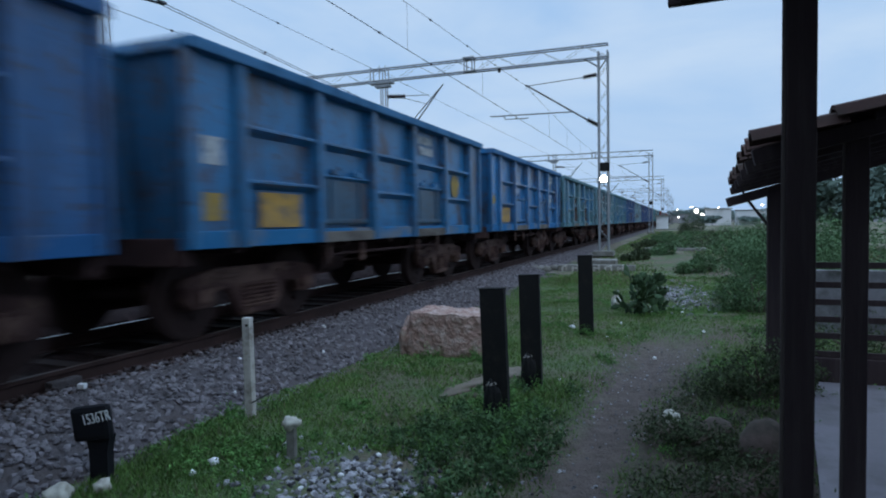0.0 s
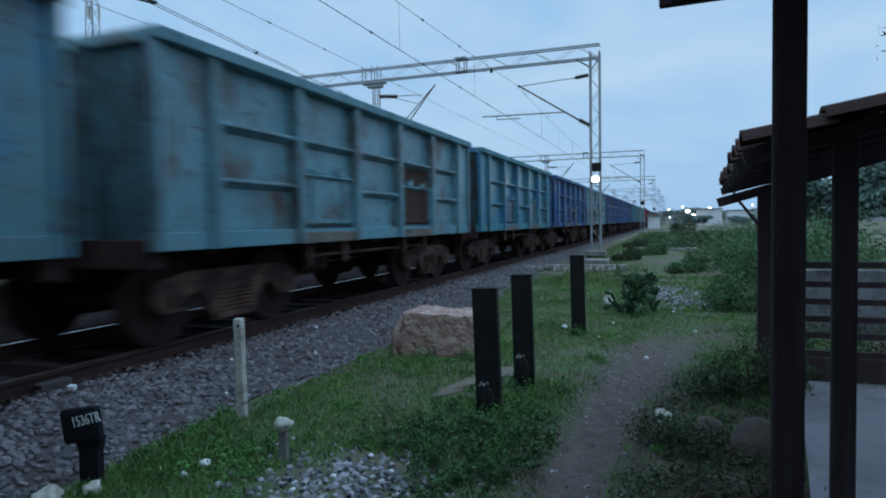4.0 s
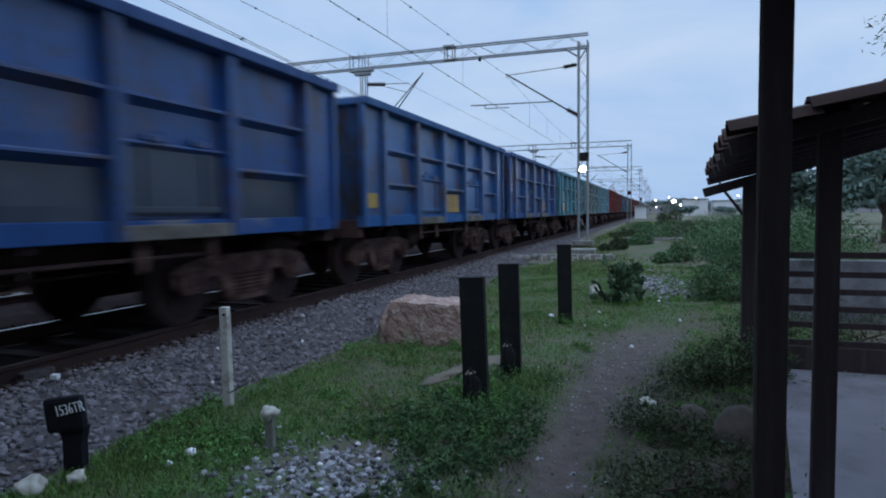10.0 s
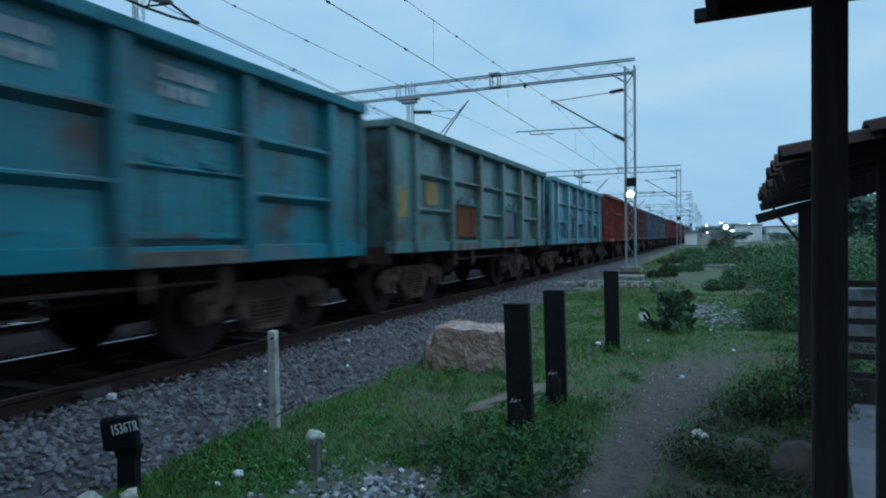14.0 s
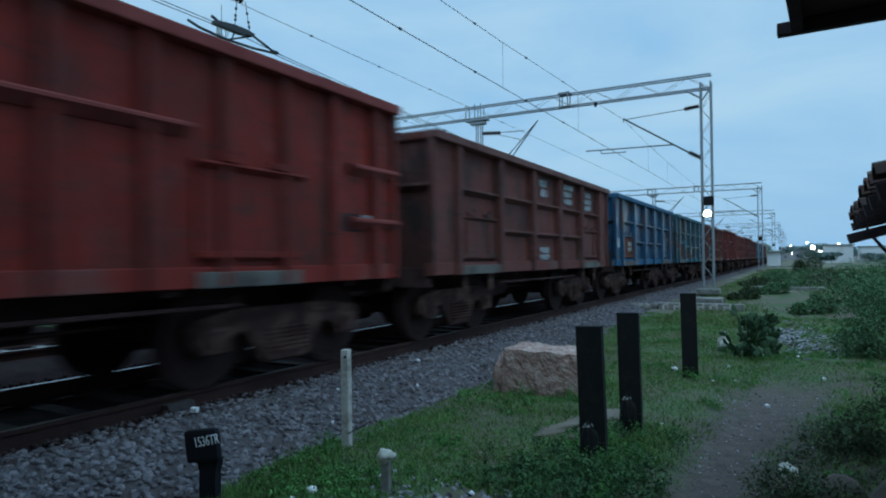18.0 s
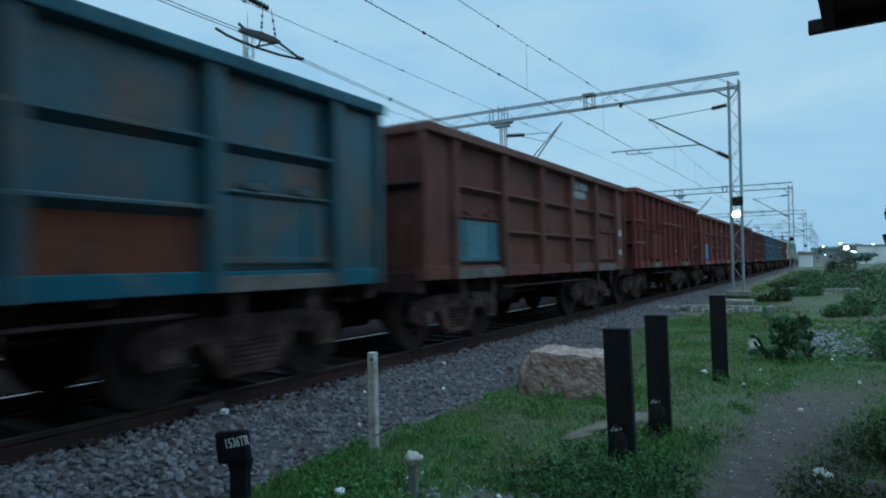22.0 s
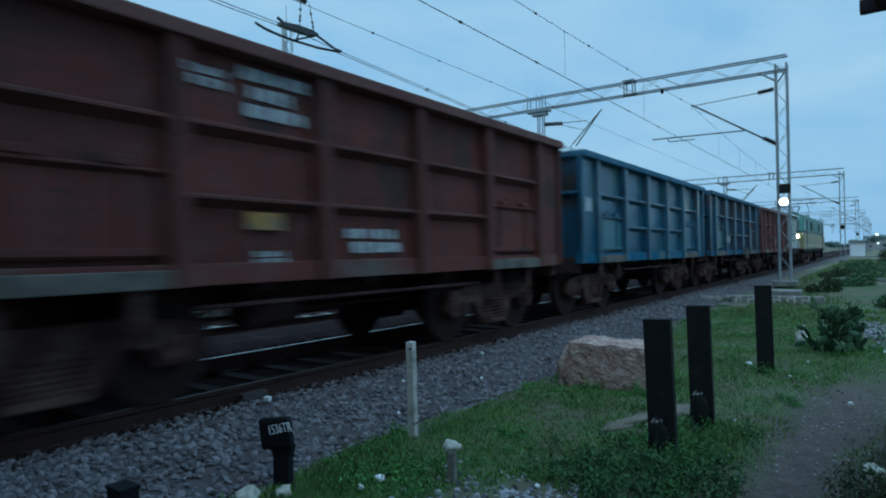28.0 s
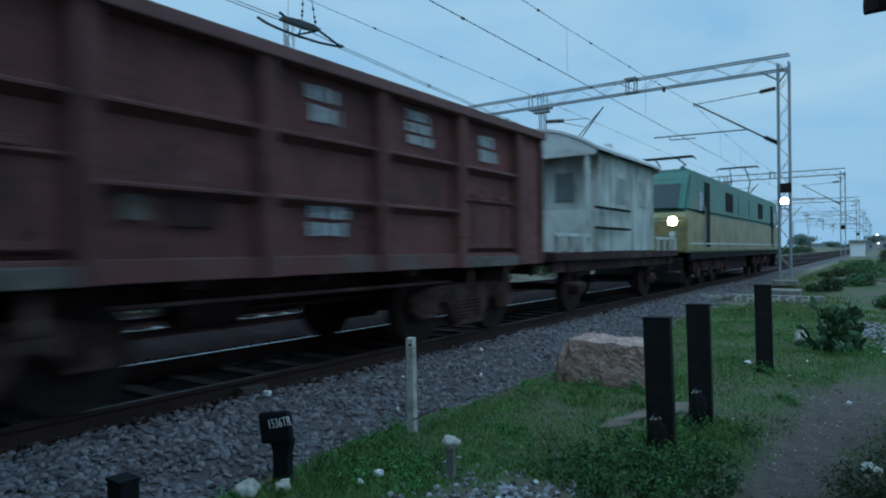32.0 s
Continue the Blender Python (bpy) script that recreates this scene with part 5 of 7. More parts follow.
def portal(y, near=False, lamp=True, left=-13.0):
    g = thing("overhead_portal", pose(0, y, 0), "galvanised lattice steel portal carrying overhead wires beside the ballast", "portal", "overhead portals")
    x = 3.27
    lattice(g, "mast", (x, 0, 0.0), (x, 0, 8.0), 0.36, 16, depth=0.3)
    lattice(g, "cross_beam", (x + 0.2, 0, 8.02), (left, 0, 8.02), 0.52, 18, depth=0.3)
    bm = bmesh.new()
    tube(bm, (x - 0.16, 0, 7.4), (x - 0.75, 0, 7.8), 0.035, n=4)
    tube(bm, (x - 0.16, 0, 7.3), (x + 0.2, 0, 7.8), 0.03, n=4)
    part("knee_brace", bm, GALV, g)
    lattice(g, "far_mast", (left, 0, -0.3), (left, 0, 8.0), 0.36, 12, depth=0.3)
    bm = bmesh.new()
    box(bm, x, 0, -0.02, 0.8, 0.8, 0.2, 0.03)
    part("mast_foundation", bm, CONCRETE, g)
    cantilever(g, 3.08, -1)
    # dropped post between the tracks with its bracket
    clamp = part("clamp_plate", box(bmesh.new(), -6.5, 0, 7.66, 1.1, 0.34, 0.09, 0.01), GALV, g)
    part("lower_plate", box(bmesh.new(), -6.45, 0, 7.52, 0.7, 0.3, 0.12, 0.01), GALV, clamp)
    for s in (-1, 1):
        for q in (-0.45, 0.0, 0.3):
            part("clamp_bolt", tube(bmesh.new(), (-6.55 + q, s * 0.17, 7.7), (-6.55 + q, s * 0.17, 8.4), 0.025, n=4), GALV, clamp)
    lattice(g, "drop_post", (-6.4, 0, 5.4), (-6.4, 0, 7.55), 0.24, 6, chord=0.028, depth=0.2)
    insulator(g, (-6.25, 0, 7.05), (-5.35, 0, 6.98))
    bm = bmesh.new()
    tube(bm, (-5.4, 0, 7.0), (-4.2, 0, 6.95), 0.016, n=6)
    tube(bm, (-5.0, 0, 5.9), (-3.75, 0, 7.15), 0.024, n=6)
    tube(bm, (-4.75, 0, 5.9), (-3.55, 0, 7.35), 0.03, n=6)
    tube(bm, (-5.4, 0, 6.9), (-4.3, 0, 6.55), 0.012, n=6)
    part("bracket", bm, WIRE, g)
    for z in (7.76, 8.34):
        part("splice_plate", box(bmesh.new(), -2.33, 0, z, 0.5, 0.36, 0.05), GALV, g)
    for s in (-1, 1):
        for q in (0, 0.35):
            part("splice_bar", tube(bmesh.new(), (-2.5 + q, s * 0.17, 7.74), (-2.5 + q, s * 0.17, 8.38), 0.028, n=4), GALV, g)
    insulator(g, (-1.0, 0, 7.78), (-1.0, 0, 7.6), 0.07)
    if near:
        bm = bmesh.new()
        box(bm, 3.34, -0.24, 3.42, 0.36, 0.16, 0.34, 0.02)
        part("switch_box", bm, BLACKPOST, g)
        sig = part("signal_hood", tube(bmesh.new(), (3.30, -0.16, 2.93), (3.30, -0.30, 2.93), 0.15, n=20), BLACKPOST, g)
        part("lens", rough_stone(2, 0.29, 0.16, 0.29, 3, 0.0), LAMP, sig, pose(3.30, -0.33, 2.93), "bright white lit lens", True)
    else:
        part("switch_box", box(bmesh.new(), 3.27, -0.2, 3.0, 0.34, 0.14, 0.34, 0.02), BLACKPOST, g)
    return g


PORTALS = (26.0, 66.5, 106.5, 146.5, 186.5, 226.5)
for k, y in enumerate(PORTALS):
    portal(y, near=(k == 0))


def wire(name, pts, r, label, group):
    """A wire with small clamps along its near stretch."""
    bm = sweep(bmesh.new(), pts, r, 5)
    for a, b in zip(pts, pts[1:]):
        a, b = Vector(a), Vector(b)
        for k in range(int((b - a).length / 3.0)):
            p = a + (b - a) * ((k + 0.5) / ((b - a).length / 3.0))
            if 2 < p.y < 40:
                tube(bm, p - Vector((0, 0.035, 0)), p + Vector((0, 0.035, 0)), 0.026, n=5)
    return solid(name, bm, WIRE, label, "wire", group)


SUPPORTS = (-22.0,) + PORTALS


def span_wire(x, z_hang, sag, r, name, label, droppers=None):
    pts = []
    for a, b in zip(SUPPORTS, SUPPORTS[1:]):
        for k in range(8):
            u = k / 8
            pts.append((x, a + (b - a) * u, z_hang - sag * 4 * u * (1 - u)))
    pts.append((x, SUPPORTS[-1], z_hang))
    wire(name, pts, r, label, "overhead wires")
    if droppers:
        for a, b in zip(SUPPORTS[:3], SUPPORTS[1:4]):
            for k in range(1, 8):
                u = k / 8
                y = a + (b - a) * u
                solid("dropper", tube(bmesh.new(), (x, y, z_hang - sag * 4 * u * (1 - u)), (x, y, droppers), 0.004, n=4), WIRE, "thin dropper wire between the overhead wires", "wire", "droppers")


span_wire(0.10, 6.97, 0.6, 0.007, "messenger_wire", "dark overhead messenger wire above the near track", 5.42)
span_wire(0.10, 5.42, 0.0, 0.009, "contact_wire", "dark overhead contact wire above the near track")
span_wire(-4.6, 7.1, 0.02, 0.007, "messenger_wire", "dark overhead messenger wire above the second track")
wire("contact_wire", [(-4.66, 11.2, 6.26), (-4.66, 13.4, 6.15), (-4.66, 18, 5.92), (-4.66, 26, 5.57), (-4.66, 106, 5.52)], 0.009, "dark overhead contact wire rising away from the second track", "overhead wires")
wire("contact_wire", [(-4.66, -22, 7.15), (-4.66, 8.1, 6.40), (-4.66, 9.4, 6.40)], 0.009, "dark overhead contact wire rising away from the second track", "overhead wires")
wire("contact_wire", [(-4.6, -22, 7.2), (-4.6, 8.1, 6.44), (-4.6, 9.4, 6.43), (-4.6, 11.2, 6.29), (-4.6, 13.4, 6.18), (-4.6, 18, 5.95), (-4.6, 26, 5.6), (-4.6, 122, 5.55), (-4.6, 236, 5.55)], 0.009,
     "dark overhead contact wire rising away from the second track", "overhead wires")
wire("feeder_wire", [(-5.6, -22, 6.3), (-5.6, 26, 6.1), (-5.6, 122, 6.1), (-5.6, 236, 6.1)], 0.007, "thin overhead feeder wire beyond the second track", "overhead wires")


def section_insulator():
    g = thing("section_insulator", pose(-4.6, 0, 0), "dark section insulator runner hanging in the overhead wires", "insulator")
    part("runner", sweep(bmesh.new(), [(-0.1, 8.82, 6.30), (-0.1, 9.1, 6.24), (-0.1, 9.5, 6.21), (-0.1, 9.9, 6.205), (-0.1, 10.6, 6.23), (0, 11.22, 6.265)], 0.03, 7), WIRE, g)
    bm = bmesh.new()
    slab(bm, [(9.38, 6.38), (9.40, 6.46), (9.9, 6.53), (10.3, 6.53), (10.52, 6.49), (10.46, 6.44), (10.1, 6.38)], 0, -0.07, 0.07)
    part("core", bm, INSUL, g)
    bm = bmesh.new()
    tube(bm, (0, 9.34, 6.54), (0, 9.55, 6.46), 0.035, n=6)
    tube(bm, (0, 10.5, 6.47), (0, 11.12, 6.30), 0.03, n=6)
    tube(bm, (-0.08, 9.9, 6.22), (0, 10.5, 6.46), 0.022, n=6)
    tube(bm, (-0.08, 9.95, 6.22), (0, 9.98, 6.42), 0.018, n=6)
    box(bm, 0, 11.2, 6.29, 0.08, 0.2, 0.06, 0.01)
    part("strut", bm, WIRE, g)
    for a, b in (((0, 9.98, 6.55), (0, 10.03, 7.16)), ((0, 10.42, 6.5), (0, 10.28, 7.18))):
        a, b = Vector(a), Vector(b)
        bm = tube(bmesh.new(), a, b, 0.008, n=5)
        for k in (0.2, 0.35, 0.62):
            p = a + (b - a) * k
            tube(bm, p - Vector((0, 0, 0.025)), p + Vector((0, 0, 0.025)), 0.028, n=6)
        part("hanger", bm, WIRE, g)
    insulator(g, (0, 9.55, 7.2), (0, 10.2, 7.16), 0.075)


section_insulator()

# ---- things beside the track ----
def bollard(x, y, high, wide, lean, stub=False):
    g = thing("bollard", pose(x, y, GROUND - 0.02, 0, lean, 4), "black tarred flat-topped steel bollard standing in the grass", "bollard", "bollards by the path")
    bm = bmesh.new()
    box(bm, 0, 0, high / 2, wide, 0.10, high, 0.006)
    part("post", bm, BLACKPOST, g)
    part("cap", box(bmesh.new(), 0, 0, high + 0.004, wide + 0.006, 0.106, 0.012, 0.003), BLACKPOST, g)
    bm = bmesh.new()
    for s in (-1, 1):
        tube(bm, (s * wide / 2, 0, high - 0.012), (s * (wide / 2 + 0.07), 0.01, high + 0.012), 0.003, n=5)
    part("wire_tie", bm, WIRE, g)
    if stub:
        foot = part("broken_footing", rough_stone(21, 0.15, 0.12, 0.44, 3, 0.35), BLACKPOST, g, pose(-0.02, -0.10, 0.14), "broken concrete footing stub")
        part("chipped_top", rough_stone(23, 0.09, 0.07, 0.05, 2, 0.5), CONCRETE, foot, pose(0, 0, 0.2))


bollard(4.765, 5.18, 1.115, 0.205, -1.7, True)
bollard(4.805, 6.3, 1.135, 0.20, -1.2, True)
bollard(4.895, 9.47, 1.16, 0.205, -1.0)


def white_stake():
    g = thing("marker_stake", pose(2.755, 4.55, GROUND - 0.02, 0, -0.6, 8), "pale weathered concrete marker stake at the ballast foot", "marker stake")
    part("stake", box(bmesh.new(), 0, 0, 0.445, 0.07, 0.07, 0.89, 0.008), PALEPOST, g)
    part("bolt", tube(bmesh.new(), (0.012, -0.045, 0.83), (0.012, -0.03, 0.83), 0.012, n=8), BLACKPOST, g)
    part("wire_tie", tube(bmesh.new(), (0.02, -0.03, 0.16), (0.22, -0.03, 0.27), 0.006, n=5), WIRE, g)


white_stake()


def short_peg():
    g = thing("short_peg", pose(3.63, 3.88, GROUND - 0.02, 0, 0, 12), "short weathered peg with a whitewashed knob in the grass", "peg")
    part("shaft", box(bmesh.new(), 0, 0, 0.12, 0.06, 0.06, 0.26, 0.01), CONCRETE, g)
    part("knob", rough_stone(4, 0.13, 0.12, 0.11, 3, 0.45), STONEWHITE, g, pose(0, 0, 0.275), smooth=True)


short_peg()


def text_mesh(words, size, thick):
    cu = bpy.data.curves.new("lettering", "FONT")
    cu.body, cu.size, cu.extrude, cu.align_x, cu.align_y = words, size, thick, "CENTER", "CENTER"
    ob = new("lettering", cu)
    dg = bpy.context.evaluated_depsgraph_get()
    me = bpy.data.meshes.new_from_object(ob.evaluated_get(dg))
    bpy.data.objects.remove(ob)
    bpy.data.curves.remove(cu)
    me.materials.clear()
    return me


def sign_post():
    g = thing("track_marker_sign", pose(2.65, 3.15, GROUND, 0, 0, 16), "small black track marker sign with white lettering on a short post", "sign")
    bm = bmesh.new()
    box(bm, 0.01, 0, 0.385, 0.255, 0.07, 0.23, 0.032)
    part("board", bm, BLACKSIGN, g, pose(0, 0, 0, 0, -7, 0))
    bm = bmesh.new()
    slab(bm, [(-0.085, 0.30), (0.085, 0.30), (0.062, 0.20), (0.062, -0.06), (-0.062, -0.06), (-0.062, 0.20)], 1, -0.01, 0.06)
    part("post", bm, BLACKSIGN, g, pose(0.0, 0.0, 0, 0, 0, 0))
    me = text_mesh("1536TR", 0.096, 0.002)
    part("lettering", me, WHITE, g, pose(0.012, -0.037, 0.425, 90, -13, 0) @ Matrix.Diagonal((0.64, 1, 1, 1)), "white painted lettering")


sign_post()


def low_sign():
    g = thing("black_marker_box", pose(2.44, 2.12, GROUND + 0.03), "small black marker box at the edge of the ballast", "marker")
    part("box", box(bmesh.new(), 0, 0, 0.12, 0.16, 0.12, 0.26, 0.012), BLACKSIGN, g)
    part("lid", box(bmesh.new(), 0, 0, 0.255, 0.17, 0.13, 0.02, 0.004), BLACKSIGN, g)


low_sign()


def masonry_block():
    bm = bmesh.new()
    box(bm, 0, 0, 0, 0.98, 0.66, 0.58)
    bmesh.ops.subdivide_edges(bm, edges=bm.edges[:], cuts=34, use_grid_fill=True)
    for v in bm.verts:
        rim = sum(abs(c) / h > 0.93 for c, h in zip(v.co, (0.49, 0.33, 0.29)))
        v.co *= 1 - 0.012 * max(0, rim - 1)
        v.co += 0.016 * noise.noise_vector(v.co * 4.0) + 0.016 * noise.noise_vector(v.co * 12) + 0.011 * noise.noise_vector(v.co * 34)
        if v.co.z > 0.24:
            v.co.z += 0.03 * noise.noise(v.co * 7)
    solid("masonry_block", bm, PINKBLOCK, "crumbling reddish masonry block half sunk in the grass", "block", place=pose(3.45, 7.72, GROUND + 0.23, 0, 2, 3))


masonry_block()
SANDY = shader("sandy_earth", (0.16, 0.132, 0.105), 0.95, vary=0.35, scale=5, grain=40, bump=0.6, dirt=(0.12, 0.11, 0.075), dirt_at=0.56, dirt_scale=4)
solid("bare_mound", rough_stone(12, 0.4, 1.3, 0.10, 4, 0.9), SANDY, "low bare sandy mound between the bollards", "mound", place=pose(4.4, 6.4, GROUND - 0.004, 0, 0, -19), smooth=True)
solid("block_fragment", rough_stone(15, 0.2, 0.3, 0.52, 3, 0.35), PINKBLOCK, "narrow broken masonry fragment leaning beside the block", "block", place=pose(2.9, 7.5, GROUND + 0.16, 0, 4, 10))

def bed_z(x):
    x = abs(x)
    return -0.135 if x < 1.5 else -0.12 - 0.05 * (x - 1.5) / 0.5 if x < 2.0 else -0.17 - 0.29 * (x - 2.0) / 0.75


stones = [(3.17, 3.62, 0.08, 0.05), (2.66, 2.86, 0.15, 0.10), (2.78, 3.05, 0.12, 0.09), (3.14, 3.44, 0.07, 0.04), (5.89, 8.14, 0.07, 0.05), (5.06, 12.2, 0.2, 0.24),
          (5.2, 9.3, 0.05, 0.03), (5.45, 9.5, 0.05, 0.03), (4.62, 9.9, 0.09, 0.05), (6.12, 5.55, 0.14, 0.1), (4.1, 3.75, 0.05, 0.03), (4.45, 3.9, 0.045, 0.03), (4.3, 3.4, 0.05, 0.03), (4.62, 3.6, 0.04, 0.03), (3.95, 3.5, 0.04, 0.02), (4.2, 4.1, 0.05, 0.03),
          (5.3, 10.4, 0.05, 0.03), (6.2, 12.0, 0.06, 0.04), (6.5, 10.2, 0.06, 0.04), (1.8, 5.6, 0.05, 0.04), (2.2, 6.6, 0.05, 0.04), (2.3, 4.9, 0.04, 0.03), (1.6, 7.6, 0.06, 0.04), (5.0, 6.7, 0.05, 0.02)]
for k, (x, y, s, h) in enumerate(stones):
    z = ground_z(x, y) + 0.3 * h if x > 2.5 else bed_z(x) + 0.02
    solid("loose_stone", rough_stone(k, s, s * 0.85, h * 1.3, 3 if s > 0.1 else 1, 0.55), STONEWHITE if s > 0.1 else WHITE, "pale whitewashed stone lying on the ground", "stone", "loose pale stones", place=pose(x, y, z, 0, 0, k * 50), smooth=True)
solid("sleeper_chip", box(bmesh.new(), 0, 0, 0, 0.062, 0.055, 0.045, 0.008), WHITE, "small white painted stone chip on the ballast", "stone", place=pose(1.36, 4.08, -0.07, 3, 4, 20))
EARTHSTONE = shader("earthy_stone", (0.115, 0.085, 0.075), 0.95, vary=0.35, bump=0.5, dirt=(0.05, 0.045, 0.035), dirt_at=0.55, dirt_scale=4)
for k, (x, y, s, h) in enumerate([(6.72, 4.8, 0.34, 0.3), (6.45, 5.3, 0.3, 0.14), (6.5, 4.15, 0.34, 0.14)]):
    solid("boulder", rough_stone(k + 30, s, s * 0.8, h * 1.4), EARTHSTONE, "earth-stained boulder among dark weeds", "stone", "boulders", place=pose(x, y, GROUND + 0.3 * h, 0, 0, k * 70), smooth=True)


def stone_base(name, n, area, size, material, label, lift=None, seed=1):
    """Thousands of loose angular stones as one mesh."""
    rng = np.random.default_rng(seed)
    ico = bmesh.new()
    bmesh.ops.create_icosphere(ico, subdivisions=1, radius=0.5)
    shapes = []
    ico.verts.ensure_lookup_table()
    base = np.array([v.co[:] for v in ico.verts])
    tris = np.array([[v.index for v in f.verts] for f in ico.faces])
    ico.free()
    verts, faces = [], []
    for k in range(n):
        x, y = area(rng)
        if x is None:
            continue
        s = size * rng.uniform(0.55, 1.5)
        p = base * rng.uniform(0.7, 1.25, (len(base), 1)) * np.array([1, rng.uniform(0.6, 1), rng.uniform(0.45, 0.8)]) * s
        a, b = rng.uniform(0, 6.28), rng.uniform(-0.6, 0.6)
        rot = np.array(Euler((b, rng.uniform(-0.6, 0.6), a)).to_matrix())
        p = p @ rot.T + np.array([x, y, lift(x, y) + 0.1 * s])
        faces.append(tris + len(base) * len(verts))
        verts.append(p)
    me = from_arrays(name, np.concatenate(verts), np.concatenate(faces), material)
    tagged(new(name, me), label, "stones", kind="stuff")


def shoulder(rng):
    x = 1.05 + 1.67 * rng.random() ** 0.85
    if x < 1.05 + 0.12 * rng.random():
        return None, None
    return x, 1.0 + 30 * rng.random() ** 1.7 if rng.random() < 0.85 else rng.uniform(-9, 1.2)


def rail_side(rng):
    x = 0.99 + 0.4 * rng.random() ** 1.3
    return x, 1.0 + 30 * rng.random() ** 1.7 if rng.random() < 0.85 else rng.uniform(-9, 1.2)


stone_base("dusty_ballast_stones", 2200, rail_side, 0.05, RUSTBALLAST, "brown brake-dusted stones beside the near rail", lambda x, y: bed_z(x), 5)
stone_base("ballast_stones", 17000, shoulder, 0.056, BALLAST, "loose grey crushed stones of the ballast shoulder", lambda x, y: max(bed_z(x), ground_z(x, y) - 0.02), 2)
stone_base("track_stones", 2500, lambda rng: (rng.uniform(-2.9, -1.0), 2 + 20 * rng.random()), 0.05, SHADEBED, "loose dark stones between the two tracks", lambda x, y: bed_z(x) if x > -2.4 else -0.3, 3)


def spill(rng):
    x, y = rng.normal(4.25, 0.30), rng.normal(3.62, 0.33)
    return x, y


stone_base("gravel_spread", 900, lambda rng: (rng.normal(6.1, 0.45), rng.normal(14.3, 1.0)), 0.06, GRAVEL, "thin spread of grey gravel beyond the cactus", lambda x, y: ground_z(x, y), 6)
stone_base("path_grit", 500, lambda rng: (lambda y: (path_x(y) + rng.normal(0, 0.33), y))(rng.uniform(2.6, 9.0)), 0.022, GRAVEL, "small grit and litter on the path", lambda x, y: ground_z(x, y), 8)
stone_base("gravel_patch", 800, spill, 0.042, GRAVEL, "patch of pale spilt gravel in the grass", lambda x, y: ground_z(x, y), 4)


# ---- plants ----
def leaves(rng, centre, radii, n, size, flat=0.6, hollow=0.55):
    """Leaf triangles on and inside an uneven ellipsoid."""
    c, r = np.array(centre), np.array(radii)
    d = rng.normal(size=(n, 3))
    d /= np.linalg.norm(d, axis=1)[:, None]
    rad = (hollow + (1 - hollow) * rng.random(n))[:, None]
    lump = 1 + 0.28 * np.sin(d[:, :1] * 5 + c[0]) * np.cos(d[:, 1:2] * 4 + c[1]) + 0.15 * np.sin(d[:, 2:] * 9)
    p = c + d * r * rad * lump
    a = rng.normal(size=(n, 3))
    a /= np.linalg.norm(a, axis=1)[:, None]
    b = np.cross(a, rng.normal(size=(n, 3)))
    b /= np.linalg.norm(b, axis=1)[:, None]
    s = size * rng.uniform(0.5, 1.4, n)[:, None]
    v = np.stack([p - a * s, p + b * s * flat * 0.5, p + a * s, p - b * s * flat * 0.5], 1).reshape(-1, 3)
    return v, np.arange(4 * n).reshape(-1, 4)


def bush(name, x, y, blobs, n, size, material, label, category="bush", group="", seed=5, z=None):
    """A shrub: stems and a crown of leaf clumps."""
    rng = np.random.default_rng(seed)
    z0 = ground_z(x, y) if z is None else z
    g = thing(name, pose(x, y, z0), label, category, group)
    V, F = [], []
    count = 0
    for bx, by, bz, rx, ry, rz in blobs:
        part("stem", sweep(bmesh.new(), [(bx * 0.2, by * 0.2, -0.05), (bx * 0.7, by * 0.65, bz * 0.6), (bx, by, bz)], 0.02 + 0.01 * rx, 6, 0.008), BARK, g)
        for k in range(4):
            a = rng.uniform(0, 6.28)
            end = (bx + rx * 0.7 * math.cos(a), by + ry * 0.7 * math.sin(a), bz + rz * rng.uniform(-0.3, 0.7))
            part("branch", tube(bmesh.new(), (bx * 0.7, by * 0.65, bz * 0.6), end, 0.012, 0.004, n=5), BARK, g)
        v, f = leaves(rng, (bx, by, bz), (rx, ry, rz), n, size)
        v[:, 2] = np.maximum(v[:, 2], 0.0)
        V.append(v)
        F.append(f + count)
        count += len(v)
    part("crown", from_arrays("crown", np.concatenate(V), np.concatenate(F), material), material, g)
    return g


bush("thicket", 7.45, 12.3, [(0, 0, 0.4, 0.5, 0.5, 0.5), (0.35, 0.3, 0.95, 0.45, 0.45, 0.5), (-0.4, 0.1, 0.25, 0.35, 0.35, 0.3), (0.9, 0.5, 0.8, 0.7, 0.6, 0.7), (-0.1, 0.7, 0.75, 0.4, 0.4, 0.5), (0.6, 0.9, 1.2, 0.4, 0.4, 0.45), (1.6, 1.0, 0.7, 0.8, 0.8, 0.7)], 2600, 0.03, LEAFMID,
     "dense green roadside thicket beyond the path", seed=6)
bush("thicket", 8.8, 17.0, [(0, 0, 0.6, 1.2, 1.0, 0.65), (1.2, 0.5, 0.8, 1.2, 1.0, 0.8), (-0.8, 0.8, 0.6, 1.0, 0.9, 0.65), (0.4, 1.6, 0.8, 1.2, 1.1, 0.8)], 2600, 0.05, LEAFMID, "dense green roadside thicket beyond the path", seed=7)
bush("thicket", 7.6, 22.0, [(0, 0, 0.5, 0.9, 0.9, 0.6), (0.9, 0.7, 0.6, 0.8, 0.8, 0.7)], 1800, 0.05, LEAFMID, "low green thicket in rough grass", seed=8)
bush("shrub", 6.85, 6.45, [(0, 0, 0.24, 0.34, 0.30, 0.26), (0.3, 0.15, 0.22, 0.3, 0.28, 0.24), (-0.28, -0.1, 0.14, 0.26, 0.24, 0.16)], 1600, 0.022, LEAFDARK, "low dark leafy shrub beside the shelter post", seed=9)
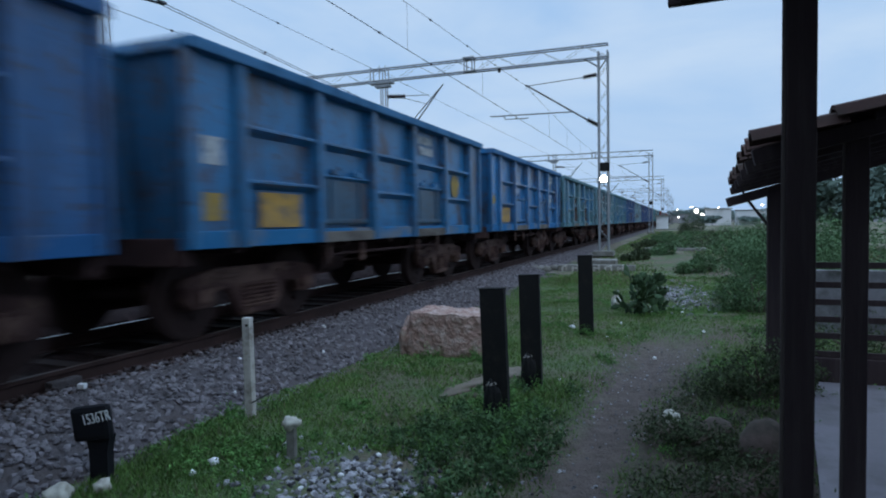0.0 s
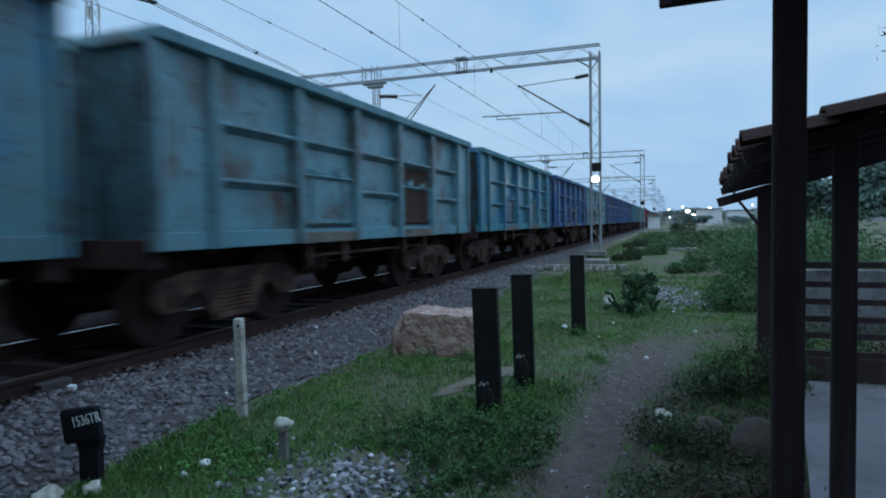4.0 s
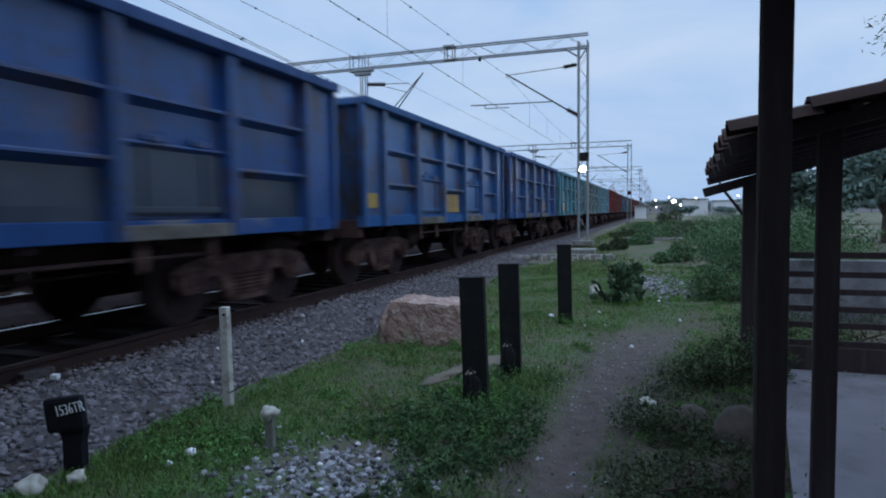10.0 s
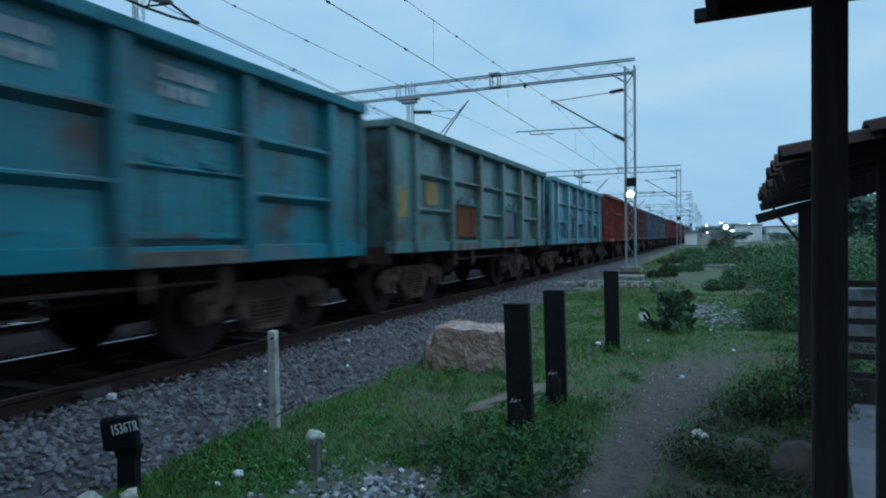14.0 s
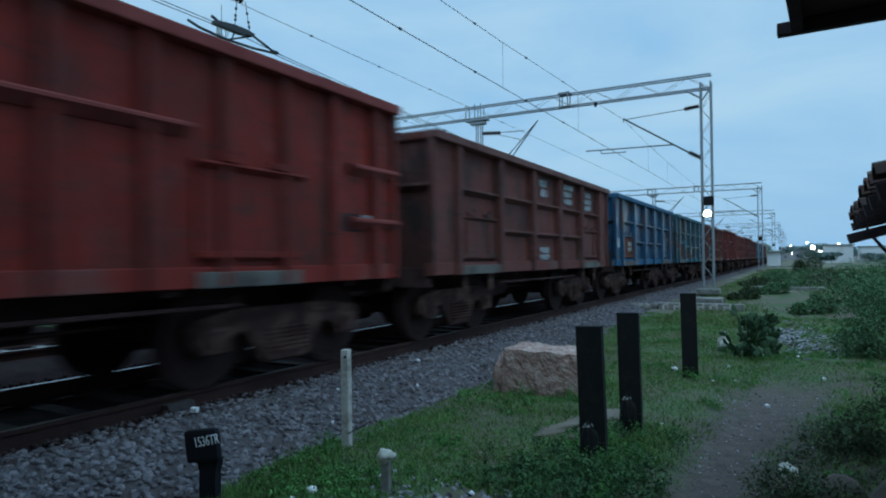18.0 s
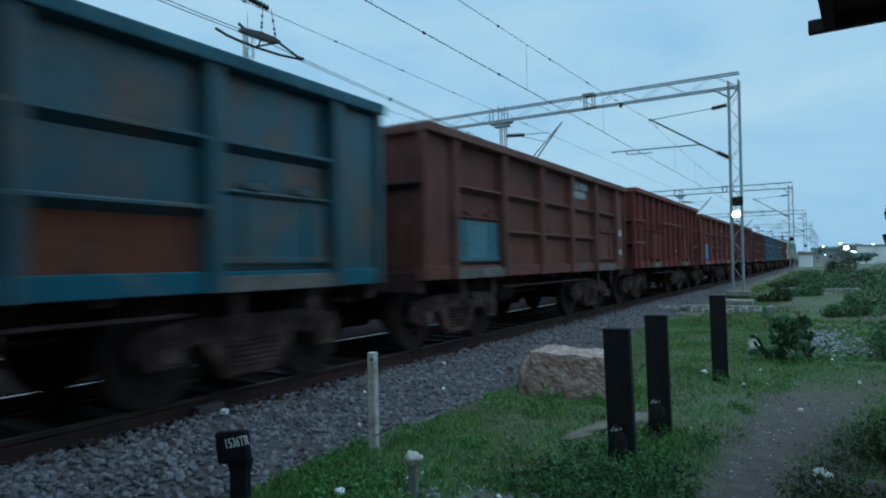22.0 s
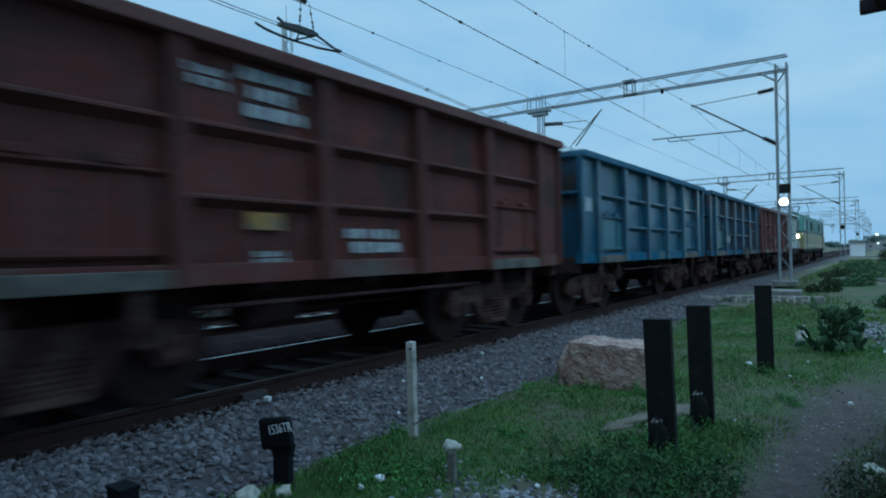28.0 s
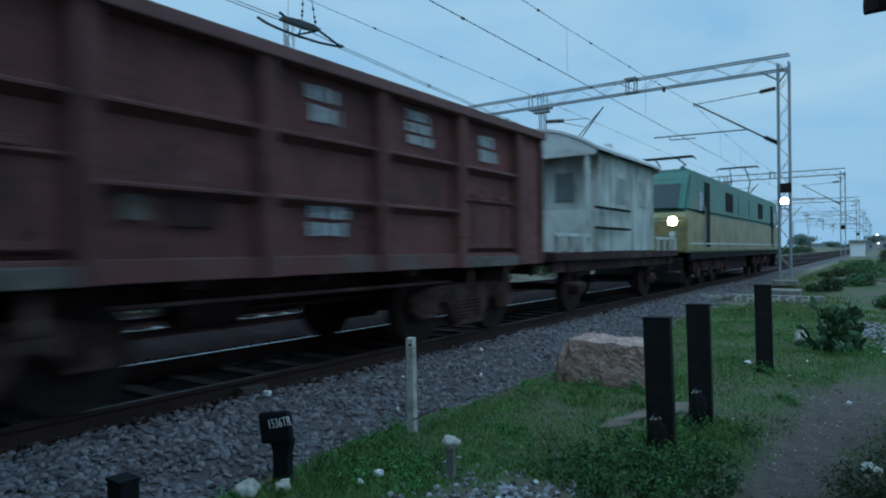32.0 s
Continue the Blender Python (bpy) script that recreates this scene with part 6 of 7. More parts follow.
bush("shrub", 6.12, 5.0, [(0, 0, 0.1, 0.26, 0.24, 0.13), (0.25, -0.2, 0.09, 0.24, 0.22, 0.12)], 1200, 0.018, LEAFDARK, "low dark weeds beside the path", seed=10)
bush("shrub", 6.3, 3.9, [(0, 0, 0.1, 0.3, 0.3, 0.14), (0.3, 0.3, 0.12, 0.25, 0.25, 0.15), (-0.2, -0.5, 0.08, 0.25, 0.25, 0.12)], 1200, 0.018, LEAFDARK, "low dark weeds beside the path", seed=11)
bush("round_bush", 6.9, 55.0, [(0, 0, 1.0, 0.8, 0.8, 0.85), (0.5, 0.2, 0.7, 0.7, 0.7, 0.7), (-0.5, 0.1, 0.6, 0.5, 0.5, 0.5)], 1100, 0.07, LEAFDARK, "rounded dark green bush by the line", seed=12)


for k, (x, y, r, h) in enumerate([(4.6, 24, 0.5, 0.28), (6.6, 19.5, 0.6, 0.35), (5.3, 27, 0.7, 0.3), (4.4, 33, 0.6, 0.25), (4.9, 47, 0.8, 0.35), (6.0, 30, 0.9, 0.35), (7.4, 33, 1.2, 0.5), (5.2, 38, 0.8, 0.3), (8.6, 28, 1.2, 0.6), (9.8, 36, 1.5, 0.7), (6.4, 45, 1.1, 0.4), (8.9, 48, 1.6, 0.7), (11.5, 44, 1.8, 0.9), (11.8, 31, 1.6, 0.9), (12.6, 60, 2.2, 1.1)]):
    bush("verge_scrub", x, y, [(0, 0, h * 0.5, r * 0.55, r * 0.5, h * 0.75), (r * 0.6, 0.4, h * 0.7, r * 0.45, r * 0.4, h * 0.9), (-r * 0.6, -0.3, h * 0.4, r * 0.4, r * 0.4, h * 0.55), (r * 0.1, 0.8, h * 0.8, r * 0.35, r * 0.35, h * 0.8)], 700, 0.05, LEAFMID if k % 3 else LEAFDARK,
         "low green scrub on the dry verge", "bush", "verge scrub", seed=60 + k)
bush("shrub", 8.0, 8.6, [(-0.6, 0, 0.15, 0.45, 0.35, 0.28), (0, 0, 0.18, 0.5, 0.4, 0.3), (0.7, 0.1, 0.15, 0.5, 0.35, 0.3), (1.3, 0, 0.16, 0.5, 0.4, 0.3), (1.9, 0, 0.15, 0.5, 0.4, 0.28)], 1300, 0.024, LEAFDARK, "dark weeds behind the slatted fence", seed=59)


def cactus():
    """Flat pads that grow out of one another's rims, upwards and outwards."""
    g = thing("prickly_pear", pose(5.56, 11.6, ground_z(5.56, 11.6) - 0.03), "dark green prickly pear cactus with flat pads", "cactus")
    bm0 = bmesh.new()
    bmesh.ops.create_uvsphere(bm0, u_segments=12, v_segments=8, radius=0.5)
    for v in bm0.verts:
        v.co = Vector((v.co.x * 0.58 * (1 + 0.35 * v.co.z), v.co.y * 0.14, v.co.z + 0.5))
    pad = mesh("pad", bm0, CACTUS, True)
    rng = random.Random(14)

    def grow(m, size, level):
        part("pad", pad, CACTUS, g, m @ Matrix.Diagonal((size, size, size, 1)))
        if level == 0:
            return
        for k in range(rng.choice((1, 2, 2))):
            tilt = rng.uniform(-58, 58)
            up = m @ pose(size * 0.3 * math.sin(math.radians(tilt)), 0, size * (0.62 + 0.3 * math.cos(math.radians(tilt))), rng.uniform(-22, 22), tilt, rng.uniform(-60, 60))
            if up.translation.z > 0.72 or abs(up.translation.x) > 0.40 or up.translation.z < 0.02:
                continue
            grow(up, size * rng.uniform(0.78, 1.0), level - 1)

    for k in range(13):
        a = rng.uniform(0, 6.28)
        r = 0.3 * rng.random() ** 0.5
        grow(pose(r * 1.15 * math.cos(a), r * 0.8 * math.sin(a), 0, rng.uniform(-22, 22), 45 * r * math.cos(a) / 0.3, rng.uniform(0, 360)), rng.uniform(0.19, 0.27), 4)


cactus()


def turf(name, n, area, high, material, label, seed, wide=0.012):
    """Grass and weeds: bent blades as one mesh."""
    rng = np.random.default_rng(seed)
    V = np.empty((n * 3, 3))
    made = 0
    while made < n:
        x, y = area(rng)
        if x is None:
            continue
        z = ground_z(x, y) - 0.01
        h = high * rng.uniform(0.35, 1.3) * (0.55 + 0.9 * max(0, noise.noise(Vector((x * 1.3, y * 1.3, 7)))) + 0.3)
        a = rng.uniform(0, 6.28)
        w = wide * rng.uniform(0.6, 1.5)
        lean = h * rng.uniform(0.2, 0.9)
        b = rng.uniform(0, 6.28)
        V[made * 3] = (x - w * math.cos(a), y - w * math.sin(a), z)
        V[made * 3 + 1] = (x + w * math.cos(a), y + w * math.sin(a), z)
        V[made * 3 + 2] = (x + lean * math.cos(b), y + lean * math.sin(b), z + h)
        made += 1
    tagged(new(name, from_arrays(name, V, np.arange(n * 3).reshape(-1, 3), material)), label, "grass", kind="stuff")


def grassy(rng):
    y = 2.4 + 16 * rng.random() ** 1.8
    x = rng.uniform(2.35, 8.5)
    away = abs(x - path_x(y)) / path_half(y) + 0.5 * noise.noise(Vector((x * 2.2, y * 2.2, 1)))
    if away < 0.55 + 0.9 * rng.random() and y < 9 + 3 * rng.random():
        return None, None
    u, v = (x - 4.4) * 0.945 - (y - 6.4) * 0.327, (x - 4.4) * 0.327 + (y - 6.4) * 0.945
    if (u / 0.22) ** 2 + (v / 0.75) ** 2 < 0.5 + 0.8 * rng.random():
        return None, None
    if (x - 4.25) ** 2 + (y - 3.62) ** 2 < 0.3 + 0.25 * noise.noise(Vector((x * 3, y * 3, 2))):
        return None, None
    if x > path_x(y) + path_half(y) and y < 6.6 and rng.random() < 0.8:
        return None, None
    if noise.noise(Vector((x * 0.9, y * 0.9, 5))) < rng.uniform(-0.7, 0.08) or x < 2.55 + 0.25 * noise.noise(Vector((0, y * 1.5, 9))):
        return None, None
    return x, y


turf("grass", 190000, grassy, 0.048, GRASS, "short green grass and ground weeds", 21, 0.0055)
turf("dry_grass", 12000, grassy, 0.055, DRYGRASS, "dull dry grass among the weeds", 22, 0.005)


def behind_grassy(rng):
    y, x = rng.uniform(-5, 2.5), rng.uniform(2.5, 5.0)
    if noise.noise(Vector((x * 0.9, y * 0.9, 5))) < rng.uniform(-0.7, 0.08):
        return None, None
    return x, y


turf("side_grass", 42000, behind_grassy, 0.042, GRASS, "short green grass beside the lane house", 25, 0.0055)


def weeds():
    """Low broad-leaved weeds in clumps."""
    rng = np.random.default_rng(31)
    V, F, c = [], [], 0
    feet = [(4.72, 5.0), (4.86, 4.95), (4.6, 4.75), (4.95, 4.7), (4.8, 6.12), (4.65, 5.7), (5.0, 5.3), (4.9, 9.3), (5.05, 4.4), (4.6, 4.3), (3.3, 7.3), (3.8, 7.35), (2.75, 4.4)]
    for x, y in feet:
        for k in range(5):
            r = rng.uniform(0.05, 0.11)
            v, f = leaves(rng, (x + rng.normal(0, 0.09), y + rng.normal(0, 0.07), ground_z(x, y) + r * 0.8), (r, r, r * 1.1), 110, 0.014, 0.7, 0.1)
            V.append(v)
            F.append(f + c)
            c += len(v)
    while len(V) < 560:
        x, y = grassy(rng)
        if x is None or noise.noise(Vector((x * 1.1, y * 1.1, 12))) < -0.05:
            continue
        r = rng.uniform(0.06, 0.2)
        v, f = leaves(rng, (x, y, ground_z(x, y) + 0.03), (r, r, r * 0.34), 100, 0.014, 0.8, 0.2)
        V.append(v)
        F.append(f + c)
        c += len(v)
    tagged(new("weeds", from_arrays("weeds", np.concatenate(V), np.concatenate(F), WEED)), "low green broad-leaved weeds in clumps", "weeds", kind="stuff")


weeds()


def tall_weeds():
    """Leafy weeds of a hand's height round the bollards."""
    rng = np.random.default_rng(35)
    V, F, c = [], [], 0
    while len(V) < 170:
        x, y = rng.normal(4.95, 0.35), rng.normal(4.5, 0.55)
        if abs(x - path_x(y)) < path_half(y) * 0.9 or y < 2.9 or (x - 4.25) ** 2 + (y - 3.62) ** 2 < 0.2:
            continue
        r = rng.uniform(0.05, 0.12)
        v, f = leaves(rng, (x, y, ground_z(x, y) + r * 0.8), (r, r, r * 1.1), 90, 0.017, 0.7, 0.1)
        V.append(v)
        F.append(f + c)
        c += len(v)
    tagged(new("tall_weeds", from_arrays("tall_weeds", np.concatenate(V), np.concatenate(F), LEAFTALL)), "dark green leafy weeds round the bollards", "weeds", kind="stuff")


tall_weeds()


def dark_weeds():
    """Dark trampled weeds and litter between the path and the shelter."""
    rng = np.random.default_rng(32)
    V, F, c = [], [], 0
    while len(V) < 150:
        y = rng.uniform(2.6, 7.2)
        x = path_x(y) + path_half(y) + 0.05 + rng.random() * 1.1
        if x > 6.75 + 0.1 * (y - 3):
            continue
        r = rng.uniform(0.06, 0.2)
        v, f = leaves(rng, (x, y, ground_z(x, y) + 0.03), (r, r, r * 0.5), 90, 0.015, 0.6, 0.2)
        V.append(v)
        F.append(f + c)
        c += len(v)
    tagged(new("dark_weeds", from_arrays("dark_weeds", np.concatenate(V), np.concatenate(F), LEAFDARK)), "dark trampled weeds beside the path", "weeds", kind="stuff")


dark_weeds()


def far_grassy(rng):
    y = 16 + 60 * rng.random() ** 1.5
    x = rng.uniform(3.2, 14)
    if noise.noise(Vector((x * 0.25, y * 0.12, 5))) < rng.uniform(-0.5, 0.12):
        return None, None
    return x, y


turf("rough_grass", 52000, far_grassy, 0.085, GRASS, "rough green grass on the far verge", 23, 0.014)
turf("dry_verge_grass", 36000, far_grassy, 0.09, DRYGRASS, "dull dry grass on the far verge", 24, 0.012)

# ---- shelters at the lane ----
def timber_post(name, x, y, low, high, wide, deep, label, turn=0):
    g = thing(name, pose(x, y, 0, 0, 0, turn), label, "post", "shelter posts")
    part("shaft", box(bmesh.new(), 0, 0, (low + high) / 2, wide, deep, high - low, 0.006), WOOD, g)
    part("edge_batten", box(bmesh.new(), -wide / 2 - 0.006, -deep * 0.2, (low + high) / 2, 0.012, deep * 0.5, high - low, 0.003), WOODEDGE, g)
    return g


timber_post("porch_post", 6.545, 2.40, -0.4, 2.17, 0.082, 0.08, "dark weathered timber post of the porch", -10)
timber_post("shelter_post", 6.90, 3.33, -0.4, 1.72, 0.085, 0.08, "dark slim timber post of the tiled shelter", -10)
timber_post("shelter_post", 7.03, 6.95, -0.4, 1.56, 0.11, 0.10, "dark timber corner post of the tiled shelter", -5)


def porch_roof():
    """The porch roof over the viewer: sheets on a frame; its corner shows overhead."""
    g = thing("porch_roof", pose(6.20, 2.95, 2.20, 0, 0, -2.5), "dark rusted sheet roof of the porch", "roof")
    n = 9
    for k in range(n):
        bm = bmesh.new()
        slab(bm, [(0, 0), (0, -4.2), (0.43, -4.2), (0.43, 0)], 2, 0.0, 0.025)
        part("roof_sheet", bm, SHEETROOF, g, pose(k * 0.44, 0, 0.012 * (k % 2), 0, 0, 0))
    part("fascia", box(bmesh.new(), 1.9, -0.02, -0.03, 3.9, 0.04, 0.05, 0.005), WOOD, g)
    part("edge_beam", box(bmesh.new(), 0.02, -2.1, -0.03, 0.04, 4.1, 0.05, 0.005), WOOD, g)


porch_roof()


def tiled_roof():
    """A low lean-to roof of clay tiles that rises away from the line."""
    slope = math.atan2(0.115, 0.49)
    g = thing("tiled_roof", pose(6.585, 3.25, 1.605, 0, -math.degrees(slope), -2.3), "low lean-to shelter roof of dark weathered clay tiles", "roof")
    bm = bmesh.new()
    rng = random.Random(3)
    prof = [(-0.10, 0.0), (-0.07, 0.045), (0.0, 0.06), (0.07, 0.045), (0.10, 0.0), (0.085, -0.004), (0.06, 0.03), (0.0, 0.043), (-0.06, 0.03), (-0.085, -0.004)]
    slab(bm, [(y, z) for y, z in prof], 0, -0.02, 0.34)
    tile = mesh("tile", bm, TILE)
    for i in range(9):
        for j in range(19):
            part("tile", tile, TILE, g, pose(-0.06 + i * 0.28 + rng.uniform(-0.03, 0.03), 0.02 + j * 0.2, 0.02 + rng.uniform(0, 0.02), rng.uniform(-4, 4), 4 + rng.uniform(-2, 2), rng.uniform(-4, 4)))
    for j in range(7):
        part("rafter", box(bmesh.new(), 1.2, 0.05 + j * 0.61, -0.03, 2.6, 0.06, 0.07, 0.006), WOOD, g)
    for i in range(8):
        part("batten", box(bmesh.new(), 0.06 + i * 0.33, 1.85, 0.006, 0.05, 3.75, 0.03, 0.004), WOOD, g)


tiled_roof()


def shelter_frame():
    g = thing("shelter_beam", pose(6.66, 6.95, 1.455, 0, -15.5, 0), "dark sloping timber beam on the shelter posts", "beam")
    part("beam", box(bmesh.new(), 1.2, 0, 0, 2.5, 0.07, 0.09, 0.008), WOOD, g)
    bm = bmesh.new()
    tube(bm, (0.12, -0.03, 0.02), (0.11, -0.02, 0.14), 0.012, n=6)
    tube(bm, (0.11, -0.02, 0.14), (0.2, -0.02, 0.19), 0.012, n=6)
    part("hook", bm, WIRE, g)
    part("hanging_pole", tube(bmesh.new(), (0.13, -0.02, -0.02), (0.44, -0.02, -0.85), 0.014, n=6), WOOD, g)


shelter_frame()


FENCE_Z = (0.82, 0.63, 0.46, 0.29, 0.13, -0.05)


def slat_fence():
    g = thing("slatted_fence", pose(7.12, 7.2, 0), "dark timber slat fence on a low kerb behind the cement floor", "fence")
    for z in FENCE_Z:
        part("slat", box(bmesh.new(), 1.25, 0, z, 2.5, 0.03, 0.06, 0.006), WOOD, g)
    for x in (0.02, 1.25, 2.45):
        part("fence_post", box(bmesh.new(), x, 0.04, 0.25, 0.07, 0.06, 1.25, 0.006), WOOD, g)
    part("kerb", box(bmesh.new(), 1.25, 0, -0.235, 2.5, 0.12, 0.31, 0.012), WOOD, g)


slat_fence()
solid("cement_floor", slab(bmesh.new(), [(6.66, 2.2), (6.95, 4.3), (7.36, 7.12), (10.4, 7.12), (10.4, 2.2)], 2, GROUND - 0.1, GROUND + 0.05), SLAB, "smooth lavender-grey cement floor of the shelter", "floor", kind="structure")
CONCRETEDARK = shader("damp_plaster", (0.20, 0.195, 0.21), 0.9, vary=0.35, scale=2, dirt=(0.06, 0.06, 0.055), dirt_at=0.52, dirt_scale=1.5)
solid("low_wall", box(bmesh.new(), 9.2, 9.9, 0.10, 3.6, 0.15, 0.95, 0.01), CONCRETEDARK, "low grey plastered wall behind the fence", "wall", kind="structure")

# ---- distance ----
def house(name, x, y, w, d, h, material, label, lamp=None):
    g = thing(name, pose(x, y, -0.2), label, "house", "far houses")
    part("wall", box(bmesh.new(), 0, 0, h / 2, w, d, h, 0.02), material, g)
    part("roof", box(bmesh.new(), 0, 0, h + 0.1, w + 0.5, d + 0.5, 0.2, 0.03), CONCRETE, g)
    for k in range(int(w / 4)):
        part("window", box(bmesh.new(), -w / 2 + 1.6 + k * 3.4, -d / 2 - 0.01, h * 0.5, 0.8, 0.06, 0.9), DARKGLASS, g)
    if lamp:
        part("wall_lamp", rough_stone(1, 0.9, 0.9, 0.9, 2, 0.1), FARLAMP, g, pose(lamp, -d / 2 - 0.4, h * 0.9), "bright lit lamp")


house("relay_hut", 3.3, 104, 1.7, 1.7, 2.0, WHITE, "small white relay hut beside the line")
house("far_house", 13.5, 150, 5, 5, 3.6, WALLPALE, "pale low house among trees with a lit lamp", -4.4)
house("far_house", 19.5, 152, 4.5, 5, 3.2, WHITE, "white low house with a flat roof among trees")
house("far_house", 26, 150, 6, 5, 3.4, WALLPALE, "pale low house among trees")
house("far_house", 15, 205, 7, 6, 2.8, WALLGREY, "grey low house among trees with a lit lamp", -3)
house("far_house", 27, 190, 8, 6, 3.2, WALLPALE, "pale low house among trees with a lit lamp", 2)
house("far_house", 45, 190, 8, 7, 3.6, WALLGREY, "grey two-storey house among trees with a lit lamp", -2)


for k, (x, y) in enumerate([(-6, 330), (6, 300), (12, 260), (22, 280), (-22, 350), (62, 200), (75, 230), (34, 240)]):
    house("far_house", x, y, 8 + 3 * (k % 3), 7, 2.2 + 0.6 * (k % 3), WALLGREY, "grey low house in the distance with a lit lamp", -3 + 2 * (k % 4))
for k, (x, y) in enumerate([(9, 215), (18, 236), (4.5, 262), (28, 205), (41, 228), (55, 260)]):
    g = thing("street_lamp", pose(x, y, -0.3), "far street lamp with a lit white head", "street lamp", "far street lamps")
    part("pole", tube(bmesh.new(), (0, 0, 0), (0, 0, 5.5), 0.07, 0.05, n=8), GALV, g)
    part("head", rough_stone(3, 0.6, 0.6, 0.35), FARLAMP, g, pose(0, -0.3, 5.5), "bright lit lamp")


def shed_far():
    g = thing("lane_shed", pose(15.5, 22.0, -0.3, 0, 0, -14), "low shed with a pale blue-grey sheet roof by the lane", "shed")
    part("wall", box(bmesh.new(), 0, 0, 0.8, 4.0, 3.0, 1.6), WALLGREY, g)
    bm = slab(bmesh.new(), [(-2.4, 1.55), (0, 2.4), (2.4, 1.55), (2.4, 1.62), (0, 2.47), (-2.4, 1.62)], 1, -2.0, 2.0)
    part("roof", bm, BLUESHEET, g)
    part("pole", tube(bmesh.new(), (-1.2, -2.4, 0), (-1.2, -2.4, 3.2), 0.05, n=8), WOOD, g)


shed_far()


def telecom_tower():
    """A slim lattice tower with aerial panels, far beyond the tracks."""
    g = thing("telecom_tower", pose(-70.6, 67.2, 0.5), "pale slim telecom tower with aerial panels beyond the tracks", "tower")
    half = lambda z: 1.3 - 0.9 * z / 38
    for sx in (-1, 1):
        for sy in (-1, 1):
            part("leg", tube(bmesh.new(), (sx * half(0), sy * half(0), 0), (sx * half(38), sy * half(38), 38), 0.09, 0.06, n=6), GALV, g)
    for k in range(19):
        z, u = 2.0 * k, 2.0 * (k + 1)
        for sx in (-1, 1):
            part("brace", tube(bmesh.new(), (sx * half(z), -half(z), z), (-sx * half(u), -half(u), u), 0.04, n=4), GALV, g)
            part("brace", tube(bmesh.new(), (half(z), sx * half(z), z), (half(u), -sx * half(u), u), 0.04, n=4), GALV, g)
    for z in (31.5, 34.2, 36.6):
        for a in (0, 120, 240):
            m = pose(0, 0, z, 0, 0, a + 40) @ pose(0.95, 0, 0)
            part("aerial_panel", box(bmesh.new(), 0, 0, 0, 0.16, 0.34, 2.0, 0.04), VANROOF, g, m)
    part("lightning_rod", tube(bmesh.new(), (0, 0, 37.5), (0, 0, 40.5), 0.05, n=6), GALV, g)


telecom_tower()


def tree(x, y, h, r, n, size, material, label, seed, z=-0.3):
    rng = np.random.default_rng(seed)
    g = thing("tree", pose(x, y, z), label, "tree", "trees")
    bm = bmesh.new()
    tube(bm, (0, 0, 0), (0.05 * h * 0.2, 0, h * 0.45), 0.035 * h, 0.02 * h, n=8)
    V, F, c = [], [], 0
    for k in range(11):
        a, q = rng.uniform(0, 6.28), rng.uniform(0.15, 1)
        p = (r * q * math.cos(a) * 0.75, r * q * math.sin(a) * 0.75, h * rng.uniform(0.5, 0.92))
        tube(bm, (0, 0, h * rng.uniform(0.3, 0.45)), p, 0.012 * h, 0.003 * h, n=5)
        v, f = leaves(rng, p, (r * 0.45, r * 0.45, h * 0.16), n, size, 0.8, 0.3)
        V.append(v)
        F.append(f + c)
        c += len(v)
    part("trunk", bm, BARK, g)
    part("crown", from_arrays("crown", np.concatenate(V), np.concatenate(F), material), material, g)


for k, (x, y, h, r) in enumerate([(16, 165, 8, 5), (21, 178, 7, 5), (11, 175, 6, 4), (26, 168, 6, 5), (32, 176, 7, 5), (12, 140, 5, 3.5), (20, 150, 5, 4), (52, 168, 8, 6), (64, 172, 8, 6), (38, 170, 8, 6), (58, 180, 10, 7), (70, 160, 9, 7), (46, 120, 7, 5), (30, 110, 6, 4.5), (85, 190, 11, 9), (24, 60, 6, 4), (33, 70, 8, 5), (29, 46, 6.5, 4.2), (40, 60, 8, 6), (17.5, 25, 4.2, 2.6), (20.5, 28, 5, 3), (14.5, 29, 3.8, 2.4), (13, 34, 3.6, 2.4)]):
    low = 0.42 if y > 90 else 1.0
    # trees beyond 90 m take the haze-paled leaf colour
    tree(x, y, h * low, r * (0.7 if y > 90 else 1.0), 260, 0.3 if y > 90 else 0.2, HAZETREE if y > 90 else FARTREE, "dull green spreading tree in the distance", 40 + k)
for k in range(16):
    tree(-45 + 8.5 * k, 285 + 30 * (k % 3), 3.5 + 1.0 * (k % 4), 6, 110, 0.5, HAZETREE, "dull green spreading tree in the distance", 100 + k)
# two trees out of view, added to hold skylight off the nearest wagon
tree(3.9, -3.2, 7.5, 3.2, 420, 0.16, LEAFDARK, "unseen broad dark tree added to shade the near train", 140)
tree(2.9, -8.5, 8.5, 3.6, 320, 0.18, LEAFDARK, "unseen broad dark tree added to shade the near train", 141)
for k in range(14):
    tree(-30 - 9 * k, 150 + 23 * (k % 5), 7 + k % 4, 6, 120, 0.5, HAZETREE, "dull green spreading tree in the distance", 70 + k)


def viewer_house():
    """An unseen house added behind the porch, tall to keep skylight off the near train."""
    g = thing("unseen_house", pose(0, 0, GROUND), "unseen grey plastered house added behind the porch", "house")
    part("wall", box(bmesh.new(), 8.2, -4.6, 3.9, 7.4, 6.6, 8.2, 0.02), WALLGREY, g)
    part("roof", box(bmesh.new(), 8.2, -4.6, 8.1, 8.2, 7.2, 0.25, 0.03), CONCRETE, g)
    part("door", box(bmesh.new(), 6.6, -1.28, 1.02, 0.9, 0.06, 2.04, 0.01), WOOD, g)


viewer_house()


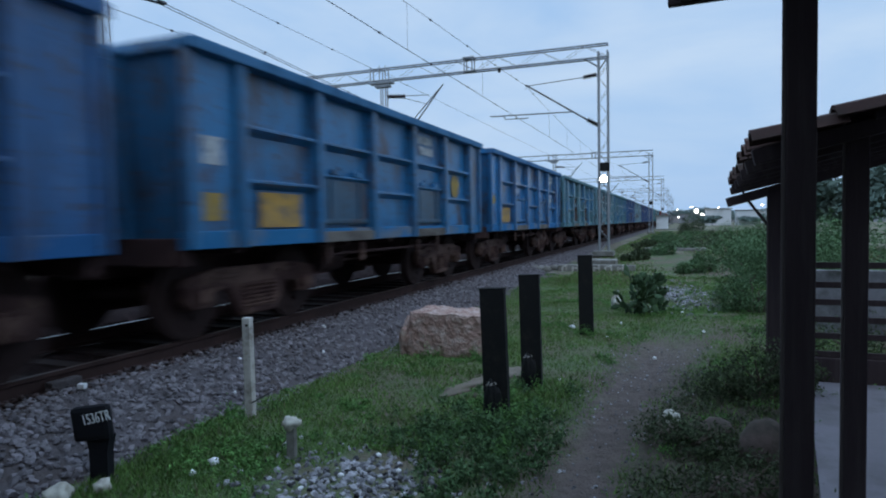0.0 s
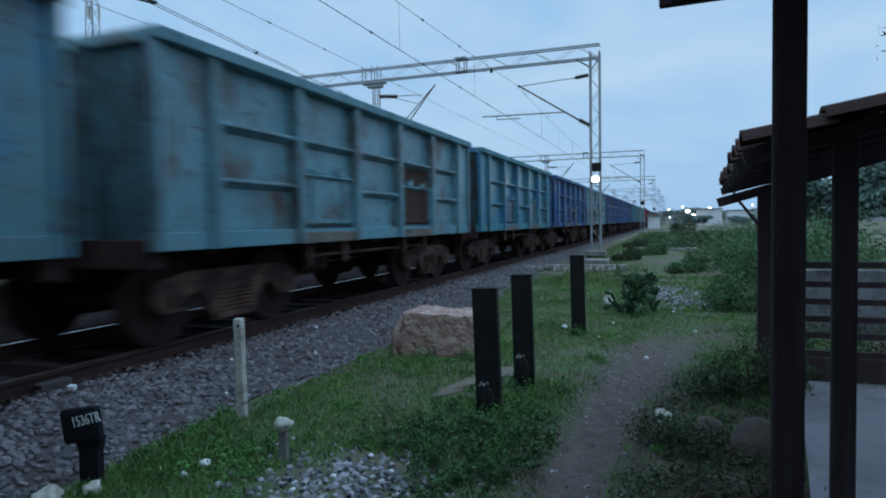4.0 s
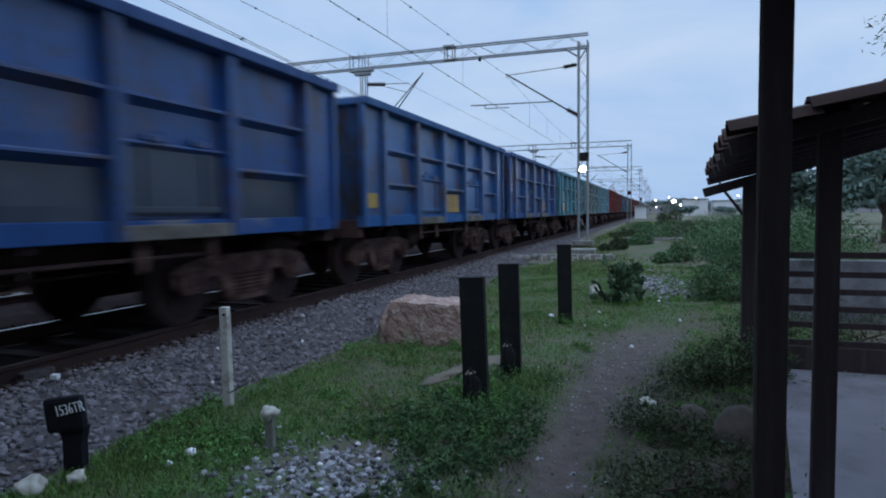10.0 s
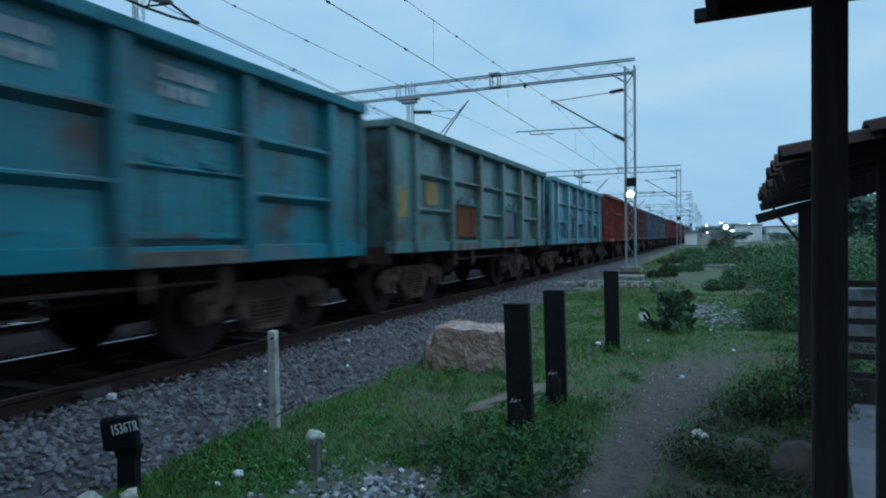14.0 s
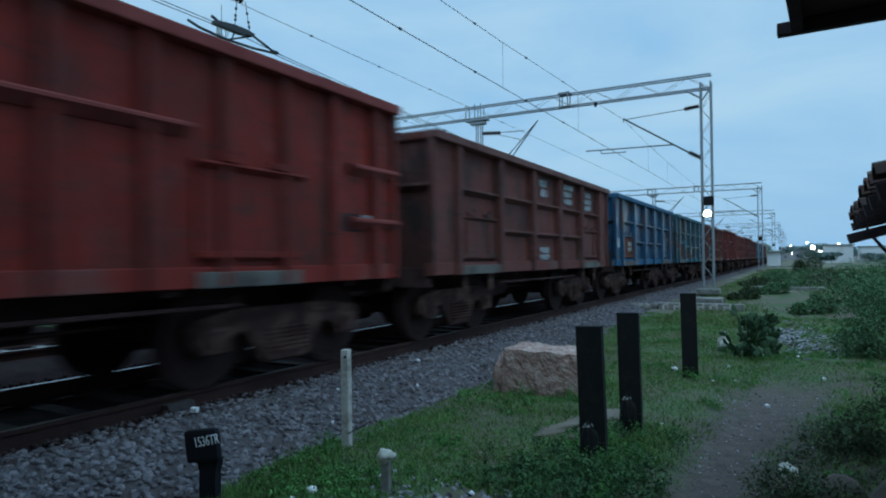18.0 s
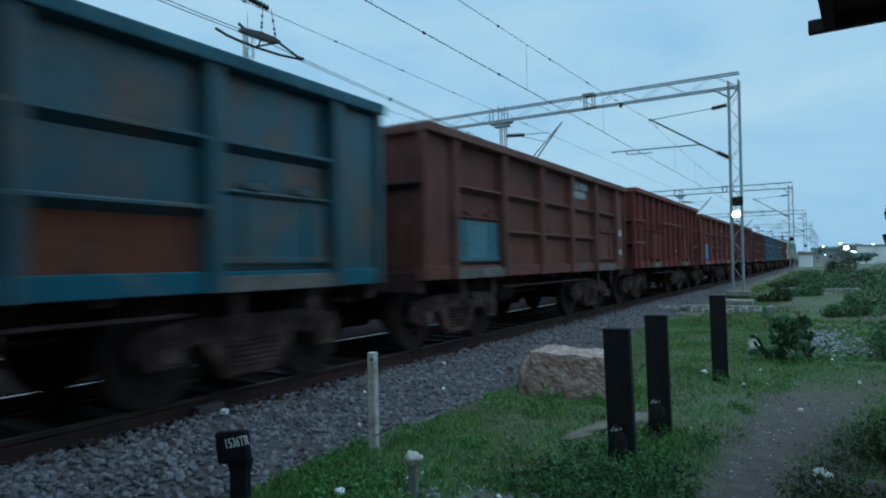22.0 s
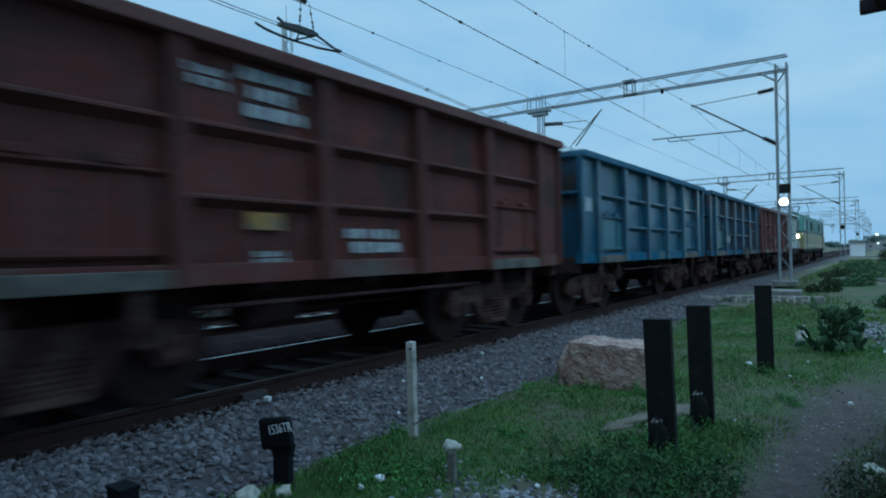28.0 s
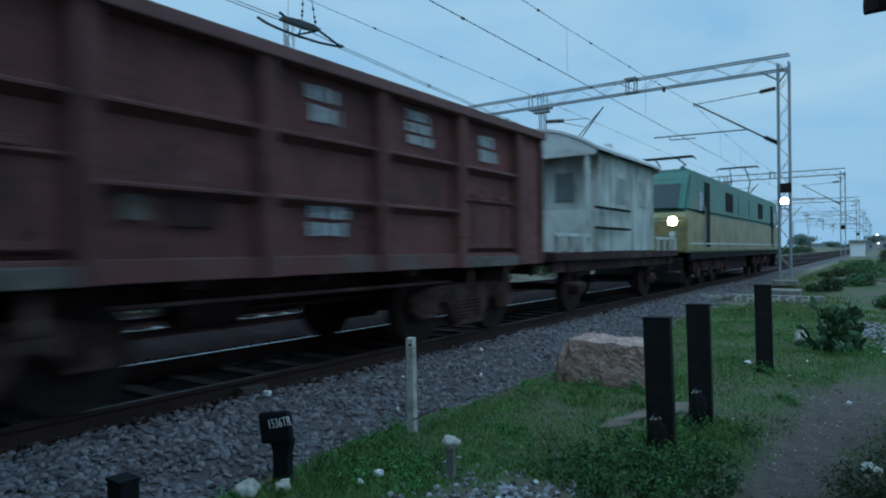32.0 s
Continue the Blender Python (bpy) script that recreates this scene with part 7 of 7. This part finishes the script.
def concrete_slabs():
    """Cable troughs and a stone edging with painted marks near the mast."""
    g = thing("painted_stone_edging", pose(3.75, 19.6, ground_z(3.75, 19.6), 0, 0, 3), "low concrete edging with whitewashed marks by the mast", "edging")
    part("kerb", box(bmesh.new(), 0.0, 0.16, 0.06, 2.3, 0.26, 0.28, 0.03), CONCRETE, g)
    rng = random.Random(9)
    for k, (x, w) in enumerate([(-0.95, 0.16), (-0.62, 0.22), (-0.3, 0.22), (0.02, 0.2), (0.36, 0.24), (0.72, 0.22)]):
        for q in (-1, 1):
            part("painted_mark", box(bmesh.new(), x + q * w * 0.36, 0.025, 0.08 + 0.03 * q, 0.06, 0.014, 0.18, 0.005), PALEPOST, g, None)
        part("painted_mark", box(bmesh.new(), x, 0.022, 0.15 - 0.05 * (k % 2), w * 0.5, 0.014, 0.05, 0.005), PALEPOST, g)
    for k in range(5):
        part("stone", rough_stone(60 + k, 0.36, 0.28, 0.26), CONCRETE, g, pose(-1.9 + 0.2 * k, rng.uniform(0, 0.6), 0.04, 0, 0, rng.uniform(0, 90)), smooth=True)
    solid("concrete_slab", box(bmesh.new(), 3.75, 21.6, ground_z(3.75, 21.6) + 0.12, 0.85, 0.8, 0.2, 0.03), CONCRETE, "pale concrete slab raised at the mast foot", "slab", "verge slabs")
    for x, y, w, d in ((5.9, 30, 2.6, 0.7), (5.5, 92, 4.0, 2.0)):
        solid("concrete_slab", box(bmesh.new(), x, y, ground_z(x, y) + 0.05, w, d, 0.16, 0.02), CONCRETE, "weathered concrete slab lying in the verge", "slab", "verge slabs")


concrete_slabs()


def scrub_belt():
    """Unbroken scrub beyond the second track, added to darken the gaps between the wheels."""
    rng = np.random.default_rng(77)
    V, F, c = [], [], 0
    for k in range(230):
        p = (rng.uniform(-11.0, -9.0), -12 + 0.85 * k + rng.uniform(-0.6, 0.6), rng.uniform(0.0, 0.6))
        v, f = leaves(rng, p, (1.3, 1.3, rng.uniform(0.7, 1.1)), 260, 0.14, 0.7, 0.3)
        v[:, 2] = np.maximum(v[:, 2], -0.5)
        V.append(v)
        F.append(f + c)
        c += len(v)
    tagged(new("scrub", from_arrays("scrub", np.concatenate(V), np.concatenate(F), LEAFDARK)), "dark scrub added beyond the second track", "scrub", kind="stuff")


scrub_belt()


def twig_tree():
    """A feathery tree whose drooping twig tips hang beside the shelter."""
    g = thing("feathery_tree", pose(9.62, 8.2, GROUND), "feathery tree with drooping twigs behind the shelter", "tree")
    bm = bmesh.new()
    tube(bm, (0, 0, 0), (0.2, 0, 3.2), 0.09, 0.05, n=8)
    rng = np.random.default_rng(8)
    V, F, c = [], [], 0
    for k in range(22):
        a = rng.uniform(0, 6.28)
        e = Vector((0.2 + 1.35 * math.cos(a) * rng.uniform(0.5, 1), 1.35 * math.sin(a) * rng.uniform(0.5, 1), rng.uniform(2.9, 4.2)))
        tube(bm, (0.15, 0, 2.6), e, 0.025, 0.006, n=5)
        v, f = leaves(rng, e, (0.4, 0.4, 0.3), 160, 0.05, 0.35, 0.2)
        V.append(v)
        F.append(f + c)
        c += len(v)
    part("trunk", bm, BARK, g)
    part("crown", from_arrays("crown", np.concatenate(V), np.concatenate(F), LEAFMID), LEAFMID, g)


twig_tree()


# ---- what moves ----
def train_way(t):
    """How far the train has come at t seconds, in metres."""
    drift = np.interp(t, [0, 2, 5, 8, 12, 15, 18, 21, 23, 25, 27, 30, 32], [0.15, 0.1, -0.05, -0.13, -0.25, -0.25, 0.0, 0.15, 0.02, 0.1, 0.05, -0.15, -0.27])
    return WAY0 + WAY1 * t + WAY2 * t * t + float(drift)


def motions():
    times = [float(t) for t in range(33)]
    for ob, k in TRAIN:
        y0 = 9.0 + PITCH * k - BODY / 2
        if k == 25:
            y0 = VAN_Y
        if k == 26:
            y0 = LOCO_Y
        walk(ob, [(t, pose(0, y0 - train_way(t), 0)) for t in times])
    steps = [k / 15 for k in range(481)]
    turns = [math.degrees(train_way(t) / 0.5) for t in steps]
    for ob, y, z, r in WHEELSETS:
        walk(ob, [(t, pose(0, y, z, a)) for t, a in zip(steps, turns)])


motions()
